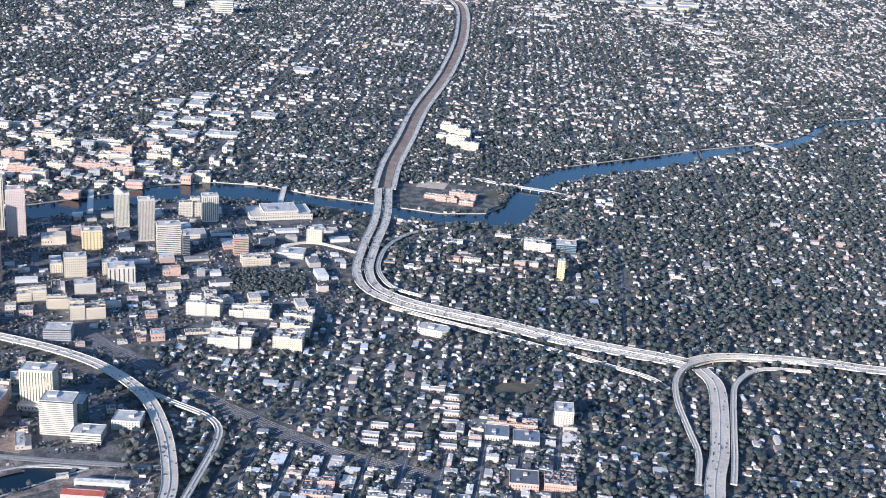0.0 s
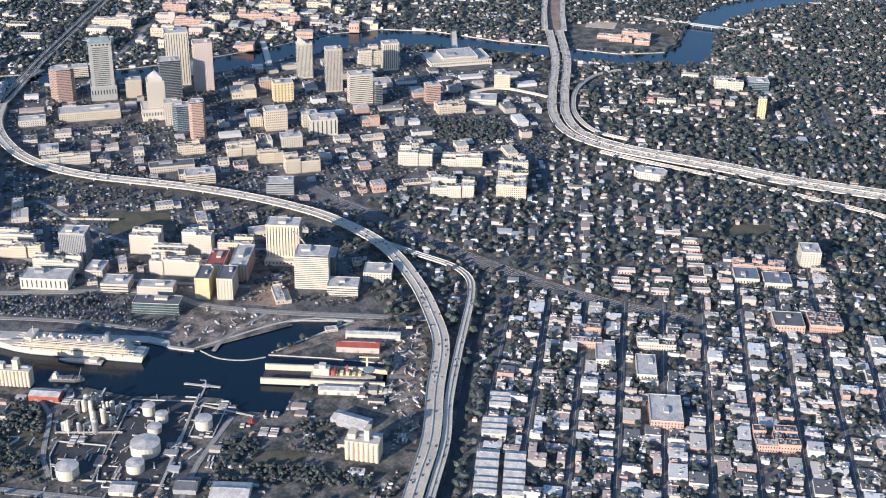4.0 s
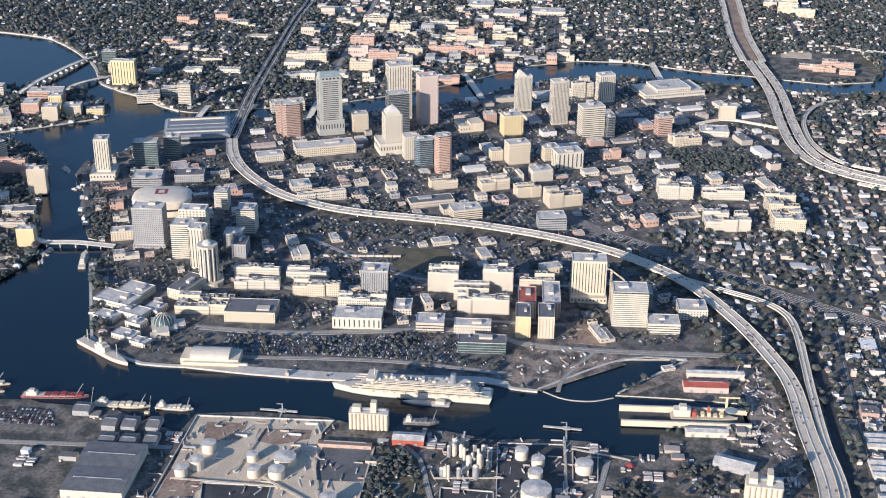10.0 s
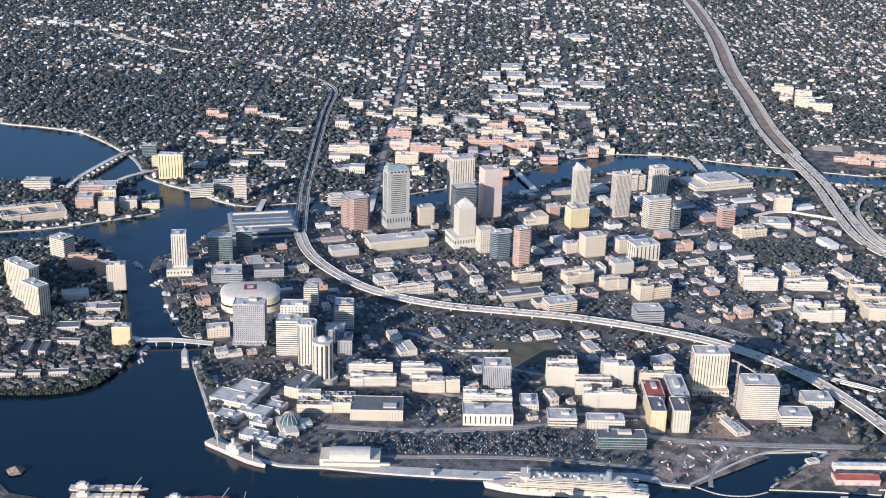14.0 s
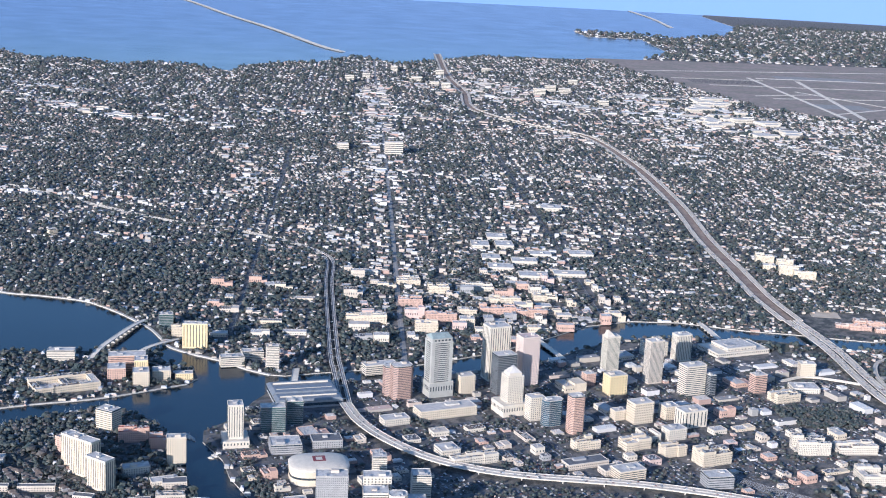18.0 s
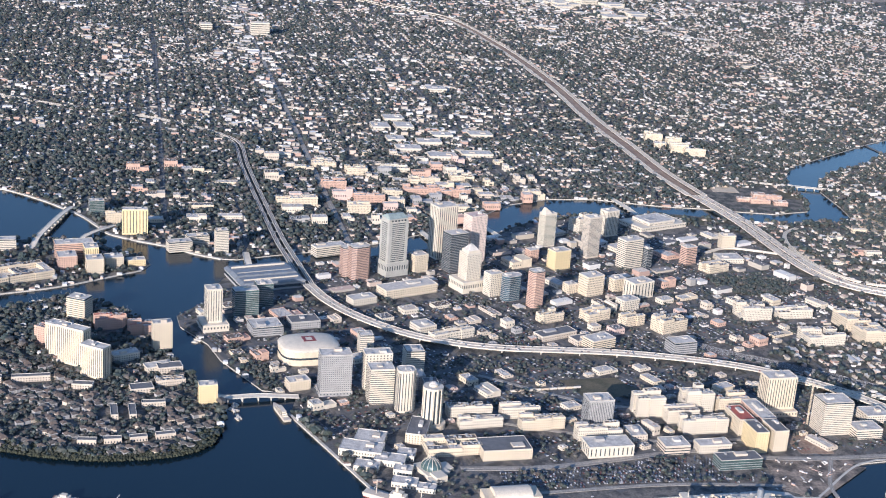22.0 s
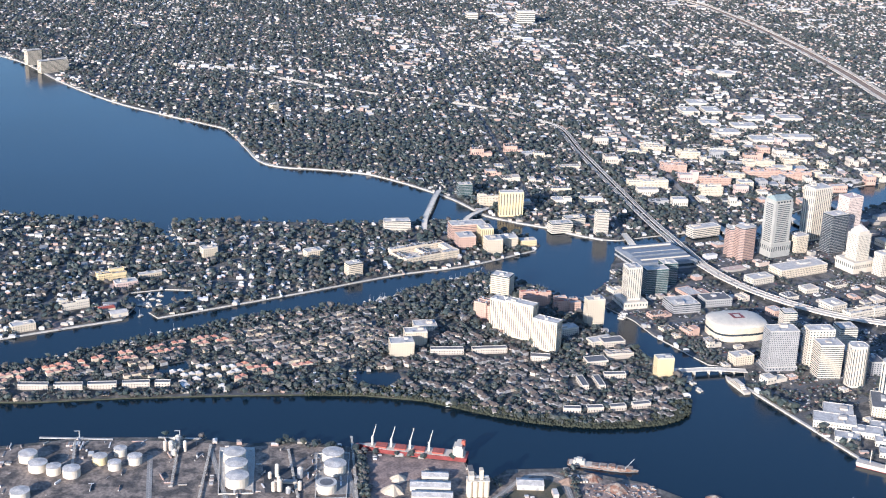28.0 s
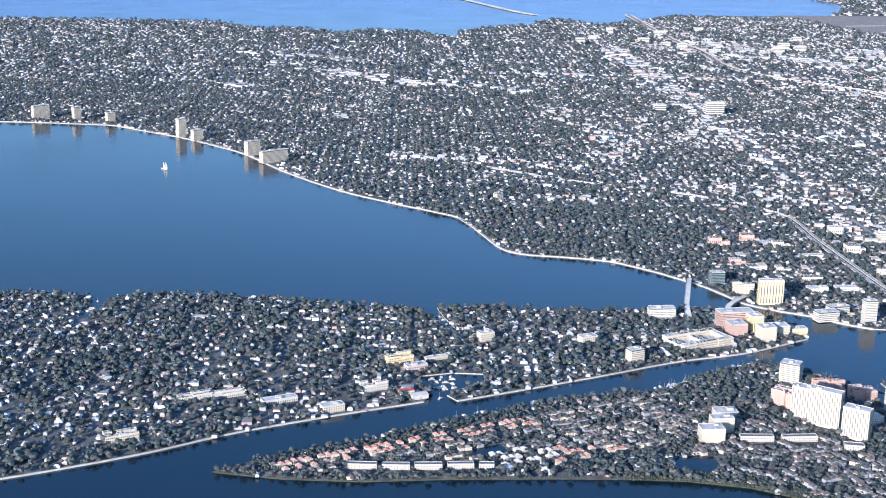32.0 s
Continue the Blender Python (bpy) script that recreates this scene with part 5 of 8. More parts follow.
for e, n, r, h, m in [(1290, -895, 14, 8, M_SAND), (1325, -905, 18, 11, M_SAND), (1365, -900, 15, 9, M_MEDIAN), (1270, -850, 12, 7, M_SCRAP), (1400, -880, 20, 12, M_SAND), (1300, -600, 16, 9, M_SCRAP), (1335, -570, 20, 11, M_SCRAP), (1310, -640, 14, 8, M_MEDIAN), (1560, 700, 9, 5, M_SCRAP), (1530, 690, 8, 5, M_RUST), (1545, 745, 8, 4, M_SCRAP), (1370, -430, 14, 7, M_SCRAP)]:
    rq = random.Random(int(e))
    ring = [(r * rq.uniform(0.8, 1.15) * math.cos(a), r * rq.uniform(0.8, 1.15) * math.sin(a)) for a in np.linspace(0, 2 * math.pi, 14, endpoint=False)]
    heap = thing("bulk_heap", e, n, 0, 0, "loose heap of bulk material in the port", "heap", "bulk heaps")
    part("lower_slope", data("lower_slope", *prism(ring, 0, h * 0.6, 0.5), m), heap)
    part("crest", data("crest", *prism([(x * 0.5, y * 0.5) for x, y in ring], h * 0.6, h, 0.15), m), heap)
scrap_rng = random.Random(8)
bits_s = [(scrap_rng.uniform(1322, 1394), scrap_rng.uniform(-620, -512)) for _ in range(170)]
SCRAP_BITS = np.array(bits_s)
silos(1470, 324, 90, 10, 2.8, 26, 3, "cream concrete grain silos with a tall headhouse", M_CREAM)
silos(1595, 858, 84, 7, 3.4, 30, 4, "cream concrete cement silos beside the expressway", M_CREAM)
silos(1342, -782, 90, 4, 4.2, 26, 2, "cream concrete silos on the bulk yard", M_CREAM)


def shed(e, n, w, d, h, rz, label, wall=M_WHITE, roof=M_ROOF, rise=None, group="port sheds", name="warehouse", bays=1):
    """A gabled shed: walls, ribbed roof sheets and roller doors."""
    top = thing(name, e, n, 0, rz, label, "warehouse", group)
    part("wall", data("wall", *box(-w / 2, w / 2, -d / 2, d / 2, 0, h), wall), top)
    rise = rise or d / bays * 0.12
    for b in range(bays):
        y0 = -d / 2 + b * d / bays
        y1 = y0 + d / bays
        ym = (y0 + y1) / 2
        v = [(-w / 2 - .5, y0, h), (w / 2 + .5, y0, h), (w / 2 + .5, ym, h + rise), (-w / 2 - .5, ym, h + rise), (-w / 2 - .5, y1, h), (w / 2 + .5, y1, h)]
        part("roof", data("roof", v, [(0, 1, 2, 3), (3, 2, 5, 4), (0, 3, 4), (1, 5, 2), (0, 4, 5, 1)], roof), top)
        part("ridge_vent", data("ridge_vent", *box(-w * 0.4, w * 0.4, ym - 0.6, ym + 0.6, h + rise - 0.2, h + rise + 0.7), M_METAL), top)
    door = data("roller_door", *box(-2.2, 2.2, -0.2, 0.15, 0, 4.5), M_METAL)
    for i in range(max(1, int(w / 18))):
        part("roller_door", door, top, at=(-w / 2 + (i + 0.5) * w / max(1, int(w / 18)), -d / 2, 0))
    EXCLUDE.append((e, n, math.hypot(w, d) / 2 * 0.85 + 3))
    return top


shed(1622, -9, 82, 116, 13, 90, "large grey-roofed white port warehouse", M_WHITE, M_ROOFD, rise=1.6, bays=2)
for e, n, w, d in [(1502, -40, 20, 30), (1502, -12, 20, 30), (1548, -30, 22, 34), (1548, 0, 22, 34), (1470, -92, 24, 26), (1540, 30, 18, 30), (1500, 22, 18, 30)]:
    shed(e, n, w, d, 8, 90, "grey dark-roofed shed in the port", M_GREY, M_ROOFD)
shed(1502, 384, 44, 22, 9, 90, "red and white port shed beside the silos", M_RED, M_ROOF)
shed(1522, 298, 74, 12, 6, 90, "long low shed with a red-brown roof", M_BRICK, M_BROWNROOF)
shed(1312, 810, 66, 26, 9, 92, "red-roofed quay shed with pink walls", M_PINK, M_RED)
shed(1277, 828, 86, 14, 10, 92, "long white shed beside the basin", M_WHITE, M_ROOF)
shed(1440, 800, 60, 16, 8, 92, "white grey-roofed shed beside the quay", M_WHITE, M_ROOF)
shed(1520, 830, 54, 26, 9, 70, "grey curved-roof shed beside the silos", M_GREY, M_ROOF)
shed(1704, 285, 34, 50, 10, 92, "white warehouse with a yellow front", M_CREAM, M_ROOF)
shed(1715, 345, 40, 34, 8, 92, "grey low office with a flat roof", M_GREY, M_ROOFD)
shed(1705, 560, 32, 24, 6, 92, "small white metal shed beside tanks", M_WHITE, M_ROOF)
shed(1700, 700, 50, 40, 7, 92, "large white-roofed port workshop building", M_WHITE, M_ROOF)
shed(1690, 640, 30, 30, 7, 92, "grey workshop with a dark roof", M_GREY, M_ROOFD)
for e, n, w, d in [(1320, -850, 60, 22), (1350, -850, 60, 20), (1290, -840, 40, 18), (1320, -700, 40, 24), (1400, -1120, 40, 26), (1400, -1060, 40, 26), (1380, -1330, 50, 24)]:
    shed(e, n, w, d, 8, 84, "white pale-roofed shed on the bulk yard", M_WHITE, M_ROOF)
shed(584, -1418, 30, 22, 7, 115, "red-roofed boathouse on the island shore", M_CREAM, M_RED, group="island shore sheds")
shed(610, -1392, 34, 22, 8, 115, "white yacht club hall on the island shore", M_WHITE, M_SHOP, group="island shore sheds")
for e, n, w, d in [(1600, 1025, 30, 60), (1600, 1062, 28, 60), (1650, 1025, 30, 40), (1650, 1062, 28, 40), (1510, 1030, 34, 44), (1440, 1035, 30, 40)]:
    shed(e, n, w, d, 7, 90, "long pale-roofed warehouse beside the canal", M_WHITE, M_ROOF, bays=3, group="canal warehouses")
for pts, wd in [([(1720, -200), (1715, 100), (1722, 400), (1735, 700), (1700, 900)], 12), ([(1690, 458), (1651, 434), (1600, 419), (1544, 404), (1500, 368)], 7), ([(1735, 640), (1640, 640), (1520, 660)], 8), ([(1440, -1500), (1430, -1250), (1440, -950), (1420, -600), (1500, -300)], 12), ([(1430, -1250), (1200, -1270)], 8), ([(1440, -950), (1220, -975)], 8), ([(1430, -1130), (1180, -1180)], 7), ([(1386, -784), (1324, -732), (1285, -693), (1294, -647), (1388, -646)], 8), ([(1560, -200), (1550, 60)], 9), ([(1200, 0), (1205, 160), (1165, 430), (1200, 527), (1212, 650), (1205, 930)], 14), ([(1212, 650), (1300, 600), (1345, 590)], 7), ([(1000, 20), (1120, 330), (1130, 600)], 9), ([(1290, 100), (1280, 330), (1300, 520)], 9), ([(830, 120), (980, 330), (990, 560), (960, 700)], 9)]:
    street("road_port", pts, wd, "grey worn yard and quay road", M_WORNROAD, 0.65)
# process plants
rp = random.Random(5)
for cx, cy, ex, ey, count in ((1545, 470, 42, 34, 24), (1290, -1065, 40, 24, 8), (1180, -1230, 24, 20, 8)):
    for _ in range(count):
        x, y, r, h = cx + rp.uniform(-ex, ex), cy + rp.uniform(-ey, ey), rp.uniform(2, 4.6), rp.uniform(8, 22)
        t = thing("process_vessel", x, y, 0, 0, "pale steel process vessel on a skirt", "tank", "process vessels")
        part("vessel", data("vessel", *prism(circle(r, 12), 1.5, h), rp.choice((M_WHITE, M_METAL, M_BEIGE))), t)
        part("cap", data("cap", *prism(circle(r, 12), h, h + r * 0.5, 0.3), M_WHITE), t)
        part("skirt", data("skirt", *prism(circle(r * 0.8, 12), 0, 1.5), M_QUAY), t)


def pipe_rack(a, b, label="pale pipe rack on short trestles"):
    line = smooth_line([a, b], 12)
    top = thing("pipe_rack", 0, 0, 0, 0, label, "pipes", "pipe racks")
    for o in (-1.4, -0.4, 0.6, 1.6):
        part("pipe", data("pipe", *ribbon(line, o, o + 0.6, 2.4, 3.0), M_WHITE), top)
    post = data("trestle", *box(-0.3, 0.3, -2, 2, 0, 2.4), M_METAL)
    for p in line[::2]:
        part("trestle", post, top, at=(p[0], p[1], 0, math.degrees(math.atan2(b[1] - a[1], b[0] - a[0]))))


for a, b in [((1480, 600), (1700, 606)), ((1500, 610), (1520, 690)), ((1590, 430), (1580, 520)), ((1625, 80), (1630, 230)), ((1560, 260), (1690, 290)), ((1470, 180), (1600, 160)), ((1610, 200), (1680, 300)), ((1140, -1230), (1300, -1230)), ((1190, -1060), (1400, -1040)), ((1170, -1180), (1400, -1190)), ((1150, -1390), (1250, -1380)), ((1150, -960), (1400, -960)), ((1700, 60), (1730, 300))]:
    pipe_rack(a, b)


def jetty(e0, n0, e1, n1, arm, label):
    line = smooth_line([(e0, n0), (e1, n1)], 10)
    top = thing("jetty", 0, 0, 0, 0, label, "jetty", "jetties")
    part("deck", data("deck", *ribbon(line, -2, 2, -0.4, 0.8), M_QUAY), top)
    pile = data("pile", *prism(circle(0.5, 8), -5, -0.4), M_BARK)
    for p in line:
        part("pile", pile, top, at=(p[0], p[1], 0))
    m = line[len(line) // 2]
    part("walkway", data("walkway", *box(0, 34, -1.2, 1.2, -0.3, 0.7), M_QUAY), top, at=(m[0], m[1], 0))
    part("loading_platform", data("loading_platform", *box(-4, 4, -5, 5, -0.4, 1.2), M_QUAY), top, at=(m[0], m[1], 0))
    part("loading_arm", data("loading_arm", *join(box(-0.8, 0.8, -0.8, 0.8, 1, arm), box(-0.5, 0.5, -8, 0, arm - 1, arm)), M_METAL), top, at=(m[0], m[1], 0))


jetty(1133, -1447, 1143, -1333, 14, "pale concrete oil jetty with loading arms")
jetty(1139, -1264, 1146, -1196, 14, "pale concrete oil jetty with loading arms")
jetty(1442, 570, 1446, 625, 10, "pale concrete jetty with a loading arm")
jetty(1438, 160, 1440, 215, 12, "pale concrete jetty with a loading arm")


# ---- ships ----
def hull_ring(length, beam, k=9):
    """Outline of a hull: pointed bow at +x, square stern."""
    pts = []
    for s in (1, -1):
        side = []
        for i in range(k):
            t = i / (k - 1)
            x = -length / 2 + t * length
            wdt = beam / 2 * (1 if t < 0.68 else max(0.03, 1 - ((t - 0.68) / 0.32) ** 2))
            side.append((x, s * wdt))
        pts += side if s == -1 else side[::-1]
    return pts


def ship(name, e, n, rz, length, beam, label, hull=M_WHITE, boot=M_RUST, free_board=7.0, category="ship"):
    top = thing(name, e, n, -2, rz, label, category)
    ring = hull_ring(length, beam)
    part("boot_topping", data("boot_topping", *prism([(x * 0.97, y * 0.96) for x, y in ring], -1.5, 1.2, 1.01), boot), top)
    part("hull", data("hull", *prism([(x * 0.98, y * 0.97) for x, y in ring], 1.2, free_board, 1.03), hull), top)
    part("deck", data("deck", *prism([(x * 0.96, y * 0.9) for x, y in ring], free_board, free_board + 0.3), M_BEIGE), top)
    return top


cr = ship("cruise_ship", 1371, 374, 268, 238, 30, "large white cruise ship moored at the quay", M_WHITE, M_ROOFD, 11)
for i in range(5):
    x0, x1 = -100 + 3 * i, 78 - 6 * i
    part("superstructure_deck", data("superstructure_deck", *box(x0, x1, -13.5 + 0.6 * i, 13.5 - 0.6 * i, 11.3 + 2.9 * i, 14.2 + 2.9 * i, 3), M_WHITE), cr)
    part("cabin_window_band", data("cabin_window_band", *join(box(x0 + 4, x1 - 4, -13.7 + 0.6 * i, -13.3 + 0.6 * i, 12.2 + 2.9 * i, 13.4 + 2.9 * i), box(x0 + 4, x1 - 4, 13.3 - 0.6 * i, 13.7 - 0.6 * i, 12.2 + 2.9 * i, 13.4 + 2.9 * i)), M_GLASS), cr)
part("bridge_house", data("bridge_house", *box(52, 66, -14, 14, 25.8, 30, 2), M_WHITE), cr)
part("funnel", data("funnel", *prism(circle(6, 14, -62, 0), 25.8, 40, 0.7), M_ROOFB), cr)
part("pool_deck", data("pool_deck", *box(-30, 22, -8, 8, 25.9, 26.4), M_BEIGE), cr)
part("pool", data("pool", *box(-10, 6, -4, 4, 26.4, 26.7), M_GLASSB), cr)
for i in range(10):
    for s in (-1, 1):
        part("lifeboat", data("lifeboat", *prism([(x, y) for x, y in hull_ring(9, 3.4, 6)], 0, 2.4, 0.8), M_YELLOW if i % 3 == 0 else M_WHITE), cr, at=(-84 + i * 16, s * 14.8, 9.2))
part("mast", data("mast", *prism(circle(0.9, 8, 56, 0), 30, 42, 0.3), M_WHITE), cr)
rq = random.Random(17)
for i in range(34):
    x, y = rq.uniform(-88, 48), rq.uniform(-9, 9)
    part("deck_fitting", data("deck_fitting", *box(-rq.uniform(0.8, 3.2), rq.uniform(0.8, 3.2), -1.2, 1.2, 25.8, 26.6 + rq.uniform(0.5, 3.4), 0.3), (M_WHITE, M_BEIGE, M_CREAM, M_METAL, M_ROOFB)[i % 5]), cr, at=(x, y, 0))
for i in range(3):
    part("promenade_rail", data("promenade_rail", *join(box(-106, 92 - 5 * i, -14.6, -14.2, 11.5 + 4 * i, 12.6 + 4 * i), box(-106, 92 - 5 * i, 14.2, 14.6, 11.5 + 4 * i, 12.6 + 4 * i)), M_CREAM), cr)
part("radar_dome", data("radar_dome", *prism(circle(2.4, 12, 30, 0), 26, 30, 0.5), M_WHITE), cr)
part("stern_deck", data("stern_deck", *box(-118, -101, -12, 12, 11.3, 14, 2), M_TEAL), cr)
barge = ship("supply_barge", 1396, 398, 268, 70, 12, "grey supply barge alongside the cruise ship", M_GREY, M_ROOFD, 3, "barge")
part("deck_house", data("deck_house", *box(-28, -14, -4, 4, 3, 8, 1), M_WHITE), barge)
blk = ship("bulk_carrier", 1206, -868, 255, 176, 26, "red bulk carrier with white cargo cranes at the yard", M_RUST, M_RUST, 9)
part("accommodation", data("accommodation", *join(box(-82, -66, -11, 11, 9, 24, 1), box(-80, -70, -13, 13, 24, 28)), M_WHITE), blk)
part("funnel", data("funnel", *box(-84, -78, -3, 3, 24, 33, 1), M_RED), blk)
for i in range(4):
    x = -42 + i * 30
    part("hatch_cover", data("hatch_cover", *box(x - 9, x + 9, -8, 8, 9.2, 11.4, 1), M_RED), blk)
    cr_ = part("cargo_crane", data("cargo_crane", *box(-1.6, 1.6, -1.6, 1.6, 9, 24), M_WHITE), blk, at=(x + 15, 0, 0))
    part("jib", data("jib", [(-0.8, -0.8, 22), (0.8, -0.8, 22), (0.8, 0.8, 22), (-0.8, 0.8, 22), (-4, -12, 40), (-3.2, -12, 40), (-3.2, -11.2, 40), (-4, -11.2, 40)], [(0, 1, 5, 4), (1, 2, 6, 5), (2, 3, 7, 6), (3, 0, 4, 7), (4, 5, 6, 7)], M_WHITE), cr_)
for e, n, rz, ln, bm, lab, hm in [(1447, -42, 90, 84, 15, "cream barge moored at the port quay", M_CREAM), (1431, -148, 94, 100, 15, "rust-red dredger barge moored at the quay", M_RUST), (1447, 36, 88, 56, 13, "white work vessel moored at the quay", M_WHITE), (1448, 396, 92, 52, 14, "dark workboat with pale deck gear", M_ROOFD), (1432, 852, 92, 60, 14, "white barge under repair", M_WHITE), (1262, -575, 72, 110, 18, "rusty flat barge loaded with scrap", M_SCRAP), (1409, -282, 92, 112, 14, "long cream covered barge at the port", M_CREAM), (1431, -278, 92, 104, 14, "long cream covered barge at the port", M_CREAM)]:
    b = ship("barge", e, n, rz, ln, bm, lab, hm, M_ROOFD, 3.4, "barge")
    part("deck_house", data("deck_house", *join(box(-ln * 0.42, -ln * 0.26, -bm * 0.3, bm * 0.3, 3.4, 9, 1), box(-ln * 0.38, -ln * 0.3, -bm * 0.22, bm * 0.22, 9, 12)), M_WHITE), b)
    part("deck_cargo", data("deck_cargo", *join(*[box(ln * (-0.16 + 0.12 * i), ln * (-0.07 + 0.12 * i), -bm * 0.32, bm * 0.32, 3.5, 3.5 + 1.2 + (i * 37 % 5) * 0.5, 0.5) for i in range(5)]), hm), b)
    part("boom", data("boom", [(ln * 0.3, -0.4, 3.5), (ln * 0.3 + 1, -0.4, 3.5), (ln * 0.3 + 1, 0.4, 3.5), (ln * 0.3, 0.4, 3.5), (ln * 0.42, -0.3, 22), (ln * 0.43, -0.3, 22), (ln * 0.43, 0.3, 22), (ln * 0.42, 0.3, 22)], [(0, 1, 5, 4), (1, 2, 6, 5), (2, 3, 7, 6), (3, 0, 4, 7), (4, 5, 6, 7)], M_METAL), b)
for e, n, lean in [(1466, -86, 1.5), (1470, 2, 12), (1300, 846, 5)]:
    qc = thing("quay_crane", e, n, 0, 0, "pale lattice-boomed crawler crane on the quay", "crane", "quay cranes")
    part("crawler", data("crawler", *join(box(-3.4, -1.8, -4, 4, 0, 1.6, 0.3), box(1.8, 3.4, -4, 4, 0, 1.6, 0.3)), M_ROOFD), qc)
    part("cab", data("cab", *box(-2.6, 2.6, -4, 3, 1.6, 5, 0.5), M_YELLOW), qc)
    part("boom", data("boom", *join(*[([(-0.9 + lean * k / 9, 2.5 + k, 4 + 4 * k), (-0.5 + lean * k / 9, 2.5 + k, 4 + 4 * k), (-0.5 + lean * k / 9, 3 + k, 4 + 4 * k), (-0.9 + lean * k / 9, 3 + k, 4 + 4 * k), (0.5 + lean * (k + 1) / 9, 3.5 + k, 8 + 4 * k), (0.9 + lean * (k + 1) / 9, 3.5 + k, 8 + 4 * k), (0.9 + lean * (k + 1) / 9, 4 + k, 8 + 4 * k), (0.5 + lean * (k + 1) / 9, 4 + k, 8 + 4 * k)], [(0, 1, 5, 4), (1, 2, 6, 5), (2, 3, 7, 6), (3, 0, 4, 7)]) for k in range(9)], prism([(-0.9, 2.5), (-0.5, 2.5), (-0.5, 3), (-0.9, 3)], 4, 9)), M_CREAM), qc)
dock = thing("floating_dock", 1404, 772, -2, 92, "long pale floating dry dock with a vessel inside", "dry dock")
part("dock_floor", data("dock_floor", *box(-92, 92, -20, 20, -1, 2), M_DARK), dock)
for y in (-20, 20):
    part("dock_wall", data("dock_wall", *box(-92, 92, y - 2.2, y + 2.2, 2, 11), M_CREAM), dock)
    part("wall_walkway", data("wall_walkway", *box(-90, 90, y - 1.2, y + 1.2, 11, 11.5), M_GREY), dock)
part("dock_crane", data("dock_crane", *join(box(60, 63, 18, 21, 11, 30), box(50, 80, 18.8, 20.2, 29, 30.5)), M_YELLOW), dock)
doc = ship("repair_vessel", 1400, 800, 92, 96, 18, "orange and white vessel under repair in the dry dock", M_CREAM, M_RUST, 7)
part("deck_house", data("deck_house", *join(box(-44, -20, -7, 7, 9, 20, 1), box(-36, -26, -5, 5, 20, 25)), M_WHITE), doc)
part("red_hold", data("red_hold", *join(box(-18, -12, -7, 7, 9, 17, 0.6), box(4, 7, -2, 2, 9, 24)), M_RED), doc)
part("helideck", data("helideck", *prism(circle(9, 14, 38, 0), 18, 19), M_TEAL), doc)
part("deck_gear", data("deck_gear", *join(*[box(-14 + 9 * i, -9 + 9 * i, -5, 5, 9, 11 + i % 3 * 2, 0.6) for i in range(5)]), M_YELLOW), doc)
yt = ship("excursion_yacht", 968, -266, 193, 76, 13, "white excursion yacht moored below the bridge", M_WHITE, M_WHITE, 4)
for i in range(3):
    part("cabin_deck", data("cabin_deck", *box(-26 + 3 * i, 18 - 5 * i, -5 + 0.5 * i, 5 - 0.5 * i, 4 + 2.6 * i, 6.4 + 2.6 * i, 1), M_WHITE), yt)
    part("window_band", data("window_band", *box(-24 + 3 * i, 16 - 5 * i, -5.1 + 0.5 * i, 5.1 - 0.5 * i, 4.8 + 2.6 * i, 5.8 + 2.6 * i), M_GLASS), yt)
vic = ship("museum_ship", 1300, -118, 55, 120, 16, "white old steamship moored in the cove", M_WHITE, M_RUST, 7)
part("deck_house", data("deck_house", *join(box(-16, 10, -6, 6, 7, 16, 1), box(-10, 4, -5, 5, 16, 20)), M_WHITE), vic)
part("funnel", data("funnel", *prism(circle(2.6, 10, -6, 0), 20, 28), M_BEIGE), vic)
for x in (-40, 34):
    part("mast", data("mast", *join(prism(circle(0.8, 8, x, 0), 7, 30), box(x - 0.4, x + 0.4, -8, 8, 20, 20.8)), M_BEIGE), vic)
sail = ship("sailing_ship", -1660, -2308, 40, 36, 9, "pale two-masted sailing ship out on the bay", M_WHITE, M_ROOFD, 3.4)
for x, h in ((-7, 26), (8, 30)):
    part("mast", data("mast", *prism(circle(0.4, 8, x, 0), 3, h, 0.5), M_BEIGE), sail)
    part("sail", data("sail", [(x, 0.2, 5), (x + 11, 1.5, 6), (x + 1, 0.2, h - 1), (x, -0.2, 5), (x + 11, 1.1, 6), (x + 1, -0.2, h - 1)], [(0, 1, 2), (5, 4, 3), (0, 3, 4, 1), (1, 4, 5, 2), (2, 5, 3, 0)], M_WHITE), sail)
# marina boats
rb = random.Random(11)
boat_hull = data("hull", *prism(hull_ring(13, 4, 6), -0.5, 1.6, 1.05), M_WHITE)
boat_cabin = data("cabin", *box(-4, 2, -1.4, 1.4, 1.6, 3.4, 0.5), M_ROOF)
boat_mast = data("mast", *prism(circle(0.16, 6, 1.5, 0), 1.6, 15), M_METAL)
MARINAS = [((500, -1345), (600, -1340), 18, 24), ((380, -640), (560, -900), 52, 8), ((620, -1075), (815, -1465), 14, 4), ((450, -545), (520, -505), 12, 10), ((505, -470), (560, -445), 8, 10), ((600, -380), (650, -400), 8, 8), ((620, -1110), (730, -1335), 10, 6), ((930, -345), (990, -335), 10, 6), ((560, -395), (620, -350), 8, 8), ((-20, -2170), (90, -2170), 6, 5), ((60, -1345), (200, -1310), 8, 4)]
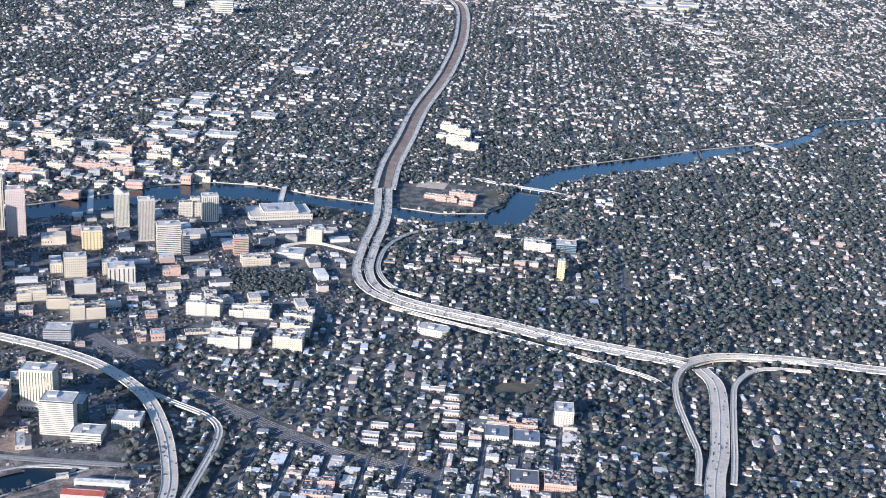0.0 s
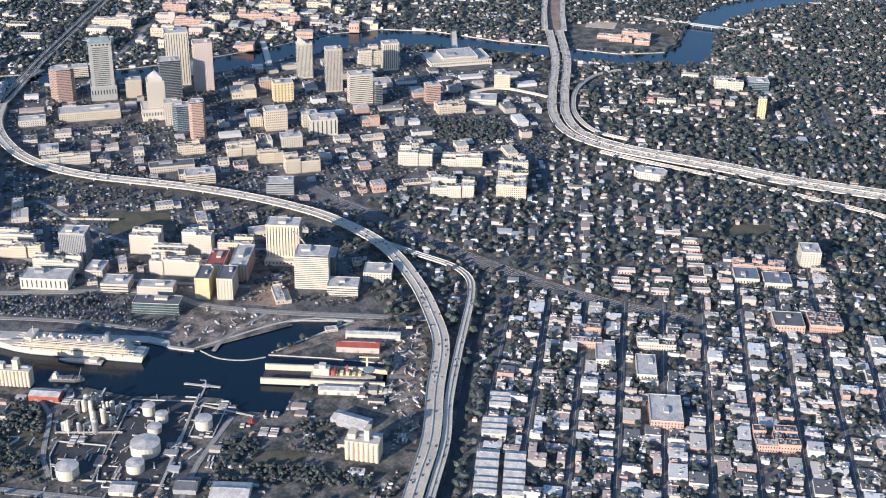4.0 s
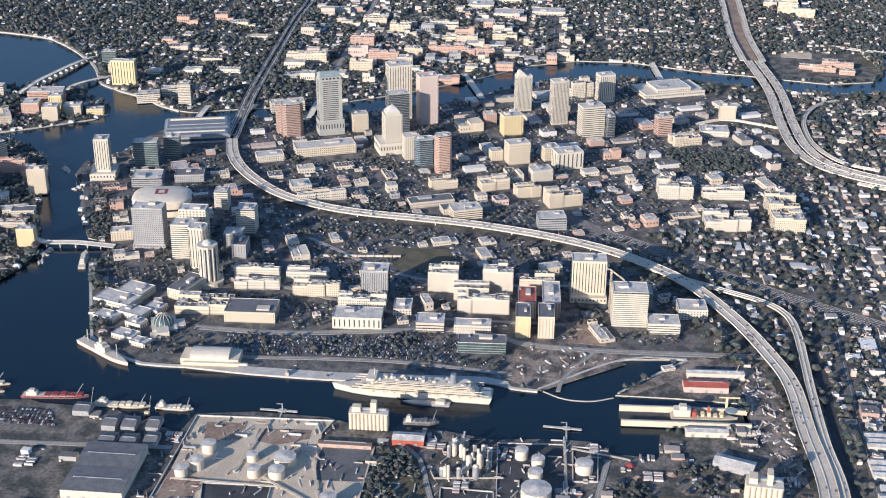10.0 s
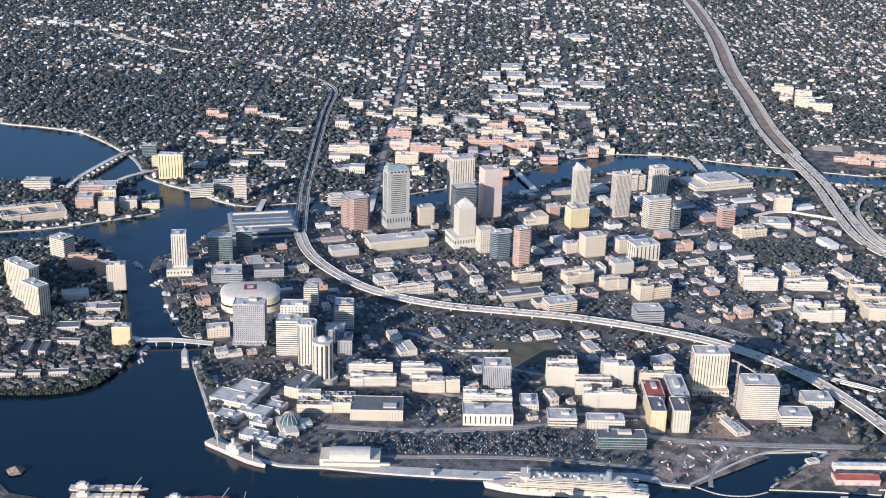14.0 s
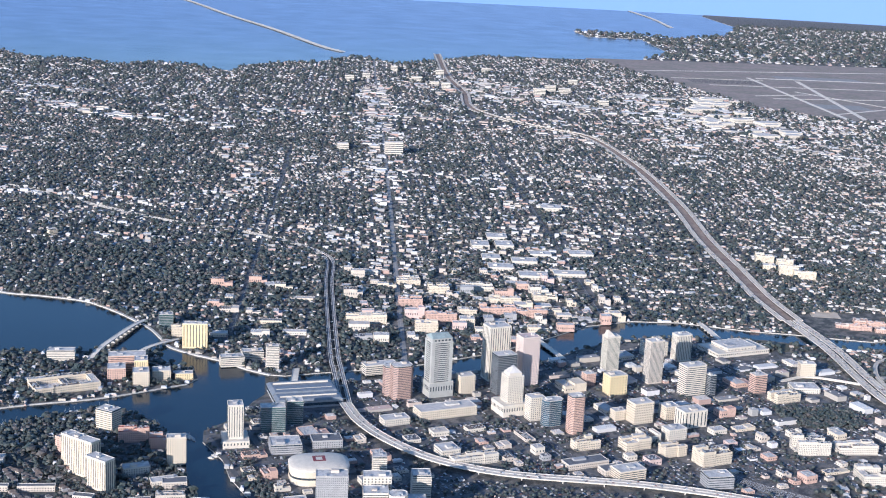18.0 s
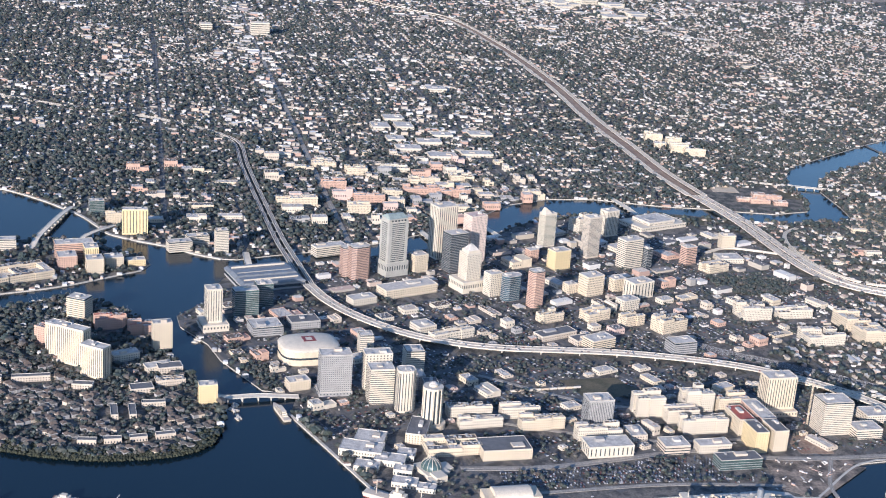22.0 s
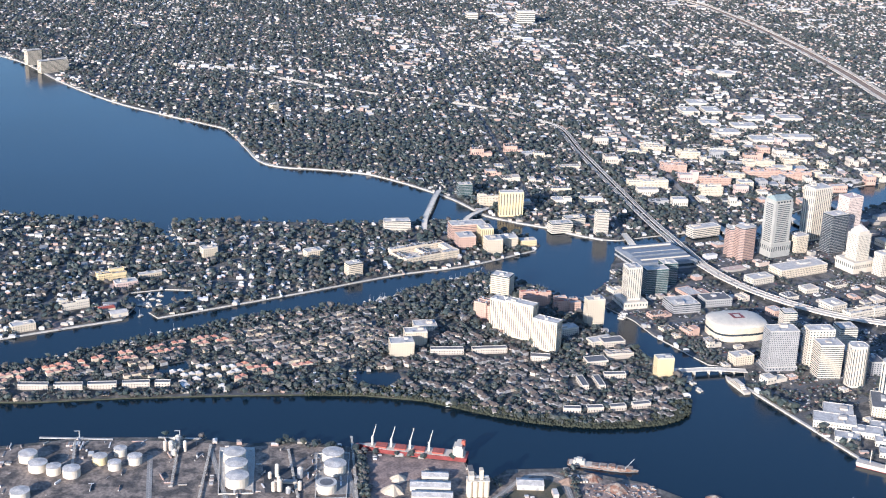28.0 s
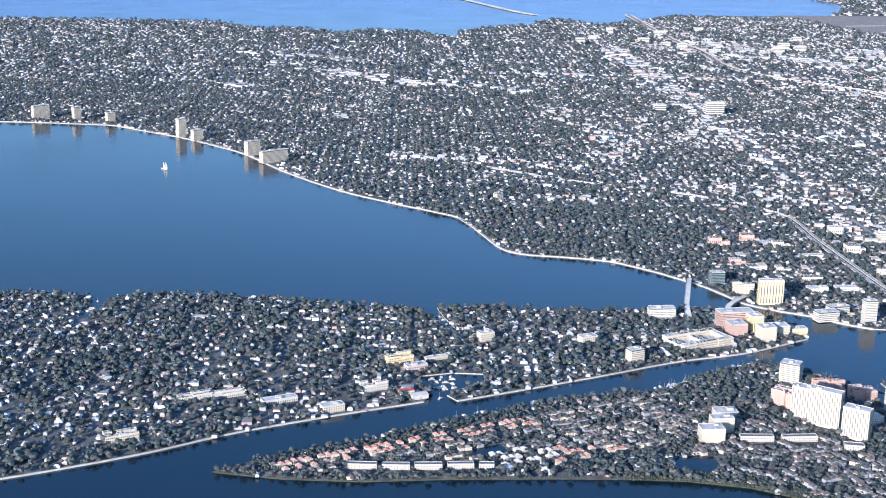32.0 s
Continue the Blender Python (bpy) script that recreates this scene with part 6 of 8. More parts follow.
for a, b, k, spread in MARINAS:
    for i in range(k):
        t = rb.random()
        e, n = a[0] + (b[0] - a[0]) * t + rb.uniform(-spread, spread), a[1] + (b[1] - a[1]) * t + rb.uniform(-spread, spread)
        if a[0] in (380, 620):
            e, n = e - 12, n - 6
        t = thing("motor_yacht", e, n, -2, rb.uniform(0, 360), "small white moored yacht", "boat", "moored yachts")
        part("hull", boat_hull, t)
        part("cabin", boat_cabin, t)
        if rb.random() < 0.3:
            part("mast", boat_mast, t)
boom = smooth_line([(1343, 568), (1362, 600), (1364, 640), (1351, 672)], 8)
tagged(part("floating_boom", data("floating_boom", *ribbon(boom, -1, 1, -2.2, -1.2), M_WHITE)), "pale floating boom across the basin mouth", "boom")


# ---- bridges ----
def bridge(name, points, width, height, label, step=8, mat=M_QUAY):
    line = smooth_line([(x, y, h) for (x, y), h in zip(points, height)], step)
    z = line[:, 2]
    top = thing(name, 0, 0, 0, 0, label, "bridge", kind="structure")
    part("deck", data("deck", *ribbon(line, -width / 2, width / 2, z - 1.2, z), mat), top)
    part("carriageway", data("carriageway", *ribbon(line, -width / 2 + 1.2, width / 2 - 1.2, z, z + 0.1), M_CONCRETE), top)
    for s in (-width / 2, width / 2 - 0.5):
        part("railing", data("railing", *ribbon(line, s, s + 0.5, z - 0.2, z + 1.1), M_QUAY), top)
    nrm = sides(line)
    pier = data("pier", *box(-0.9, 0.9, -width * 0.4, width * 0.4, -12, 0), M_QUAY)
    for i in range(2, len(line) - 1, 3):
        part("pier", pier, top, at=(line[i][0], line[i][1], z[i] - 1.2, math.degrees(math.atan2(nrm[i][1], nrm[i][0])) - 90))
    ROADS.append((line, width / 2 + 2))


bridge("bridge_harbour", [(892, -388), (914, -352), (911, -300), (910, -228)], 14, [2, 6, 6.5, 2], "gently arched concrete bridge to the island")
bridge("bridge_island_west", [(85, -745), (0, -735), (-90, -715), (-200, -690), (-280, -670)], 14, [3, 9, 10, 8, 2], "concrete bridge to the wooded island")
bridge("bridge_island_east", [(30, -640), (-12, -630), (-60, -600), (-120, -560)], 14, [3, 7, 7, 2], "concrete bridge to the wooded island")
bridge("bridge_north", [(-620, 1330), (-568, 1434), (-525, 1560), (-490, 1640)], 16, [2, 5, 5, 2], "pale concrete road bridge over the river")
for i, (a, b) in enumerate([((230, -262), (90, -262)), ((210, -175), (70, -150)), ((150, -5), (30, -5)), ((60, 215), (-90, 190)), ((-40, 390), (-240, 330)), ((-220, 840), (-420, 820))]):
    bridge("bridge_downtown", [a, ((a[0] + b[0]) / 2, (a[1] + b[1]) / 2), b], 16, [2, 4, 2], "low concrete street bridge over the river")
bridge("bridge_bay", [(-9095, -280), (-9715, -510), (-11790, -1080), (-14245, -1830), (-17545, -2760), (-20465, -3725)], 60, [3, 4, 5, 5, 5, 5], "long pale causeway across the far bay", step=60)
bridge("bridge_far", [(-15860, 4365), (-19125, 4685), (-24805, 4920)], 60, [3, 4, 4], "long pale causeway across the far bay", step=60)
bridge("bridge_river_far", [(-1330, 2250), (-1230, 2330)], 18, [4, 4], "low road bridge over the upper river")

def sea_wall(points, wide, label):
    line = smooth_line(points, 25)
    tagged(part("sea_wall", data("sea_wall", *ribbon(line, -wide / 2, wide / 2, -2.5, 0.7), M_QUAY)), label, "sea wall", kind="structure")


sea_wall([p for p in BAYSHORE if p[1] > -5000], 7, "pale concrete sea wall and footpath along the bay")
sea_wall([(1345, 560), (1340, 520), (1327, 485), (1337, 355), (1342, 255), (1337, 120), (1327, 20), (1325, -50), (1295, -105), (1250, -155)], 6, "pale concrete quay edge along the channel")
sea_wall([(1250, -155), (1060, -222), (975, -252)], 5, "pale concrete quay edge below the bridge")
sea_wall([(1225, 790), (1235, 692), (1340, 560)], 4, "pale concrete edge of the basin")
sea_wall([(1340, 680), (1300, 716), (1228, 790)], 4, "pale concrete edge of the basin")
sea_wall([(1005, -2095), (965, -2010), (890, -1870), (795, -1725), (705, -1545), (632, -1382)], 3, "pale sea wall of the wooded island")
sea_wall([(625, -1315), (575, -1210), (485, -1030), (380, -830), (320, -670), (215, -500)], 2.5, "pale sea wall of the wooded island")

# ---- aquarium, terminal, school, rails ----
aq = thing("aquarium", 1204, -50, 0, 20, "aquarium with a ribbed grey-green glass dome and white blocks", "aquarium")
part("hall", data("hall", *join(box(-24, 24, -20, 20, 0, 7), box(18, 40, -14, 6, 0, 10), box(26, 46, -24, -8, 0, 6), box(-10, 14, 18, 34, 0, 6)), M_WHITE), aq)
gv, gf = [], []
for i in range(7):
    a = math.pi / 2 * i / 7
    gv += [(19 * math.cos(a) * math.cos(b), 16 * math.cos(a) * math.sin(b), 7 + 17 * math.sin(a)) for b in np.linspace(0, 2 * math.pi, 24, endpoint=False)]
gv.append((0, 0, 24))
for i in range(6):
    gf += [(i * 24 + j, i * 24 + (j + 1) % 24, i * 24 + 24 + (j + 1) % 24, i * 24 + 24 + j) for j in range(24)]
gf += [(144 + j, 144 + (j + 1) % 24, 168) for j in range(24)]
part("shell_dome", data("shell_dome", gv, gf, M_GLASSG), aq)
for i in range(12):
    b = 2 * math.pi * i / 12
    arc = [(19.2 * math.cos(a) * math.cos(b), 16.2 * math.cos(a) * math.sin(b), 7 + 17.2 * math.sin(a)) for a in np.linspace(0, 1.5, 7)]
    rv, rf = [], []
    for j, (x, y, z) in enumerate(arc):
        px, py = -math.sin(b) * 0.35, math.cos(b) * 0.35
        rv += [(x - px, y - py, z), (x + px, y + py, z), (x + px, y + py, z + 0.5), (x - px, y - py, z + 0.5)]
        if j:
            rf += [(4 * j - 4 + c, 4 * j + c, 4 * j + (c + 1) % 4, 4 * j - 4 + (c + 1) % 4) for c in range(4)]
    part("dome_rib", data("dome_rib", rv, rf, M_WHITE), aq)
EXCLUDE.append((1204, -50, 30))
term = thing("cruise_terminal", 1305, 55, 0, 92, "cream cruise terminal with a pale barrel roof", "terminal")
part("hall", data("hall", *box(-45, 45, -18, 18, 0, 12), M_CREAM), term)
av, af = [], []
for i in range(9):
    a = math.pi * i / 8
    av += [(-30, -18 * math.cos(a), 12 + 8 * math.sin(a)), (30, -18 * math.cos(a), 12 + 8 * math.sin(a))]
af = [(2 * i, 2 * i + 1, 2 * i + 3, 2 * i + 2) for i in range(8)] + [tuple(range(0, 18, 2)), tuple(range(17, 0, -2))]
part("barrel_roof", data("barrel_roof", av, af, M_WHITE), term)
part("gangway", data("gangway", *box(-40, 60, -24, -20, 6, 9), M_WHITE), term)
EXCLUDE.append((1305, 55, 46))
for e, n, w, d, h in [(1130, -150, 70, 40, 12), (1095, -130, 50, 44, 12), (1170, -110, 50, 30, 10), (1185, -150, 40, 26, 8), (1245, -100, 40, 24, 8), (1150, -80, 30, 30, 8), (1265, -70, 30, 20, 7), (1205, -95, 30, 22, 9)]:
    building("entertainment_block", e, n, w, d, h, 70, "low", "white entertainment block with a stepped roof", M_WHITE, group="bayside blocks", floor=5)
for e, n, w, d, h, rz in [(-382, 1275, 60, 26, 12, 80), (-410, 1330, 50, 24, 14, 80), (-445, 1300, 40, 30, 11, 80), (-360, 1330, 40, 22, 11, 80), (-400, 1235, 46, 20, 9, 80)]:
    building("school_building", e, n, w, d, h, rz, "punch", "red brick high school block on the river bend", M_BRICK, roof=M_BRICK, group="school blocks")
patch("park_lawn", [(777, 1429), (773, 1511), (832, 1503), (836, 1422)], M_GRASS, "dark grass field between the houses", 0.4)
PARKS.append([(777, 1429), (773, 1511), (832, 1503), (836, 1422)])
patch("sports_field", [(-511, 1380), (-430, 1375), (-425, 1440), (-500, 1452)], M_GRASS, "green school sports field", 0.4)
patch("running_track", [(-590, 1190), (-500, 1180), (-490, 1260), (-575, 1275)], M_SAND, "pale school track beside the river", 0.4)
patch("park_lawn", [(-248, 890), (-150, 990), (-180, 1055), (-208, 1060), (-244, 965)], M_GRASS, "brown riverside lawn", 0.4)
patch("triangle_lawn", [(860, 270), (955, 300), (930, 420), (855, 385)], M_GRASS, "brown triangular lot below the expressway", 0.4)
for field in ([(676, -1517), (640, -1508), (645, -1484), (685, -1490)], [(622, -1466), (607, -1440), (640, -1434), (648, -1458)]):
    patch("ball_field", field, M_SCRAPGROUND, "reddish court on the island shore", 0.4)
    PARKS.append(field)
patch("vacant_lot", [(-190, 1470), (-60, 1460), (-60, 1650), (-330, 1640), (-420, 1580)], M_SAND, "pale cleared lot beside the river", 0.3)
patch("vacant_lot", [(-1250, 1900), (-1180, 1960), (-1290, 2100), (-1370, 2030)], M_SAND, "pale cleared lot beside the upper river", 0.3)
patch("demolition_site", [(1120, 600), (1190, 605), (1195, 665), (1125, 670)], M_MEDIAN, "reddish cleared building site with rubble", 0.4)
RAIL = [(640, 560), (740, 660), (792, 732), (868, 828), (955, 932), (1027, 1037), (1090, 1136), (1126, 1217), (1160, 1330)]
rl = smooth_line(RAIL, 20)
rail = thing("railway", 0, 0, 0, 0, "several dark railway tracks on brown ballast", "railway", kind="structure")
part("ballast", data("ballast", *ribbon(rl, -20, 20, 0, 0.4), M_BALLAST), rail)
for o in (-14, -8, -2, 4, 10, 15):
    part("track_bed", data("track_bed", *ribbon(rl, o - 1.3, o + 1.3, 0.4, 0.6), M_DARK), rail)
    for g in (-0.75, 0.75):
        part("rail", data("rail", *ribbon(rl, o + g - 0.12, o + g + 0.12, 0.6, 0.8), M_METAL), rail)
ROADS.append((rl, 18))
train = thing("freight_train", 905, 230, 0, 95, "pale freight cars standing on the track", "train")
for i in range(9):
    part("wagon", data("wagon", *box(-7.5, 7.5, -1.5, 1.5, 1.2, 4.6, 0.3), (M_WHITE, M_SAND, M_QUAY)[i % 3]), train, at=((i - 4) * 16, 0, 0))
    part("bogie", data("bogie", *join(box(-6, -3, -1.2, 1.2, 0.2, 1.2), box(3, 6, -1.2, 1.2, 0.2, 1.2)), M_ROOFD), train, at=((i - 4) * 16, 0, 0))
canal = [(1086, 1000), (1215, 986), (1385, 977), (1494, 974), (1593, 974), (1700, 966), (2300, 918), (2300, 934), (1700, 980), (1593, 988), (1494, 989), (1385, 994), (1215, 1002), (1086, 1014)]
# The shadow of the expressway deck is put into this dark asphalt.
patch("shaded_frontage_road", canal, M_DARK, "dark asphalt frontage road with the expressway shade painted in", 0.3, "road")
PARKS.append(canal)
for pond in ([(878, -1330), (862, -1290), (838, -1245), (872, -1232), (892, -1262), (893, -1305)], [(895, -950), (885, -905), (878, -868), (925, -862), (972, -888), (948, -945), (920, -940)]):
    tagged(patch("water_lagoon", pond, M_WATER, "small dark lagoon between the island houses", 0.12, "water"), kind="structure")
    PARKS.append(pond)
# airfield
patch("airfield_grass", AIRFIELD_OUT, M_AIRGRASS, "dry grass airfield", 0.3)
for pts, wd in [([(-8181, 3237), (-5089, 3074)], 50), ([(-8014, 3621), (-5300, 3200)], 55), ([(-6666, 2860), (-6928, 3412)], 45), ([(-6513, 2951), (-6707, 3870)], 55), ([(-5645, 3122), (-6039, 3603)], 40), ([(-8494, 2400), (-9220, 4873)], 60), ([(-8152, 3300), (-8189, 4461)], 90), ([(-7400, 2700), (-7500, 4700)], 45), ([(-7900, 2500), (-7950, 3300)], 35), ([(-7100, 3300), (-5700, 3900)], 40)]:
    street("runway", [pts[0], ((pts[0][0] + pts[1][0]) / 2, (pts[0][1] + pts[1][1]) / 2), pts[1]], wd * 0.65, "pale concrete runway on the airfield", M_CONCRETE, 0.8)
for i, (e, n, a, b) in enumerate([(-8300, 3900, 150, 380), (-6900, 2700, 120, 260), (-7700, 2900, 160, 300), (-6100, 3300, 140, 200), (-8600, 3000, 120, 300), (-6300, 4300, 260, 400)]):
    patch("airfield_apron", [(e - a, n - b), (e + a, n - b), (e + a, n + b), (e - a, n + b)], (M_WORNROAD, M_AIRGRASS, M_PORT)[i % 3], "worn apron or mown field on the airfield", 0.4)
ra = random.Random(3)
for i in range(34):
    e, n = ra.uniform(-6200, -4250), ra.uniform(2000, 2420)
    building("airport_building", e, n, ra.uniform(60, 160), ra.uniform(50, 90), ra.uniform(12, 30), 105, "low", "white airport building with a flat roof", M_WHITE, group="airport buildings", floor=12, plant=False)
for e, n, h in [(-6068, 1132, 50), (-6362, 1252, 45), (-6247, 1338, 40), (-6504, -195, 45), (-6757, -73, 40), (-6191, 485, 50), (-6700, 300, 35), (-6450, 420, 30), (-7200, 500, 45), (-7600, 900, 40), (-5600, 1500, 35), (-6900, 1500, 40), (-3195, 45, 60), (-3300, -200, 30), (-7400, 150, 45)]:
    building("far_office", e, n, ra.uniform(50, 90), 40, h, 95, "band", "white far office block among trees", M_WHITE, group="far offices", floor=9, plant=False)


# ---- many small houses, trees and cars ----
def stuff(name, verts, faces, mats, label, category, index=None):
    """One mesh of very many triangles or quads, from arrays."""
    me = bpy.data.meshes.new(name)
    v = np.ascontiguousarray(np.asarray(verts, np.float32).reshape(-1, 3) * S)
    f = np.ascontiguousarray(np.asarray(faces, np.int32))
    k = f.shape[1]
    me.vertices.add(len(v))
    me.vertices.foreach_set("co", v.ravel())
    me.loops.add(f.size)
    me.loops.foreach_set("vertex_index", f.ravel())
    me.polygons.add(len(f))
    me.polygons.foreach_set("loop_start", np.arange(0, f.size, k, dtype=np.int32))
    for m in mats:
        me.materials.append(m)
    if index is not None:
        me.polygons.foreach_set("material_index", np.asarray(index, np.int32))
    me.polygons.foreach_set("use_smooth", np.zeros(len(f), bool))
    me.update(calc_edges=True)
    return tagged(new(name, me), label, category, kind="stuff")


PHI = (1 + 5 ** 0.5) / 2
ICO_V = np.array([(-1, PHI, 0), (1, PHI, 0), (-1, -PHI, 0), (1, -PHI, 0), (0, -1, PHI), (0, 1, PHI), (0, -1, -PHI), (0, 1, -PHI), (PHI, 0, -1), (PHI, 0, 1), (-PHI, 0, -1), (-PHI, 0, 1)]) / math.hypot(1, PHI)
ICO_F = np.array([(0, 11, 5), (0, 5, 1), (0, 1, 7), (0, 7, 10), (0, 10, 11), (1, 5, 9), (5, 11, 4), (11, 10, 2), (10, 7, 6), (7, 1, 8), (3, 9, 4), (3, 4, 2), (3, 2, 6), (3, 6, 8), (3, 8, 9), (4, 9, 5), (2, 4, 11), (6, 2, 10), (8, 6, 7), (9, 8, 1)])
CROWN_F = np.array([f for f in ICO_F if np.mean(ICO_V[f, 2]) > -0.4])  # no undersides
RNG = np.random.default_rng(7)


def crowns(e, n, r, lumps, base=0.35):
    """Leaf clumps: uneven blobs, some to a crown, flattened and jagged."""
    k = len(e)
    e, n, r = (np.repeat(a, lumps) for a in (e, n, r))
    if lumps > 1:
        e = e + RNG.normal(0, 0.42, k * lumps) * r
        n = n + RNG.normal(0, 0.42, k * lumps) * r
    q = r * RNG.uniform(0.55, 0.95, k * lumps) if lumps > 1 else r
    jag = RNG.uniform(0.62, 1.25, (len(e), 12, 1))
    v = ICO_V[None] * jag * q[:, None, None] * np.array([1, 1, 0.8])
    turn = RNG.uniform(0, 6.28, len(e))
    c, s = np.cos(turn)[:, None], np.sin(turn)[:, None]
    x, y = v[..., 0] * c - v[..., 1] * s, v[..., 0] * s + v[..., 1] * c
    z = v[..., 2] + (r * RNG.uniform(0.75, 1.25, len(e)))[:, None]
    v = np.stack([x + e[:, None], y + n[:, None], np.maximum(z, 0.1)], -1)
    f = (CROWN_F[None] + 12 * np.arange(len(e))[:, None, None]).reshape(-1, 3)
    return v.reshape(-1, 3), f


def houses(e, n, w, d, h, rise, turn):
    """Hipped houses; rise 0 gives a flat roof. Returns verts, quads and material index (0 wall, 1 roof)."""
    k = len(e)
    sx = np.array([-1, 1, 1, -1]) / 2
    sy = np.array([-1, -1, 1, 1]) / 2
    X = np.concatenate([sx * w[:, None], sx * w[:, None], (np.array([-0.5, 0.5]) * np.maximum(w - d, w * 0.15)[:, None])], 1)
    Y = np.concatenate([sy * d[:, None], sy * d[:, None], np.zeros((k, 2))], 1)
    Z = np.concatenate([np.zeros((k, 4)), np.repeat(h[:, None], 4, 1), np.repeat((h + rise)[:, None], 2, 1)], 1)
    c, s = np.cos(turn)[:, None], np.sin(turn)[:, None]
    v = np.stack([X * c - Y * s + e[:, None], X * s + Y * c + n[:, None], Z], -1).reshape(-1, 3)
    q = np.array([(0, 1, 5, 4), (1, 2, 6, 5), (2, 3, 7, 6), (3, 0, 4, 7), (4, 5, 9, 8), (6, 7, 8, 9), (5, 6, 9, 9), (7, 4, 8, 8)])
    t = np.array([(0, 1, 5), (0, 5, 4), (1, 2, 6), (1, 6, 5), (2, 3, 7), (2, 7, 6), (3, 0, 4), (3, 4, 7), (4, 5, 9), (4, 9, 8), (6, 7, 8), (6, 8, 9), (5, 6, 9), (7, 4, 8)])
    f = (t[None] + 10 * np.arange(k)[:, None, None]).reshape(-1, 3)
    idx = np.tile([0] * 8 + [1] * 6, k)
    return v, f, idx


CORE = [(140, -330), (480, -440), (950, -250), (1330, -100), (1340, 560), (1230, 700), (1260, 860), (800, 700), (480, 1090), (-60, 1090), (-250, 720), (-100, 430), (130, 0)]
PORT = [(1380, -9000), (1100, -2500), (1130, -1300), (1300, -500), (1440, -150), (1440, 350), (1470, 640), (1440, 860), (1500, 930), (3600, 930), (3600, -9000)]
AIRFIELD = [(-9600, 2000), (-8600, 2200), (-5900, 2600), (-5300, 3100), (-6000, 5200), (-10000, 5500)]
HI_WEST = [(960, -1740), (540, -890), (640, -900), (880, -900), (1000, -1500)]
HI_EAST = [(880, -900), (640, -900), (620, -760), (860, -540), (880, -400), (1000, -380), (1100, -400), (1120, -560), (1010, -830)]
def free(e, n, gap=0.0):
    """Whether points stand on open land, clear of roads and buildings."""
    order = np.argsort(e)
    es, ns = e[order], n[order]
    ok = inside(MAINLAND, es, ns)
    ok |= inside(DAVIS, es, ns)
    ok |= inside(HARBOUR, es, ns)
    for line, wide in ROADS:
        a, b = np.searchsorted(es, (line[:, 0].min() - wide - gap, line[:, 0].max() + wide + gap))
        q = slice(a, b)
        near = np.flatnonzero((ns[q] > line[:, 1].min() - wide - gap) & (ns[q] < line[:, 1].max() + wide + gap)) + a
        if len(near):
            thin = line[::2] if len(line) > 60 else line
            ok[near] &= off_line(thin, es[near], ns[near]) > wide + gap
    for x, y, r in EXCLUDE:
        a, b = np.searchsorted(es, (x - r - gap, x + r + gap))
        ok[a:b] &= (es[a:b] - x) ** 2 + (ns[a:b] - y) ** 2 > (r + gap) ** 2
    for p in PARKS:
        ok &= ~inside(p, es, ns)
    ok &= ~inside(AIRFIELD_OUT, es, ns)
    out = np.empty(len(e), bool)
    out[order] = ok
    return out


def drift(e, n, size=900.0):
    """A slow, uneven wave over the plan, from 0 to 1."""
    a, b = e / size, n / size
    return 0.5 + 0.2 * (np.sin(2.1 * a + 1.3 * np.sin(1.7 * b)) + np.sin(2.9 * b + 1.1 * np.sin(2.3 * a) + 1) + 0.6 * np.sin(6.1 * a - 4.7 * b))


def lots(e0, e1, n0, n1, lot, block_n, block_e, skip):
    """House places along streets that run east and west, with cross streets; each row starts anew."""
    out_e, out_n = [], []
    for row in np.arange(n0, n1, block_n):
        for off in (0.24, 0.74):
            step = RNG.uniform(0.6, 1.9, int((e1 - e0) / lot)) * lot
            e = e0 + np.cumsum(step)
            out_e.append(e)
            out_n.append(np.full(len(e), row + off * block_n) + RNG.normal(0, block_n * 0.085, len(e)))
    e, n = np.concatenate(out_e), np.concatenate(out_n)
    keep = (np.abs((e % block_e) - block_e / 2) < block_e / 2 - 9) & (RNG.random(len(e)) > skip) & (e < e1)
    return e[keep], n[keep]


def special(e, n):
    return inside(CORE, e, n) | inside(PORT, e, n) | inside(HI_WEST, e, n) | inside(HI_EAST, e, n) | inside(OLD, e, n)


def house_field(e, n, w, d, h, rise, turn, mats, label, name="houses", category="houses"):
    v, f, i = houses(e, n, w, d, h, rise, turn)
    return stuff(name, v, f, mats, label, category, i)


OLD = [(1080, 1030), (2100, 1000), (2100, 1740), (1330, 1740), (1160, 1590), (900, 1580), (850, 1500), (900, 1400), (1140, 1330)]


def roof_units(e, n, w, d, h, turn):
    """Small plant boxes scattered on flat roofs."""
    k = 3
    e, n, w, d, h, turn = (np.repeat(np.broadcast_to(a, np.shape(e)), k) for a in (e, n, w, d, h, turn))
    u, v = RNG.uniform(-0.38, 0.38, len(e)) * w, RNG.uniform(-0.38, 0.38, len(e)) * d
    x, y = e + u * np.cos(turn) - v * np.sin(turn), n + u * np.sin(turn) + v * np.cos(turn)
    vv, f, i = houses(x, y, RNG.uniform(1.2, 4.0, len(e)), RNG.uniform(1.2, 3.0, len(e)), RNG.uniform(0.8, 2.2, len(e)), np.full(len(e), 0.02), turn)
    vv[:, 2] += np.repeat(h - 0.1, 10)
    stuff("roof_plant", vv, f, [M_HWALL, M_HROOF], "small plant boxes and vents on flat roofs", "roof plant", i)


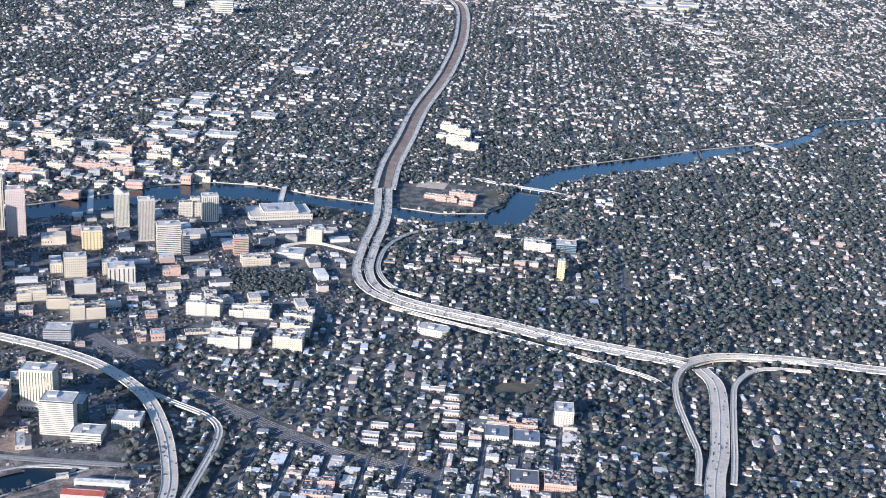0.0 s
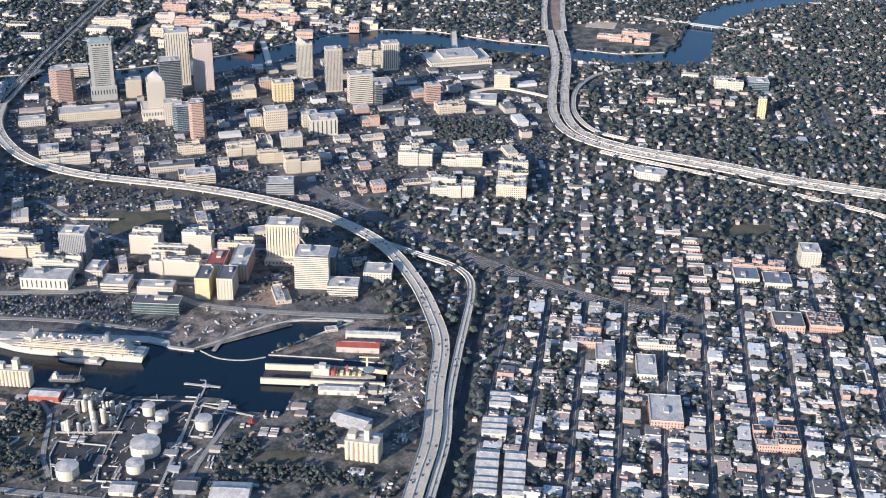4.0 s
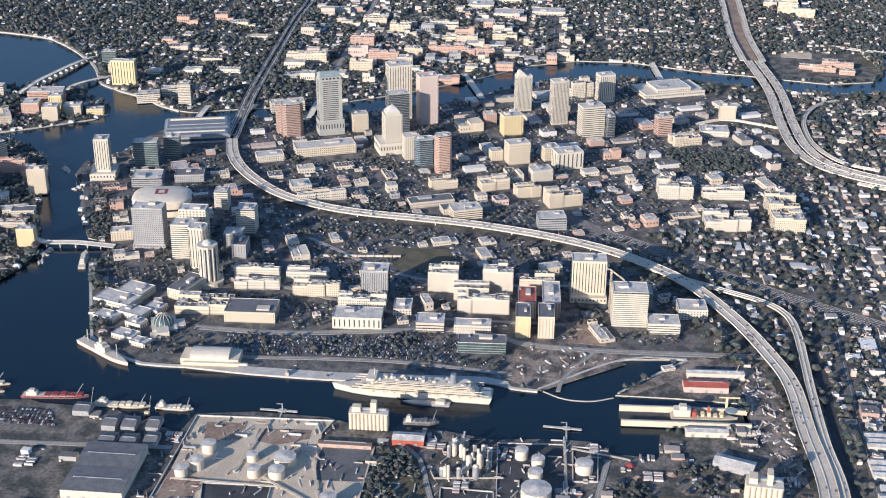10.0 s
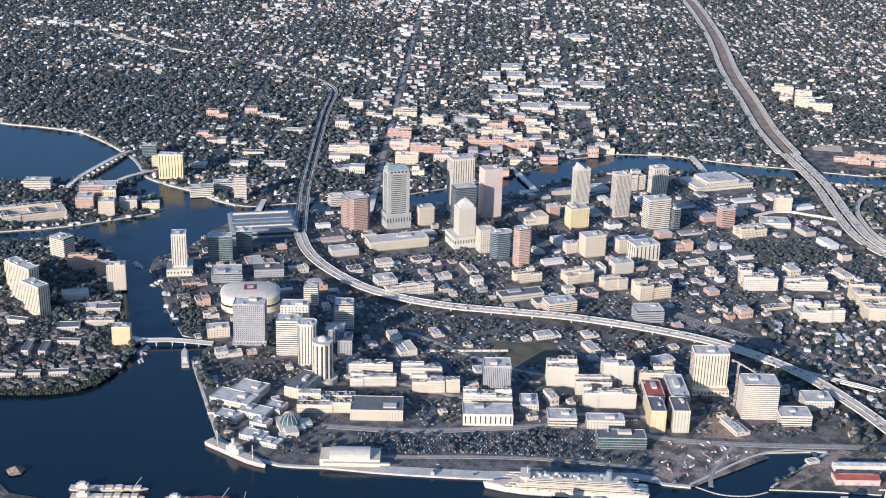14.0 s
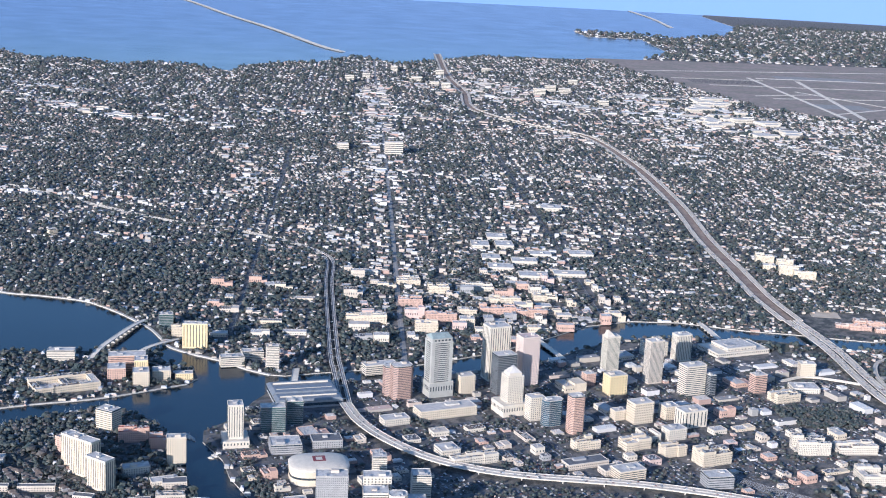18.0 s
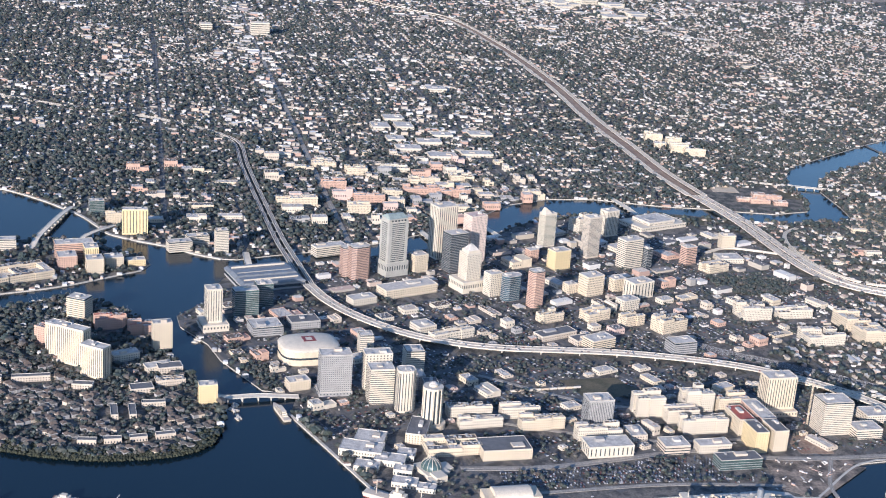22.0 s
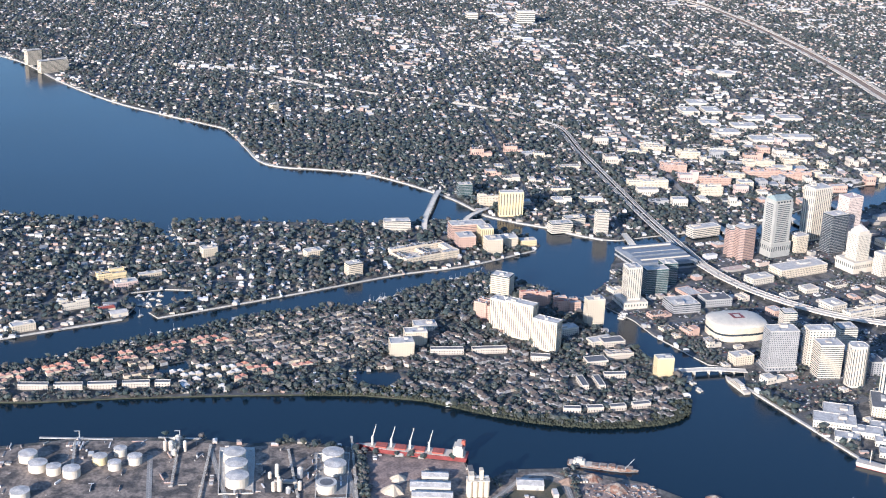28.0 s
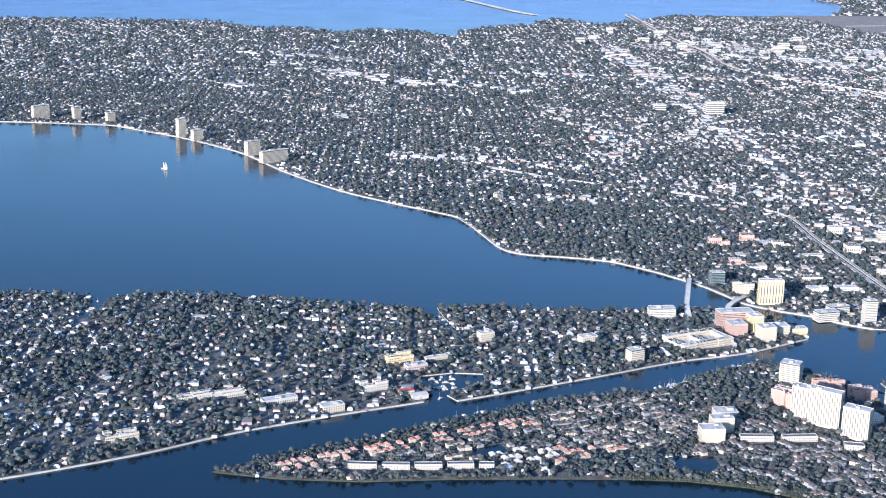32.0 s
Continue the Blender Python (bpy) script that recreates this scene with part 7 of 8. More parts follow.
def cars_field(e, n, turn, label, z=0.0, name="parked_cars"):
    """Many parked cars: a lower body and a narrower cabin, welded into one closed shape each."""
    k = len(e)
    X = np.array([-2.3, 2.3, 2.3, -2.3, -2.3, 2.3, 2.3, -2.3, -1.4, 1.0, 1.0, -1.4])
    Y = np.array([-0.9, -0.9, 0.9, 0.9, -0.9, -0.9, 0.9, 0.9, -0.75, -0.75, 0.75, 0.75])
    Z = np.array([0.2] * 4 + [0.9] * 4 + [1.5] * 4)
    c, s = np.cos(turn)[:, None], np.sin(turn)[:, None]
    v = np.stack([X * c - Y * s + e[:, None], X * s + Y * c + n[:, None], Z + 0.3 + np.broadcast_to(z, k)[:, None]], -1)
    q = np.array([(0, 1, 5, 4), (1, 2, 6, 5), (2, 3, 7, 6), (3, 0, 4, 7), (4, 5, 9, 8), (5, 6, 10, 9), (6, 7, 11, 10), (7, 4, 8, 11), (8, 9, 10, 11)])
    f = (q[None] + 12 * np.arange(k)[:, None, None]).reshape(-1, 4)
    stuff(name, v.reshape(-1, 3), f, [M_CARS], label, "cars")


# streets of the neighbourhoods
def street_net(e0, e1, n0, n1, bn, be, wide, label):
    """Straight street pieces wherever the land is open, laid the way the blocks of each neighbourhood lie."""
    step, pieces = 60.0, []
    for turned_blocks in (False, True):
        gap_e, gap_n = (bn, be) if turned_blocks else (be, bn)
        x, y = (q.ravel() for q in np.meshgrid(np.arange(e0, e1, step) + step / 2, np.arange(n0 - n0 % gap_n, n1, gap_n)))
        x2, y2 = (q.ravel() for q in np.meshgrid(np.arange(e0 - e0 % gap_e, e1, gap_e), np.arange(n0, n1, step) + step / 2))
        c = np.r_[np.c_[x, y, np.full(len(x), step / 2), np.full(len(x), wide / 2)], np.c_[x2, y2, np.full(len(x2), wide / 2), np.full(len(x2), step / 2)]]
        pieces.append(c[(district(c[:, 0], c[:, 1])[0] == turned_blocks) & flown_past(c[:, 0], c[:, 1])])
    c = np.vstack(pieces)
    c = c[free(c[:, 0], c[:, 1], -8) & ~inside(CORE, c[:, 0], c[:, 1]) & ~inside(PORT, c[:, 0], c[:, 1])]
    dry = np.ones(len(c), bool)
    for p in (-1, 1):
        x, y = c[:, 0] + p * c[:, 2], c[:, 1] + p * c[:, 3]
        dry &= inside(MAINLAND, x, y) | inside(DAVIS, x, y) | inside(HARBOUR, x, y)
    c = c[dry]
    sx, sy = np.array([-1, 1, 1, -1]), np.array([-1, -1, 1, 1])
    v = np.stack([c[:, :1] + sx * c[:, 2:3], c[:, 1:2] + sy * c[:, 3:4], np.repeat(np.where(c[:, 2:3] > c[:, 3:4], 0.13, 0.09), 4, 1)], -1)
    stuff("street_net", v.reshape(-1, 3), np.arange(4 * len(c)).reshape(-1, 4), [M_ASPHALT], label, "streets")


# commercial strips: larger pale roofs and lots along the main roads
strips = [([(-470, 30), (-6300, 35)], 230, 40), ([(-470, -35), (-6300, -35)], 230, 40), ([(-5608, -2489), (-5413, -2070), (-5159, -1698)], 60, 40), ([(-5024, -2254), (-4287, -1569), (-4161, -1180), (-3933, -820)], 150, 60), ([(-4002, -2424), (-3863, -2284)], 20, 60), ([(-2948, -1779), (-2895, -1648)], 12, 24), ([(-1967, -1497), (-1880, -1086), (-1790, -769)], 60, 30), ([(-1291, -1002), (-1205, -746)], 28, 24), ([(-1488, -290), (-1222, -110), (-1143, 23)], 40, 50), ([(-2120, -717), (-2014, -503)], 20, 40), ([(-3367, -764), (-2463, -587), (-1971, -585)], 70, 60), ([(-1402, -268), (-1281, -156)], 16, 40), ([(-6779, 870), (-5254, 1324)], 90, 110), ([(-4136, 863), (-4066, 1225)], 34, 60), ([(-6350, 1817), (-4772, 1952)], 90, 90), ([(-4178, 878), (-3712, 1162)], 30, 40), ([(-4396, 1969), (-3548, 2413)], 60, 70), ([(-6027, 2268), (-3927, 2461), (-1739, 2247)], 120, 50), ([(-5822, 1571), (-6394, 2661)], 60, 120), ([(-1314, 1265), (-1033, 1343)], 10, 40), ([(-1121, -364), (-857, 100)], 50, 70), ([(-1302, 220), (-1293, 478)], 24, 70), ([(-2076, 529), (-2016, 696)], 14, 50), ([(-502, 1662), (-270, 1781)], 14, 40), ([(173, 1168), (104, 1487)], 40, 50), ([(-357, 2154), (-157, 2299)], 16, 40), ([(-6734, 179), (-6207, 526), (-5245, 1519), (-5763, 2201)], 130, 160), ([(-2200, 560), (-900, 480)], 60, 120), ([(-8000, 700), (-6000, 760)], 60, 150), ([(-900, 500), (-2400, 540)], 80, 60), ([(-1500, -250), (-1500, 900)], 50, 40), ([(-2650, -300), (-2650, 1000)], 60, 40), ([(-1100, 1350), (-2500, 2400)], 60, 70), ([(-3000, 1500), (-5000, 1700)], 90, 120), ([(-4600, -900), (-4600, 2400)], 110, 60), ([(-2000, 2060), (-4800, 2060)], 70, 50)]
ce, cn = [], []
for line, k, spread in strips:
    L = smooth_line(line, 20)
    i = RNG.integers(0, len(L), k)
    ce.append(L[i, 0] + RNG.normal(0, spread, k))
    cn.append(L[i, 1] + RNG.normal(0, spread * 0.7, k))
ce, cn = np.concatenate(ce), np.concatenate(cn)
ok = free(ce, cn, 8)
ce, cn = ce[ok], cn[ok]
k = len(ce)
far = np.clip((-ce) / 4500, 0.35, 1.25)
cw, cd = RNG.uniform(16, 50, k) * far, RNG.uniform(22, 78, k) * far
# built-up cells, eight metres wide, where no tree or house stands
CELL = 8.0
TAKEN = np.zeros((1500, 1600), bool)


def take(e, n, half_e, half_n):
    for x, y, a, b in zip(e, n, half_e, half_n):
        TAKEN[int(max(0, (x - a + 9600) / CELL)):int((x + a + 9600) / CELL) + 1, int(max(0, (y - b + 6700) / CELL)):int((y + b + 6700) / CELL) + 1] = True


def taken(e, n):
    i, j = ((e + 9600) / CELL).astype(int), ((n + 6700) / CELL).astype(int)
    return np.where((i >= 0) & (j >= 0) & (i < 1500) & (j < 1600), TAKEN[np.clip(i, 0, 1499), np.clip(j, 0, 1599)], False)


keep = np.ones(k, bool)
for q in range(k):
    if taken(ce[q:q + 1], cn[q:q + 1])[0]:
        keep[q] = False
    else:
        take(ce[q:q + 1], cn[q:q + 1], cw[q:q + 1] / 2 + 5, cd[q:q + 1] / 2 + 3)
ce, cn, cw, cd = ce[keep], cn[keep], cw[keep], cd[keep]
k = len(ce)
house_field(ce, cn, cw, cd, RNG.uniform(5, 11, k) * (1 + 0.5 * (RNG.random(k) < 0.08)), np.full(k, 0.05), RNG.normal(0, 0.03, k), [M_HWALL, M_SHOPROOF], "pale flat-roofed shops along the main roads", "shops", "shops")
# their car parks on the side towards the road
le = ce + cw / 2 + 9
lot_v = np.stack([le[:, None] + np.array([-9, 9, 9, -9]), cn[:, None] + np.array([-.5, -.5, .5, .5]) * cd[:, None], np.full((k, 4), 0.3)], -1)
ok = free(le, cn, 6)
take(le[ok], cn[ok], np.full(int(ok.sum()), 7.0), cd[ok] / 2)
stuff("shop_lots", lot_v[ok].reshape(-1, 3), np.arange(4 * int(ok.sum())).reshape(-1, 4), [M_PORT], "worn pale car parks beside the shops", "car parks")

# ---- downtown blocks: streets, car parks and low buildings ----
CA, SA = math.cos(radians(DT - 90)), math.sin(radians(DT - 90))


def turned(u, v, cx=450.0, cy=380.0):
    return cx + u * CA - v * SA, cy + u * SA + v * CA


BW, BD = 86.0, 82.0
rd = random.Random(21)
lot_cars, street_trees, filler, road_pieces, cells = [], [], [], [], []
for i in range(-14, 15):
    for j in range(-14, 15):
        u0, v0 = i * BW, j * BD
        if not inside(CORE, *np.array(turned(u0, v0)).reshape(2, 1))[0]:
            continue
        kind = rd.random()
        for u1, u2, v1, v2 in ((-BW / 2, BW / 2, -BD / 2, -BD / 2 + 11), (-BW / 2, -BW / 2 + 10, -BD / 2 + 11, BD / 2)):
            q = np.array([turned(u0 + u, v0 + v) for u, v in ((u1, v1), (u2, v1), (u2, v2), (u1, v2))])
            m = np.vstack([q, (q + np.roll(q, 1, 0)) / 2, (3 * q + np.roll(q, 1, 0)) / 4, (q + 3 * np.roll(q, 1, 0)) / 4])
            if inside(MAINLAND, m[:, 0], m[:, 1]).all():
                road_pieces += [(x, y, 0.16) for x, y in q]
        plots = rd.choice(((( -17, 0, 28, 58), (18, 14, 30, 28)), ((0, -14, 60, 26), (0, 18, 56, 24)), ((0, 2, 58, 52),), ((-16, 14, 28, 26), (17, -10, 26, 40)), ((-14, -6, 34, 46),), ((0, 16, 58, 24),), ((-18, -16, 26, 24), (16, 14, 30, 30), (18, -18, 20, 18)), ((0, 0, 40, 30),)))
        for du, dv, w, d in plots:
            cells.append((*turned(u0 + 5 + du, v0 + 6 + dv), w * rd.uniform(0.8, 1), d * rd.uniform(0.8, 1), 0))
        for a in range(3):
            for b in range(3):
                cells.append((*turned(u0 - 21 + a * 26 + rd.uniform(-3, 3), v0 - 18 + b * 25 + rd.uniform(-3, 3)), u0 - 21 + a * 26, v0 - 18 + b * 25, 1))
tagged(stuff("road_downtown", road_pieces, np.arange(len(road_pieces)).reshape(-1, 4), [M_ASPHALT], "grey asphalt downtown streets in a grid", "road"), kind="structure")
cells = np.array(cells)
big, small = cells[cells[:, 4] == 0], cells[cells[:, 4] == 1]
for e, n, w, d, _ in big:
    if (e > 1185 and n < 700) or inside(FOREST, np.array([e]), np.array([n]))[0] or rd.random() < (0.2 if e < 820 else 0.5):
        continue
    for shrink in (1.0, 0.6):
        corners = np.array([(e + shrink * (x * w * SA + y * d * CA) * 0.5, n + shrink * (-x * w * CA + y * d * SA) * 0.5) for x in (-1, 0, 1) for y in (-1, 0, 1)])
        if free(corners[:, 0], corners[:, 1], 5).all() and inside(CORE, corners[:, 0], corners[:, 1]).all():
            filler.append((float(e), float(n), w * shrink, d * shrink, rd.choice((5, 6, 7, 8, 10, 12, 15))))
            EXCLUDE.append((float(e), float(n), math.hypot(w, d) * shrink * 0.42))
            break
for e, n, u, v, _ in small[free(small[:, 0], small[:, 1], 7)]:
    q = rd.random()
    if (e > 1185 and n < 700) or inside(FOREST, np.array([e]), np.array([n]))[0]:
        continue
    if q < 0.16:
        filler.append((float(e), float(n), rd.uniform(10, 20), rd.uniform(9, 18), rd.choice((4, 4.5, 5, 6))))
    elif q < 0.78:
        for c in range(14):
            if rd.random() < 0.8:
                lot_cars.append((*turned(u - 11 + (c % 7) * 3.1 + rd.uniform(-.3, .3), v - 6 + (c // 7) * 12), radians(DT)))
        street_trees += [(e + rd.uniform(-12, 12), n + rd.uniform(-12, 12)) for _ in range(3)]
    else:
        street_trees += [(e + rd.uniform(-12, 12), n + rd.uniform(-12, 12)) for _ in range(8)]
filler.sort(key=lambda q: -q[0] - 25 * min(q[2], q[3]))
FILL_WALL = [M_WHITE, M_CREAM, M_BEIGE, M_WHITE, M_CREAM, M_GREY, M_PINK, M_WHITE, M_BEIGE, M_BRICK]
FILL_WORD = {M_WHITE: "white", M_CREAM: "cream", M_BEIGE: "beige", M_BRICK: "brick", M_GREY: "grey", M_PINK: "pink", M_YELLOW: "yellow"}


def small_block(e, n, w, d, h, rz, group):
    wall = rd.choice(FILL_WALL)
    roof = rd.choice((M_ROOF, M_ROOFD, M_SHOP, M_SHOP, M_BALLAST, M_ROOF, M_BEIGE))
    top = thing("shop_building", e, n, 0, rz, "%s low commercial building with a %s flat roof" % (FILL_WORD[wall], "dark" if roof in (M_ROOFD, M_BALLAST) else "pale"), "building", group)
    cut = rd.choice((0, 0, 0.3, 0.4, 0.55)) if w > 18 else 0
    low = h * rd.choice((0.55, 0.65, 1.3))
    x = w / 2 - cut * w
    part("body", data("body", *tub(-w / 2, x, -d / 2, d / 2, 0, h, 0.9, 0.5), wall), top)
    part("roof", data("roof", *box(-w / 2 + 0.5, x - 0.5, -d / 2 + 0.5, d / 2 - 0.5, h, h + 0.2), roof), top)
    if cut:
        y = d / 2 * rd.choice((1, 0.6, 0.2))
        part("annex", data("annex", *tub(x + 0.01, w / 2, -d / 2, y, 0, low, 0.8, 0.5), wall), top)
    plant = []
    for _ in range(2 + int(w * d / 140)):
        a, b, g = rd.uniform(-w / 2 + 2, x - 4), rd.uniform(-d / 2 + 2, d / 2 - 4), rd.uniform(1, 3.2)
        plant.append(box(a, a + g, b, b + rd.uniform(1, 2.6), h + 0.2, h + rd.uniform(1, 2.4)))
    tagged(part("roof_plant", data("roof_plant", *join(*plant), M_METAL), top), kind="stuff")
    tagged(part("glazing", data("glazing", *shifted(row_windows(w / 2 + x, d, h * 0.4, h * 0.62, 5.5, 0.15), (x - w / 2) / 2, 0), M_GLASS), top), kind="stuff")
    EXCLUDE.append((e, n, math.hypot(w, d) / 2 * 0.8))


for q in filler[:105]:
    small_block(*q, DT, "downtown low blocks")
if len(filler) > 105:
    F = np.array(filler)
    roof_units(F[:, 0], F[:, 1], F[:, 2], F[:, 3], F[:, 4], np.full(len(F), radians(DT)))
    F = F[105:]
    EXCLUDE.extend((x, y, w * 0.55) for x, y, w in F[:, :3])
    house_field(F[:, 0], F[:, 1], F[:, 2], F[:, 3], F[:, 4], np.full(len(F), 0.05), np.full(len(F), radians(DT)), [M_HWALL, M_SHOPROOF], "low flat-roofed downtown buildings", "low_buildings", "buildings")
west = [(rd.uniform(-900, -120), rd.uniform(-160, 640)) for _ in range(150)] + [(rd.uniform(-700, 60), rd.uniform(-520, -230)) for _ in range(60)] + [(rd.uniform(700, 960), rd.uniform(960, 1330)) for _ in range(50)]
W = np.array(west)
ok = free(W[:, 0], W[:, 1], 15)
placed = []
for e, n in W[ok]:
    if len(placed) < 75 and all((e - a) ** 2 + (n - b) ** 2 > 44 ** 2 for a, b in placed):
        placed.append((e, n))
        small_block(float(e), float(n), rd.uniform(24, 62), rd.uniform(18, 36), rd.choice((7, 9, 11, 14, 18, 24)), 92, "west bank blocks")
for e, n in [(-14, 1318), (179, 1224), (110, 1362), (140, 1420), (310, 1595), (107, 1846), (36, 1944), (-21, 1794), (-89, 1433), (104, 1317)]:
    small_block(e, n, rd.uniform(26, 44), rd.uniform(14, 22), rd.choice((6, 8, 11)), 88, "northern low blocks")
# the channel district ground: car parks behind the quay
for e0, n0, rows, cols in [(1200, 60, 10, 30), (1215, 200, 8, 40), (1190, 320, 6, 14), (1265, 330, 4, 40), (1225, 560, 6, 20), (640, 200, 8, 22), (420, 120, 6, 30), (560, 640, 6, 20)]:
    for r in range(rows):
        for c in range(cols):
            if rd.random() < 0.75:
                lot_cars.append((e0 + (r % 2) * 5 + (r // 2) * 16, n0 + c * 3.0 + rd.uniform(-.3, .3), 0.0))
    street_trees += [(e0 + rd.uniform(-5, rows * 8), n0 + rd.uniform(0, cols * 3)) for _ in range(rows * 4)]
park = [(1196, 112), (1284, 118), (1272, 330), (1292, 500), (1210, 512), (1180, 430), (1214, 200)]
for r in range(9):
    for c in range(150):
        e, n = 1188 + r * 12.5 + (c % 2) * 5.2, 112 + c * 2.75
        if rd.random() < 0.55 and inside(park, np.array([e]), np.array([n]))[0] and n % 66 > 7:
            lot_cars.append((e, n, 0.0))
        elif rd.random() < 0.16 and inside(park, np.array([e]), np.array([n]))[0]:
            street_trees.append((e + 2.6, n))
for k in range(450):
    street_trees.append((rd.uniform(780, 1180), rd.uniform(-260, 860)))
for k in range(450):
    street_trees.append((rd.uniform(-200, 860), rd.uniform(-300, 1090)))
grove = np.array([(rd.uniform(270, 412), rd.uniform(812, 1002)) for _ in range(700)])
grove = grove[inside(FOREST, grove[:, 0], grove[:, 1]) & free(grove[:, 0], grove[:, 1], -2)]
stuff("grove_trees", *crowns(grove[:, 0], grove[:, 1], RNG.uniform(3.5, 6.5, len(grove)), 2), [M_LEAF], "dark dense grove beside the interstate", "trees")
for k in range(170):
    t = rd.random()
    street_trees.append((660 + 220 * t + rd.uniform(0, 40), -335 + 70 * t + rd.uniform(-8, 24)))
for k in range(60):
    street_trees.append((rd.uniform(1180, 1300), rd.uniform(-60, 30)))
bits = []
for k in range(1900):
    bits.append((rd.uniform(-220, 1180), rd.uniform(-280, 1050), rd.uniform(1, 7), rd.uniform(1, 4), rd.uniform(0.8, 3.2)))
B = np.array(bits)
B = B[free(B[:, 0], B[:, 1], 2) & inside(CORE, B[:, 0], B[:, 1])]
house_field(B[:, 0], B[:, 1], B[:, 2], B[:, 3], B[:, 4], np.full(len(B), 0.05), np.full(len(B), radians(DT)), [M_HWALL, M_SHOPROOF], "small sheds, kiosks and bins in the downtown lots", "lot_clutter", "sheds")
for k in range(2400):
    i, j, s = rd.randint(-14, 14), rd.randint(-14, 14), rd.uniform(-40, 40)
    lot_cars.append((*turned(i * BW + s, j * BD - BD / 2 + rd.choice((1.2, 9.8))), radians(DT - 90)) if k % 2 else (*turned(i * BW - BW / 2 + rd.choice((1.2, 8.8)), j * BD + s), radians(DT)))
C = np.array(lot_cars)
C = C[inside(CORE, C[:, 0], C[:, 1])]
ok = free(C[:, 0], C[:, 1], 1)
cars_field(C[ok, 0], C[ok, 1], C[ok, 2], "rows of parked cars in open lots")
T = np.array(street_trees)
ok = free(T[:, 0], T[:, 1], 1)
T = T[ok]
stuff("street_trees", *crowns(T[:, 0], T[:, 1], RNG.uniform(2.2, 5.0, len(T)), 1), [M_LEAF], "dark street and park trees downtown", "trees")

# ---- the old district: dense pale commercial blocks on a small grid ----
old = []
for row in range(12):
    n0 = 1040 + row * 63.0
    first = 880 if 1330 < n0 < 1560 else 1110 if n0 < 1330 else 1200
    street("road_old", [(first, n0 + 12 - (first - 880) * 0.06), (1400, n0 - 19), (2050, n0 - 58)], 9, "straight asphalt street between low blocks", M_ASPHALT)
    for side_n in (14, 47):
        e = 890.0
        while e < 2000:
            w = rd.choice((6, 8, 9, 11, 13, 16, 24, 34)) * rd.uniform(0.85, 1.15)
            if (e - 890) % 128 > 10 and rd.random() < 0.8:
                deep = rd.choice((8, 11, 14, 18, 22, 25))
                old.append((e + w / 2, n0 + 12 + side_n + (deep / 2 - 9) * (1 if side_n == 14 else -1) + rd.uniform(-2, 2) - (e - 880) * 0.06, deep, w * rd.uniform(0.86, 1), rd.choice((3.5, 4, 4.5, 5, 6, 7, 9, 11))))
            if rd.random() < 0.8:
                old.append((e + w / 2, n0 + 12 + 30 + rd.uniform(-5, 5) - (e - 880) * 0.06, rd.uniform(5, 10), rd.uniform(5, 10), 3.2))
            e += w + rd.choice((0, 0, 1, 2, 5, 14))
O = np.array(old)
ok = free(O[:, 0], O[:, 1], 1) & inside(OLD, O[:, 0], O[:, 1])
O = O[ok]
O = O[np.argsort(-O[:, 0] - 0.3 * O[:, 1])]
seen = [q for q in O if q[0] < 1790]
for q in seen[:108]:
    small_block(float(q[0]), float(q[1]), float(q[2]), float(q[3]), float(q[4]), 87, "old district blocks")
rest = np.array(seen[108:])
if len(rest):
    EXCLUDE.extend((x, y, max(a, b) * 0.5) for x, y, a, b in rest[:, :4])
    house_field(rest[:, 0], rest[:, 1], rest[:, 2], rest[:, 3], rest[:, 4], np.full(len(rest), 0.05), np.full(len(rest), radians(87)), [M_HWALL, M_SHOPROOF], "low flat-roofed blocks of the old district", "low_buildings", "buildings")
roof_units(O[:, 0], O[:, 1], O[:, 2], O[:, 3], O[:, 4], np.full(len(O), radians(87)))
m = 12500
te, tn = RNG.uniform(850, 1900, m), RNG.uniform(1000, 1780, m)
ok = free(te, tn, 1) & inside(OLD, te, tn)
stuff("street_trees", *crowns(te[ok], tn[ok], RNG.uniform(2.2, 6.0, int(ok.sum())), 1), [M_LEAF], "dark street trees of the old district", "trees")

# ---- town houses of the harbour island ----
HOUSE_ROOFS = {"brown": M_BROWNROOF, "red": M_REDROOF, "grey": M_GREYROOF, "white": M_SHOP}
wall_me = data("wall", *box(-5.2, 5.2, -6, 6, 0, 6.2), M_BEIGE)
roof_me = {}
for key, m in HOUSE_ROOFS.items():
    roof_me[key] = data("roof", [(-5.9, -6.7, 6.2), (5.9, -6.7, 6.2), (5.9, 6.7, 6.2), (-5.9, 6.7, 6.2), (0, -3, 9.4), (0, 3, 9.4)], [(0, 1, 4), (1, 2, 5, 4), (2, 3, 5), (3, 0, 4, 5), (3, 2, 1, 0)], m)


def town_house(e, n, rz, key):
    t = thing("town_house", e, n, 0, rz, "beige town house with a %s hipped roof" % key, "house", "island town houses")
    part("wall", wall_me, t)
    part("roof", roof_me[key], t)
    EXCLUDE.append((e, n, 6.5))


rest = {"brown": [], "red": [], "grey": [], "white": []}
axis = np.array([550 - 970, -885 + 1745], float)
axis /= np.linalg.norm(axis)
side = np.array([axis[1], -axis[0]])
plots = []
for row in range(1, 10):
    for s in np.arange(20, 1150, 12.6):
        if s % 90 < 12 or rd.random() < 0.2 or (row == 4 and s % 240 < 110):
            continue
        p = np.array([985.0, -1745.0]) + axis * s + side * (row * 24 - 12 + rd.uniform(-2.5, 2.5))
        red = (row <= 2 and 120 < s < 620) or (p[1] > -1180 and row > 3 and p[0] > 860)
        plots.append((p[0], p[1], 116 + (0 if row % 2 else 180) + rd.uniform(-5, 5), 1 if red else (2 if rd.random() < 0.5 else 0), 0))
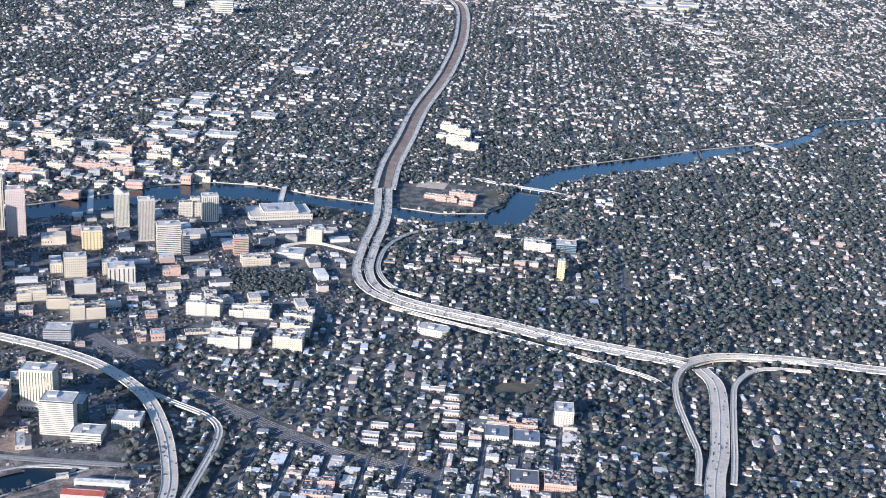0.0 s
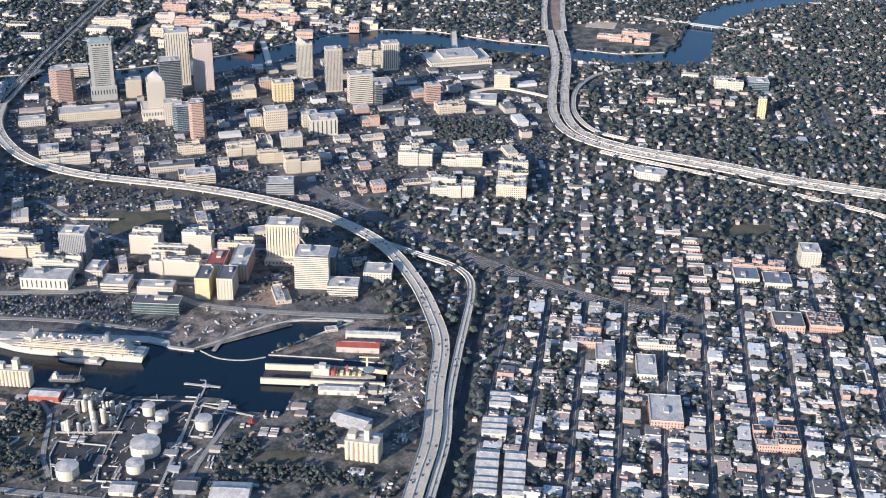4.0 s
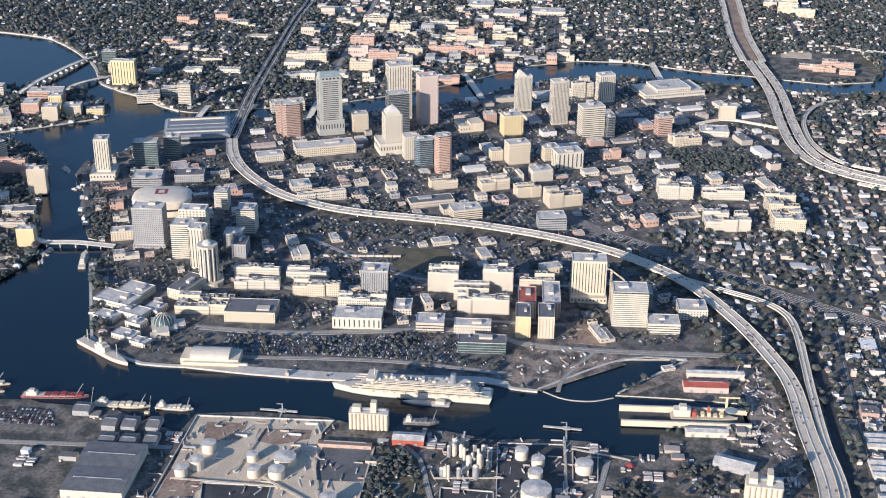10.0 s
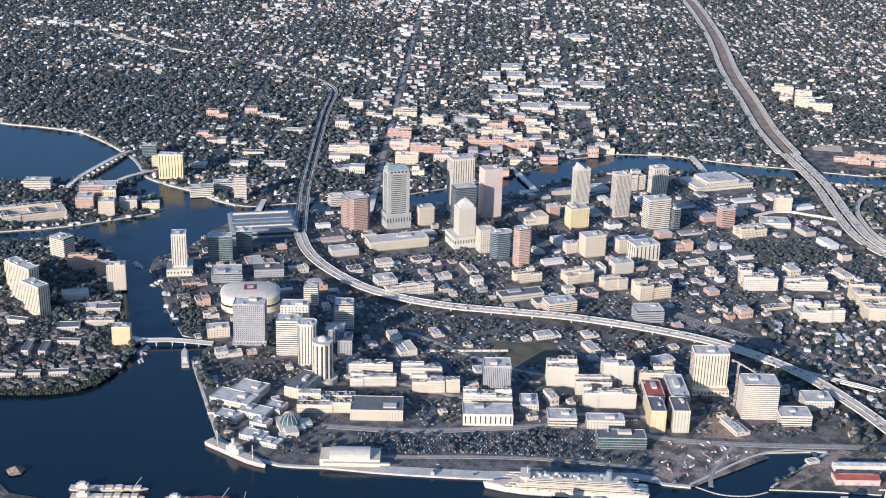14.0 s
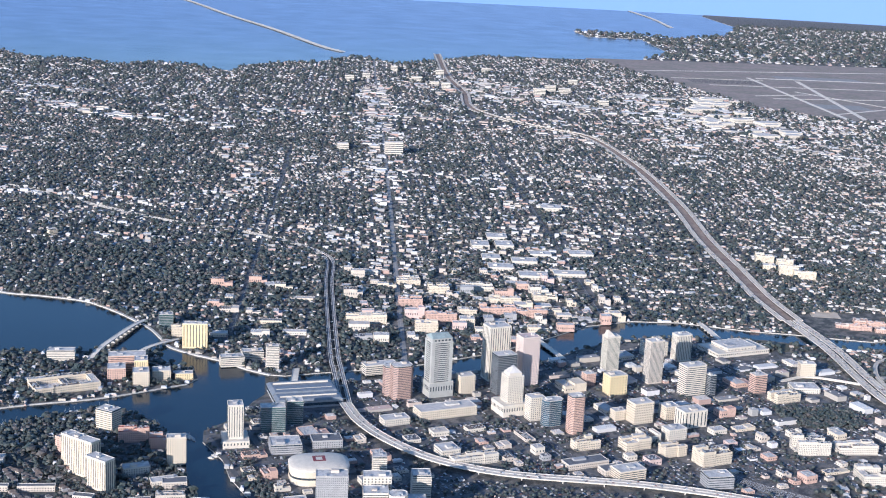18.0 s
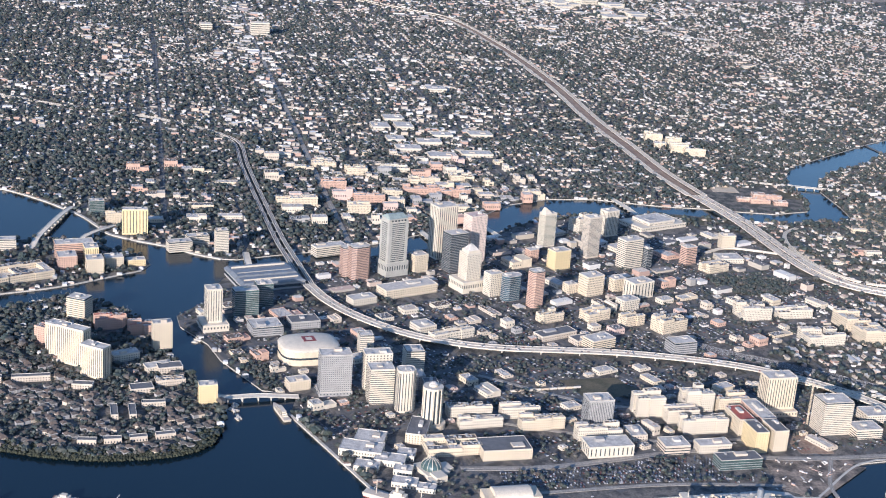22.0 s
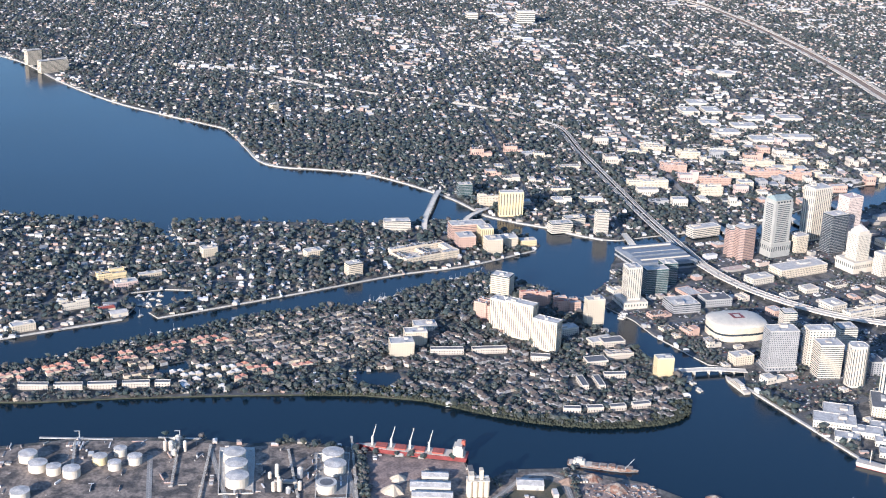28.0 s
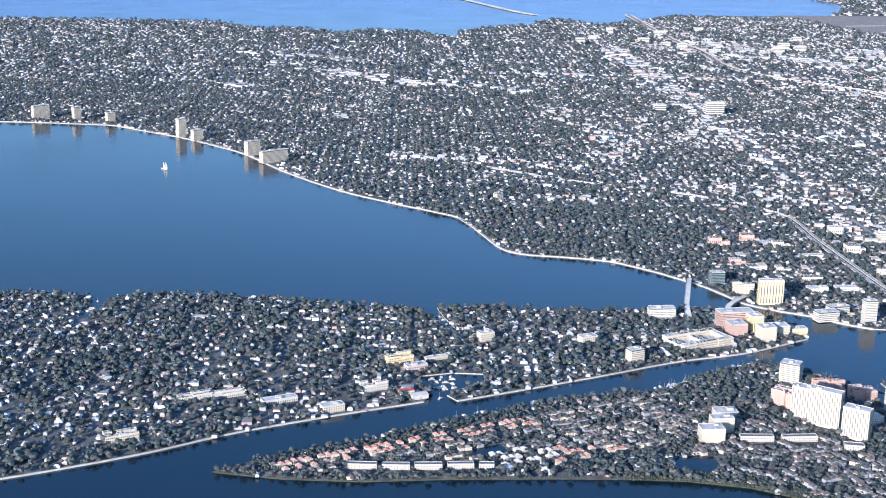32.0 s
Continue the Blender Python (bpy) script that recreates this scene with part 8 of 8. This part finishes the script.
for _ in range(150):
    c = np.array([rd.uniform(640, 1110), rd.uniform(-920, -390)])
    a = rd.choice((28.0, 55.0, 118.0, 62.0, 150.0)) + rd.uniform(-10, 10)
    for i in range(rd.randint(4, 8)):
        plots.append((c[0] + i * 11 * math.cos(radians(a)), c[1] + i * 11 * math.sin(radians(a)) + 2 * math.sin(i), a, 0, 1))
plots = np.array(plots)
ok = inside(HARBOUR, plots[:, 0], plots[:, 1]) & free(plots[:, 0], plots[:, 1], 7) & np.where(plots[:, 4] > 0, inside(HI_EAST, plots[:, 0], plots[:, 1]), inside(HI_WEST, plots[:, 0], plots[:, 1]))
stood = np.zeros((0, 2))
made = 0
for e, n, rz, k, _ in plots[ok]:
    if len(stood) and np.min(np.hypot(stood[:, 0] - e, stood[:, 1] - n)) < 10.5:
        continue
    stood = np.vstack([stood, (e, n)])
    key = ("brown", "red", "grey", "white")[int(k)]
    if 862 < e < 962 and -1268 < n < -1150:
        key = "white"
    made += 1
    if made % 4 == 0:
        town_house(float(e), float(n), float(rz), key)
    else:
        rest[key].append((float(e), float(n)))
for key, pts in rest.items():
    if pts:
        Q = np.array(pts)
        k = len(Q)
        EXCLUDE.extend((x, y, 6.5) for x, y in pts)
        house_field(Q[:, 0], Q[:, 1], RNG.uniform(10, 12, k), RNG.uniform(11, 13, k), np.full(k, 6.2), np.full(k, 3.0), np.full(k, radians(26)) + RNG.normal(0, 0.08, k), [M_GREY if key == "brown" else M_CREAM, HOUSE_ROOFS[key]], "rows of town houses with %s roofs on the island" % key)
m = 12000
te, tn = RNG.uniform(380, 1130, m), RNG.uniform(-1745, -360, m)
ok = inside(HARBOUR, te, tn) & free(te, tn, 0)
stuff("island_trees", *crowns(te[ok], tn[ok], RNG.uniform(2.6, 5.6, int(ok.sum())), 2), [M_LEAF], "dark trees between the island town houses", "trees")
mang = smooth_line([(1030, -375), (1090, -400), (1122, -465), (1125, -560), (1105, -650), (1065, -740), (1012, -830), (985, -930), (985, -1030)], 4)
nr = sides(mang)
k = 4200
i = RNG.integers(0, len(mang), k)
o = RNG.uniform(-8, 30, k)
sg = 1 if inside(HARBOUR, *(mang[40:41, :2] + nr[40:41] * 8).T)[0] else -1
stuff("mangrove", *crowns(mang[i, 0] + nr[i, 0] * o * sg, mang[i, 1] + nr[i, 1] * o * sg, RNG.uniform(1.6, 3.4, k), 1), [M_BUSH], "olive green mangrove fringe along the shore", "shrubs")

# ---- port trees, sheds and parked cars ----
pe, pn = [], []
for cx, cy, ex, ey, k in [(1730, 330, 25, 60, 120), (1640, 690, 70, 24, 110), (1560, 800, 40, 50, 70), (1650, 790, 20, 70, 120), (1290, -947, 85, 6, 130), (1300, -640, 20, 14, 40), (1350, -638, 50, 6, 50), (1340, -745, 40, 8, 20), (1725, 150, 10, 120, 60), (1480, 690, 20, 40, 50), (1400, 900, 60, 20, 20), (1240, 900, 60, 60, 30), (1730, 600, 50, 200, 120), (1700, 850, 60, 60, 60)]:
    pe.append(RNG.uniform(cx - ex, cx + ex, k))
    pn.append(RNG.uniform(cy - ey, cy + ey, k))
pe, pn = np.concatenate(pe), np.concatenate(pn)
scrub = np.c_[RNG.uniform(1512, 1690, 460), RNG.uniform(338, 438, 460)]
scrub = scrub[inside([(1523, 342), (1512, 390), (1590, 424), (1680, 436), (1688, 342)], scrub[:, 0], scrub[:, 1]) & (drift(scrub[:, 0] * 9, scrub[:, 1] * 9) > 0.36)]
pe, pn = np.r_[pe, scrub[:, 0]], np.r_[pn, scrub[:, 1]]
ok = free(pe, pn, 1)
stuff("port_trees", *crowns(pe[ok], pn[ok], RNG.uniform(2.5, 5.5, int(ok.sum())), 2), [M_LEAF], "dark scrub trees in the port", "trees")
yard, lorries = [], []
for k in range(330):
    e, n = rd.uniform(1130, 1900), rd.choice((rd.uniform(-1500, -500), rd.uniform(-500, 60), rd.uniform(560, 930), rd.uniform(330, 930)))
    a = rd.choice((0.0, 1.57, 1.57, 1.45))
    if rd.random() < 0.45:
        w, d, h = rd.choice(((12, 2.5, 2.6), (6, 2.5, 2.6), (9, 3, 3.2)))
        for i in range(rd.randint(3, 9)):
            for j in range(rd.randint(1, 2)):
                o, s = i * (d + rd.uniform(0.3, 1.2)), j * (w + 2)
                yard.append((e + s * math.cos(a) - o * math.sin(a), n + s * math.sin(a) + o * math.cos(a), w, d, h, a))
    elif rd.random() < 0.6:
        yard.append((e, n, rd.uniform(10, 26), rd.uniform(7, 15), rd.uniform(3, 7), a))
        for i in range(rd.randint(2, 6)):
            yard.append((e + rd.uniform(-22, 22), n + rd.uniform(-22, 22), rd.uniform(2, 7), rd.uniform(2, 4), rd.uniform(1, 3), a))
    else:
        for i in range(rd.randint(8, 26)):
            lorries.append((e + (i % 13) * 3 * math.cos(a), n + (i % 13) * 3 * math.sin(a) + (i // 13) * 11, a + 1.57))
Y = np.array(yard)
ok = free(Y[:, 0], Y[:, 1], 3) & inside(PORT, Y[:, 0], Y[:, 1])
Y = Y[ok]
house_field(Y[:, 0], Y[:, 1], Y[:, 2], Y[:, 3], Y[:, 4], np.full(len(Y), 0.05), Y[:, 5], [M_HWALL, M_HROOF], "containers, trailers and small sheds in the port yards", "yard_clutter", "containers")
runs = np.array([(rd.uniform(1140, 1430), rd.uniform(-1500, -940)) for _ in range(150)] + [(rd.uniform(1470, 1810), rd.uniform(-60, 660)) for _ in range(700)])
runs = runs[free(runs[:, 0], runs[:, 1], 1)]
k = len(runs)
house_field(runs[:, 0], runs[:, 1], RNG.uniform(2, 20, k), RNG.uniform(0.5, 2.4, k), RNG.uniform(0.6, 3.6, k), np.full(k, 0.05), RNG.choice([0.0, math.pi / 2, 0.35, -0.5], k), [M_HWALL, M_HROOF], "pipe runs, kerbs and valve gear in the tank yards", "pipework", "pipes")
for r in range(6):
    for c in range(26):
        if rd.random() < 0.75:
            lorries.append((1474 + r * 6.5 + (r // 2) * 2, -218 + c * 3.1 + r * 4, 0.0))
C = np.array(lorries)
ok = free(C[:, 0], C[:, 1], 2) & inside(PORT, C[:, 0], C[:, 1])
cars_field(C[ok, 0], C[ok, 1], C[ok, 2], "trucks and cars parked in the port yards")

# near, middle and far neighbourhoods
def hashed(i, j, k):
    return np.modf(np.abs(np.sin(i * 12.9898 + j * 78.233 + k * 37.719)) * 43758.5453)[0]


# stretches of town: bounds, then factors for houses and tree cover, and the share of large roofs
TRACTS = [(-2600, -250, -120, 1020, 1.1, 0.8, 0.1), (-9400, -400, -6600, -150, 1.0, 1.22, 0.0), (-3400, -900, -620, -120, 1.35, 0.8, 0.05), (-9400, -2600, -150, 1000, 1.05, 0.95, 0.05), (-9400, -500, 1200, 2300, 1.25, 0.85, 0.04), (-9400, -2500, 2300, 5300, 1.15, 0.65, 0.14), (-300, 1100, 1150, 2700, 1.15, 0.95, 0.03), (350, 1150, 690, 1370, 1.7, 0.5, 0.1), (-120, 1000, -2700, -500, 1.15, 1.0, 0.0)]


def district(e, n):
    """Of the neighbourhood at each place: whether its blocks lie north and south, and its shares of houses, trees and large roofs."""
    i, j = np.floor((e + 150 * np.sin(n / 610)) / 780), np.floor((n + 90 * np.sin(e / 900)) / 630)
    turn = hashed(i, j, 1) < 0.32
    dense, canopy, large = 0.62 + 0.34 * hashed(i, j, 2), 0.62 + 0.5 * hashed(i, j, 3), 0.015 + 0.06 * hashed(i, j, 4) ** 2
    for e0, e1, n0, n1, a, b, c in TRACTS:
        q = (e > e0) & (e < e1) & (n > n0) & (n < n1)
        dense, canopy, large = np.where(q, dense * a, dense), np.where(q, canopy * b, canopy), np.where(q, large + c, large)
    return turn, dense, canopy, large


def flown_past(e, n):
    """The stretch of land that the flight passes, with a margin."""
    north = np.where(e > -4400, 2350 + (1100 - e) * 0.31, 4050 + (-4400 - e) * 0.5)
    return (n < north) & (n > -2350 + (e - 1100) * 0.33)


def in_grid(e, n, turn, bn, be, wide):
    a, b = np.where(turn, e, n), np.where(turn, n, e)
    return (np.minimum(a % bn, bn - a % bn) < wide) | (np.minimum(b % be, be - b % be) < wide)


for tag, e0, e1, n0, n1, lot, bn, be, scale, tree_area, tree_r in (
        ("near", -1000, 2000, -3200, 2600, 12.0, 64, 140, 0.86, 92, 5.9),
        ("middle", -4000, -1000, -4000, 4200, 14.0, 68, 150, 0.98, 215, 6.6),
        ("far", -9300, -4000, -6500, 5200, 24, 78, 190, 1.25, 1150, 11.0),
        ("horizon", -17000, -9300, 2600, 9000, 70, 170, 400, 2.6, 5200, 20.0)):
    n0, e0 = n0 - n0 % bn, e0 - e0 % be
    ea, na = lots(e0, e1, n0, n1, lot, bn, be, 0.06)
    nb, eb = lots(n0, n1, e0, e1, lot, bn, be, 0.06)
    ta, tb = district(ea, na)[0], district(eb, nb)[0]
    e, n, turn = np.r_[ea[~ta], eb[tb]], np.r_[na[~ta], nb[tb]], np.r_[np.zeros(int((~ta).sum()), bool), np.ones(int(tb.sum()), bool)]
    _, dense, canopy, large = district(e, n)
    patchy = 0.45 + 0.9 * drift(e, n, 180)
    ok = (RNG.random(len(e)) < dense * patchy) & (flown_past(e, n) | (RNG.random(len(e)) < 0.15))
    e, n, turn, large = e[ok], n[ok], turn[ok], large[ok]
    ok = free(e, n, 4) & ~special(e, n) & ~taken(e, n)
    e, n, turn, large = e[ok], n[ok], turn[ok], large[ok]
    k = len(e)
    shop = RNG.random(k) < large
    w = RNG.uniform(7, 19, k) * scale * np.where(shop, 1.9, 1)
    d = RNG.uniform(5.5, 12.5, k) * scale * np.where(shop, 1.8, 1)
    h = RNG.uniform(3.0, 6.0, k) * np.where(shop, 1.3, 1) * (1 + 0.2 * (scale - 1))
    rise = np.where(shop | (RNG.random(k) < 0.15), 0.05, RNG.uniform(1.4, 2.8, k) * scale)
    house_field(e, n, w, d, h, rise, np.where(turn ^ (RNG.random(k) < 0.4), math.pi / 2, 0) + RNG.normal(0, 0.04, k), [M_HWALL, M_HROOF if scale < 1.1 else M_FARROOF], "small pale-roofed houses along tree-lined streets")
    if tag != "horizon":
        take(e, n, np.maximum(w, d) * 0.22, np.maximum(w, d) * 0.22)
    m = int((e1 - e0) * (n1 - n0) / tree_area)
    te, tn = RNG.uniform(e0, e1, m), RNG.uniform(n0, n1, m)
    turn, _, canopy, _ = district(te, tn)
    ok = (RNG.random(m) < canopy * (0.55 + 0.9 * drift(te - 900, tn + 2000, 260))) & ~(in_grid(te, tn, turn, bn, be, 5 * scale) & (RNG.random(m) < 0.85)) & (flown_past(te, tn) | (RNG.random(m) < 0.15))
    te, tn = te[ok], tn[ok]
    ok = free(te, tn, -1) & ~special(te, tn) & (~taken(te, tn) | (RNG.random(len(te)) < 0.22))
    te, tn = te[ok], tn[ok]
    r = RNG.uniform(0.4, 1.35, len(te)) * tree_r * (0.8 + 0.4 * drift(te, tn, 90))
    stuff("trees", *crowns(te, tn, r, 1), [M_LEAF], "dark green tree crowns between the houses", "trees")
    if tag != "horizon":
        street_net(e0, e1, n0, n1, bn, be, 8 * max(1.0, scale), "narrow asphalt streets in a grid")

# ---- single trees in the waterfront parks ----
def tree_shape(seed):
    r = random.Random(seed)
    trunk = prism(circle(0.5, 7), 0, 4.2, 0.55)
    limbs = []
    for i in range(4):
        a = i * 1.57 + r.uniform(-0.4, 0.4)
        x, y = math.cos(a) * 2.4, math.sin(a) * 2.4
        limbs.append(([(-0.2, -0.2, 3.6), (0.2, -0.2, 3.6), (0.2, 0.2, 3.6), (-0.2, 0.2, 3.6), (x - 0.1, y - 0.1, 6), (x + 0.1, y - 0.1, 6), (x + 0.1, y + 0.1, 6), (x - 0.1, y + 0.1, 6)], [(0, 1, 5, 4), (1, 2, 6, 5), (2, 3, 7, 6), (3, 0, 4, 7), (4, 5, 6, 7)]))
    clumps = []
    for i in range(9):
        a, d, q = r.uniform(0, 6.28), r.uniform(0, 2.8), r.uniform(1.1, 2.1)
        z = 6.2 + r.uniform(-1.2, 2.0) - d * 0.3
        clumps.append(([(math.cos(a) * d + x * q * r.uniform(0.7, 1.25), math.sin(a) * d + y * q * r.uniform(0.7, 1.25), z + w * q * 0.8) for x, y, w in ICO_V], [tuple(int(k) for k in f) for f in ICO_F]))
    return data("trunk", *trunk, M_BARK), data("limb_fork", *join(*limbs), M_BARK), data("crown", *join(*clumps), M_LEAF)


shapes = [tree_shape(i) for i in range(4)]
for i in range(46):
    t = i / 46
    e, n = (665 + 215 * t + rd.uniform(-4, 30), -338 + 75 * t + rd.uniform(0, 18)) if i < 30 else (rd.uniform(1000, 1290), rd.uniform(-190, 30))
    if not free(np.array([e]), np.array([n]), 2)[0]:
        continue
    tr = thing("park_tree", e, n, 0, rd.uniform(0, 360), "dark green broad-crowned tree in the waterfront park", "tree", "park trees")
    for name, me in zip(("trunk", "limb_fork", "crown"), shapes[i % 4]):
        part(name, me, tr)

# ---- cars on the highways ----
car_top = data("cabin", *box(-1.3, 1.1, -0.8, 0.8, 0.9, 1.5, 0.35), M_GLASS)
car_meshes = [data("body", *box(-2.3, 2.3, -0.95, 0.95, 0.3, 0.95, 0.3), plain("car_paint_" + w, c, 0.3)) for w, c in (("white", (0.7, 0.7, 0.7)), ("black", (0.03, 0.03, 0.035)), ("silver", (0.4, 0.41, 0.42)), ("red", (0.35, 0.04, 0.03)))]
car_words = ["white", "black", "silver", "red"]
for line, k, half in ((l275, 34, 19), (l275n, 8, 16), (li4, 12, 15), (lsel, 32, 11), (lsel2, 4, 4)):
    nr = sides(line)
    for _ in range(k):
        i = rd.randrange(2, len(line) - 2)
        o = rd.choice((-0.85, -0.6, -0.35, 0.35, 0.6, 0.85)) * half
        c = rd.choice((0, 0, 1, 1, 2, 2, 3))
        t = thing("car", line[i][0] + nr[i][0] * o, line[i][1] + nr[i][1] * o, line[i][2] + 0.12, math.degrees(math.atan2(nr[i][1], nr[i][0])) - 90 + (180 if o > 0 else 0), "%s car on the concrete highway" % car_words[c], "car", "cars on the highways")
        part("body", car_meshes[c], t)
        part("cabin", car_top, t)
# the rest of the traffic, too dense to count
te, tn, tz, ta = [], [], [], []
for line, k, offs in ((l275, 420, (4.6, 8, 11.5, 15, 18.5, 22)), (l275far, 900, (19, 23, 27, 31)), (l275n, 120, (3, 7, 10, 14)), (li4, 150, (3, 7, 10, 13)), (lsel, 170, (2.4, 5.6, 9)), (lselw, 160, (6.5, 10)), (lsel2, 30, (1.5,))):
    nr = sides(line)
    i = RNG.integers(2, len(line) - 2, k)
    o = RNG.choice(offs, k) * RNG.choice((-1, 1), k)
    te.append(line[i, 0] + nr[i, 0] * o + RNG.uniform(-6, 6, k) * nr[i, 1])
    tn.append(line[i, 1] + nr[i, 1] * o - RNG.uniform(-6, 6, k) * nr[i, 0])
    tz.append(line[i, 2] - 0.3)
    ta.append(np.arctan2(nr[i, 1], nr[i, 0]) - math.pi / 2)
cars_field(np.concatenate(te), np.concatenate(tn), np.concatenate(ta), "cars and vans in the lanes of the highways", np.concatenate(tz), "traffic")
# paint marks, kerbs and stores on the worn quay yards
marks = np.array([(rd.uniform(1205, 1335), rd.uniform(500, 690)) for _ in range(60)] + [(rd.uniform(1240, 1560), rd.uniform(860, 925)) for _ in range(130)])
keep = inside([(1208, 525), (1308, 506), (1334, 540), (1232, 684), (1212, 690)], marks[:, 0], marks[:, 1]) | inside([(1240, 862), (1440, 864), (1540, 905), (1560, 925), (1430, 922), (1300, 915), (1245, 900)], marks[:, 0], marks[:, 1])
marks = marks[keep]
k = len(marks)
house_field(marks[:, 0], marks[:, 1], RNG.uniform(2, 14, k), RNG.uniform(1, 3, k), RNG.uniform(0.6, 3.4, k), np.full(k, 0.05), RNG.choice([0.7, -0.87, 0.0], k), [M_HWALL, M_HROOF], "stores, skips and kerbs on the worn quay yards", "yard_clutter", "containers")
k = len(SCRAP_BITS)
house_field(SCRAP_BITS[:, 0], SCRAP_BITS[:, 1], RNG.uniform(1.5, 9, k), RNG.uniform(1, 4, k), RNG.uniform(0.5, 3, k), np.full(k, 0.4), RNG.uniform(0, 3, k), [M_SCRAP, M_HROOF], "loose scrap, skips and cars in the scrap yard", "scrap_piles", "scrap")
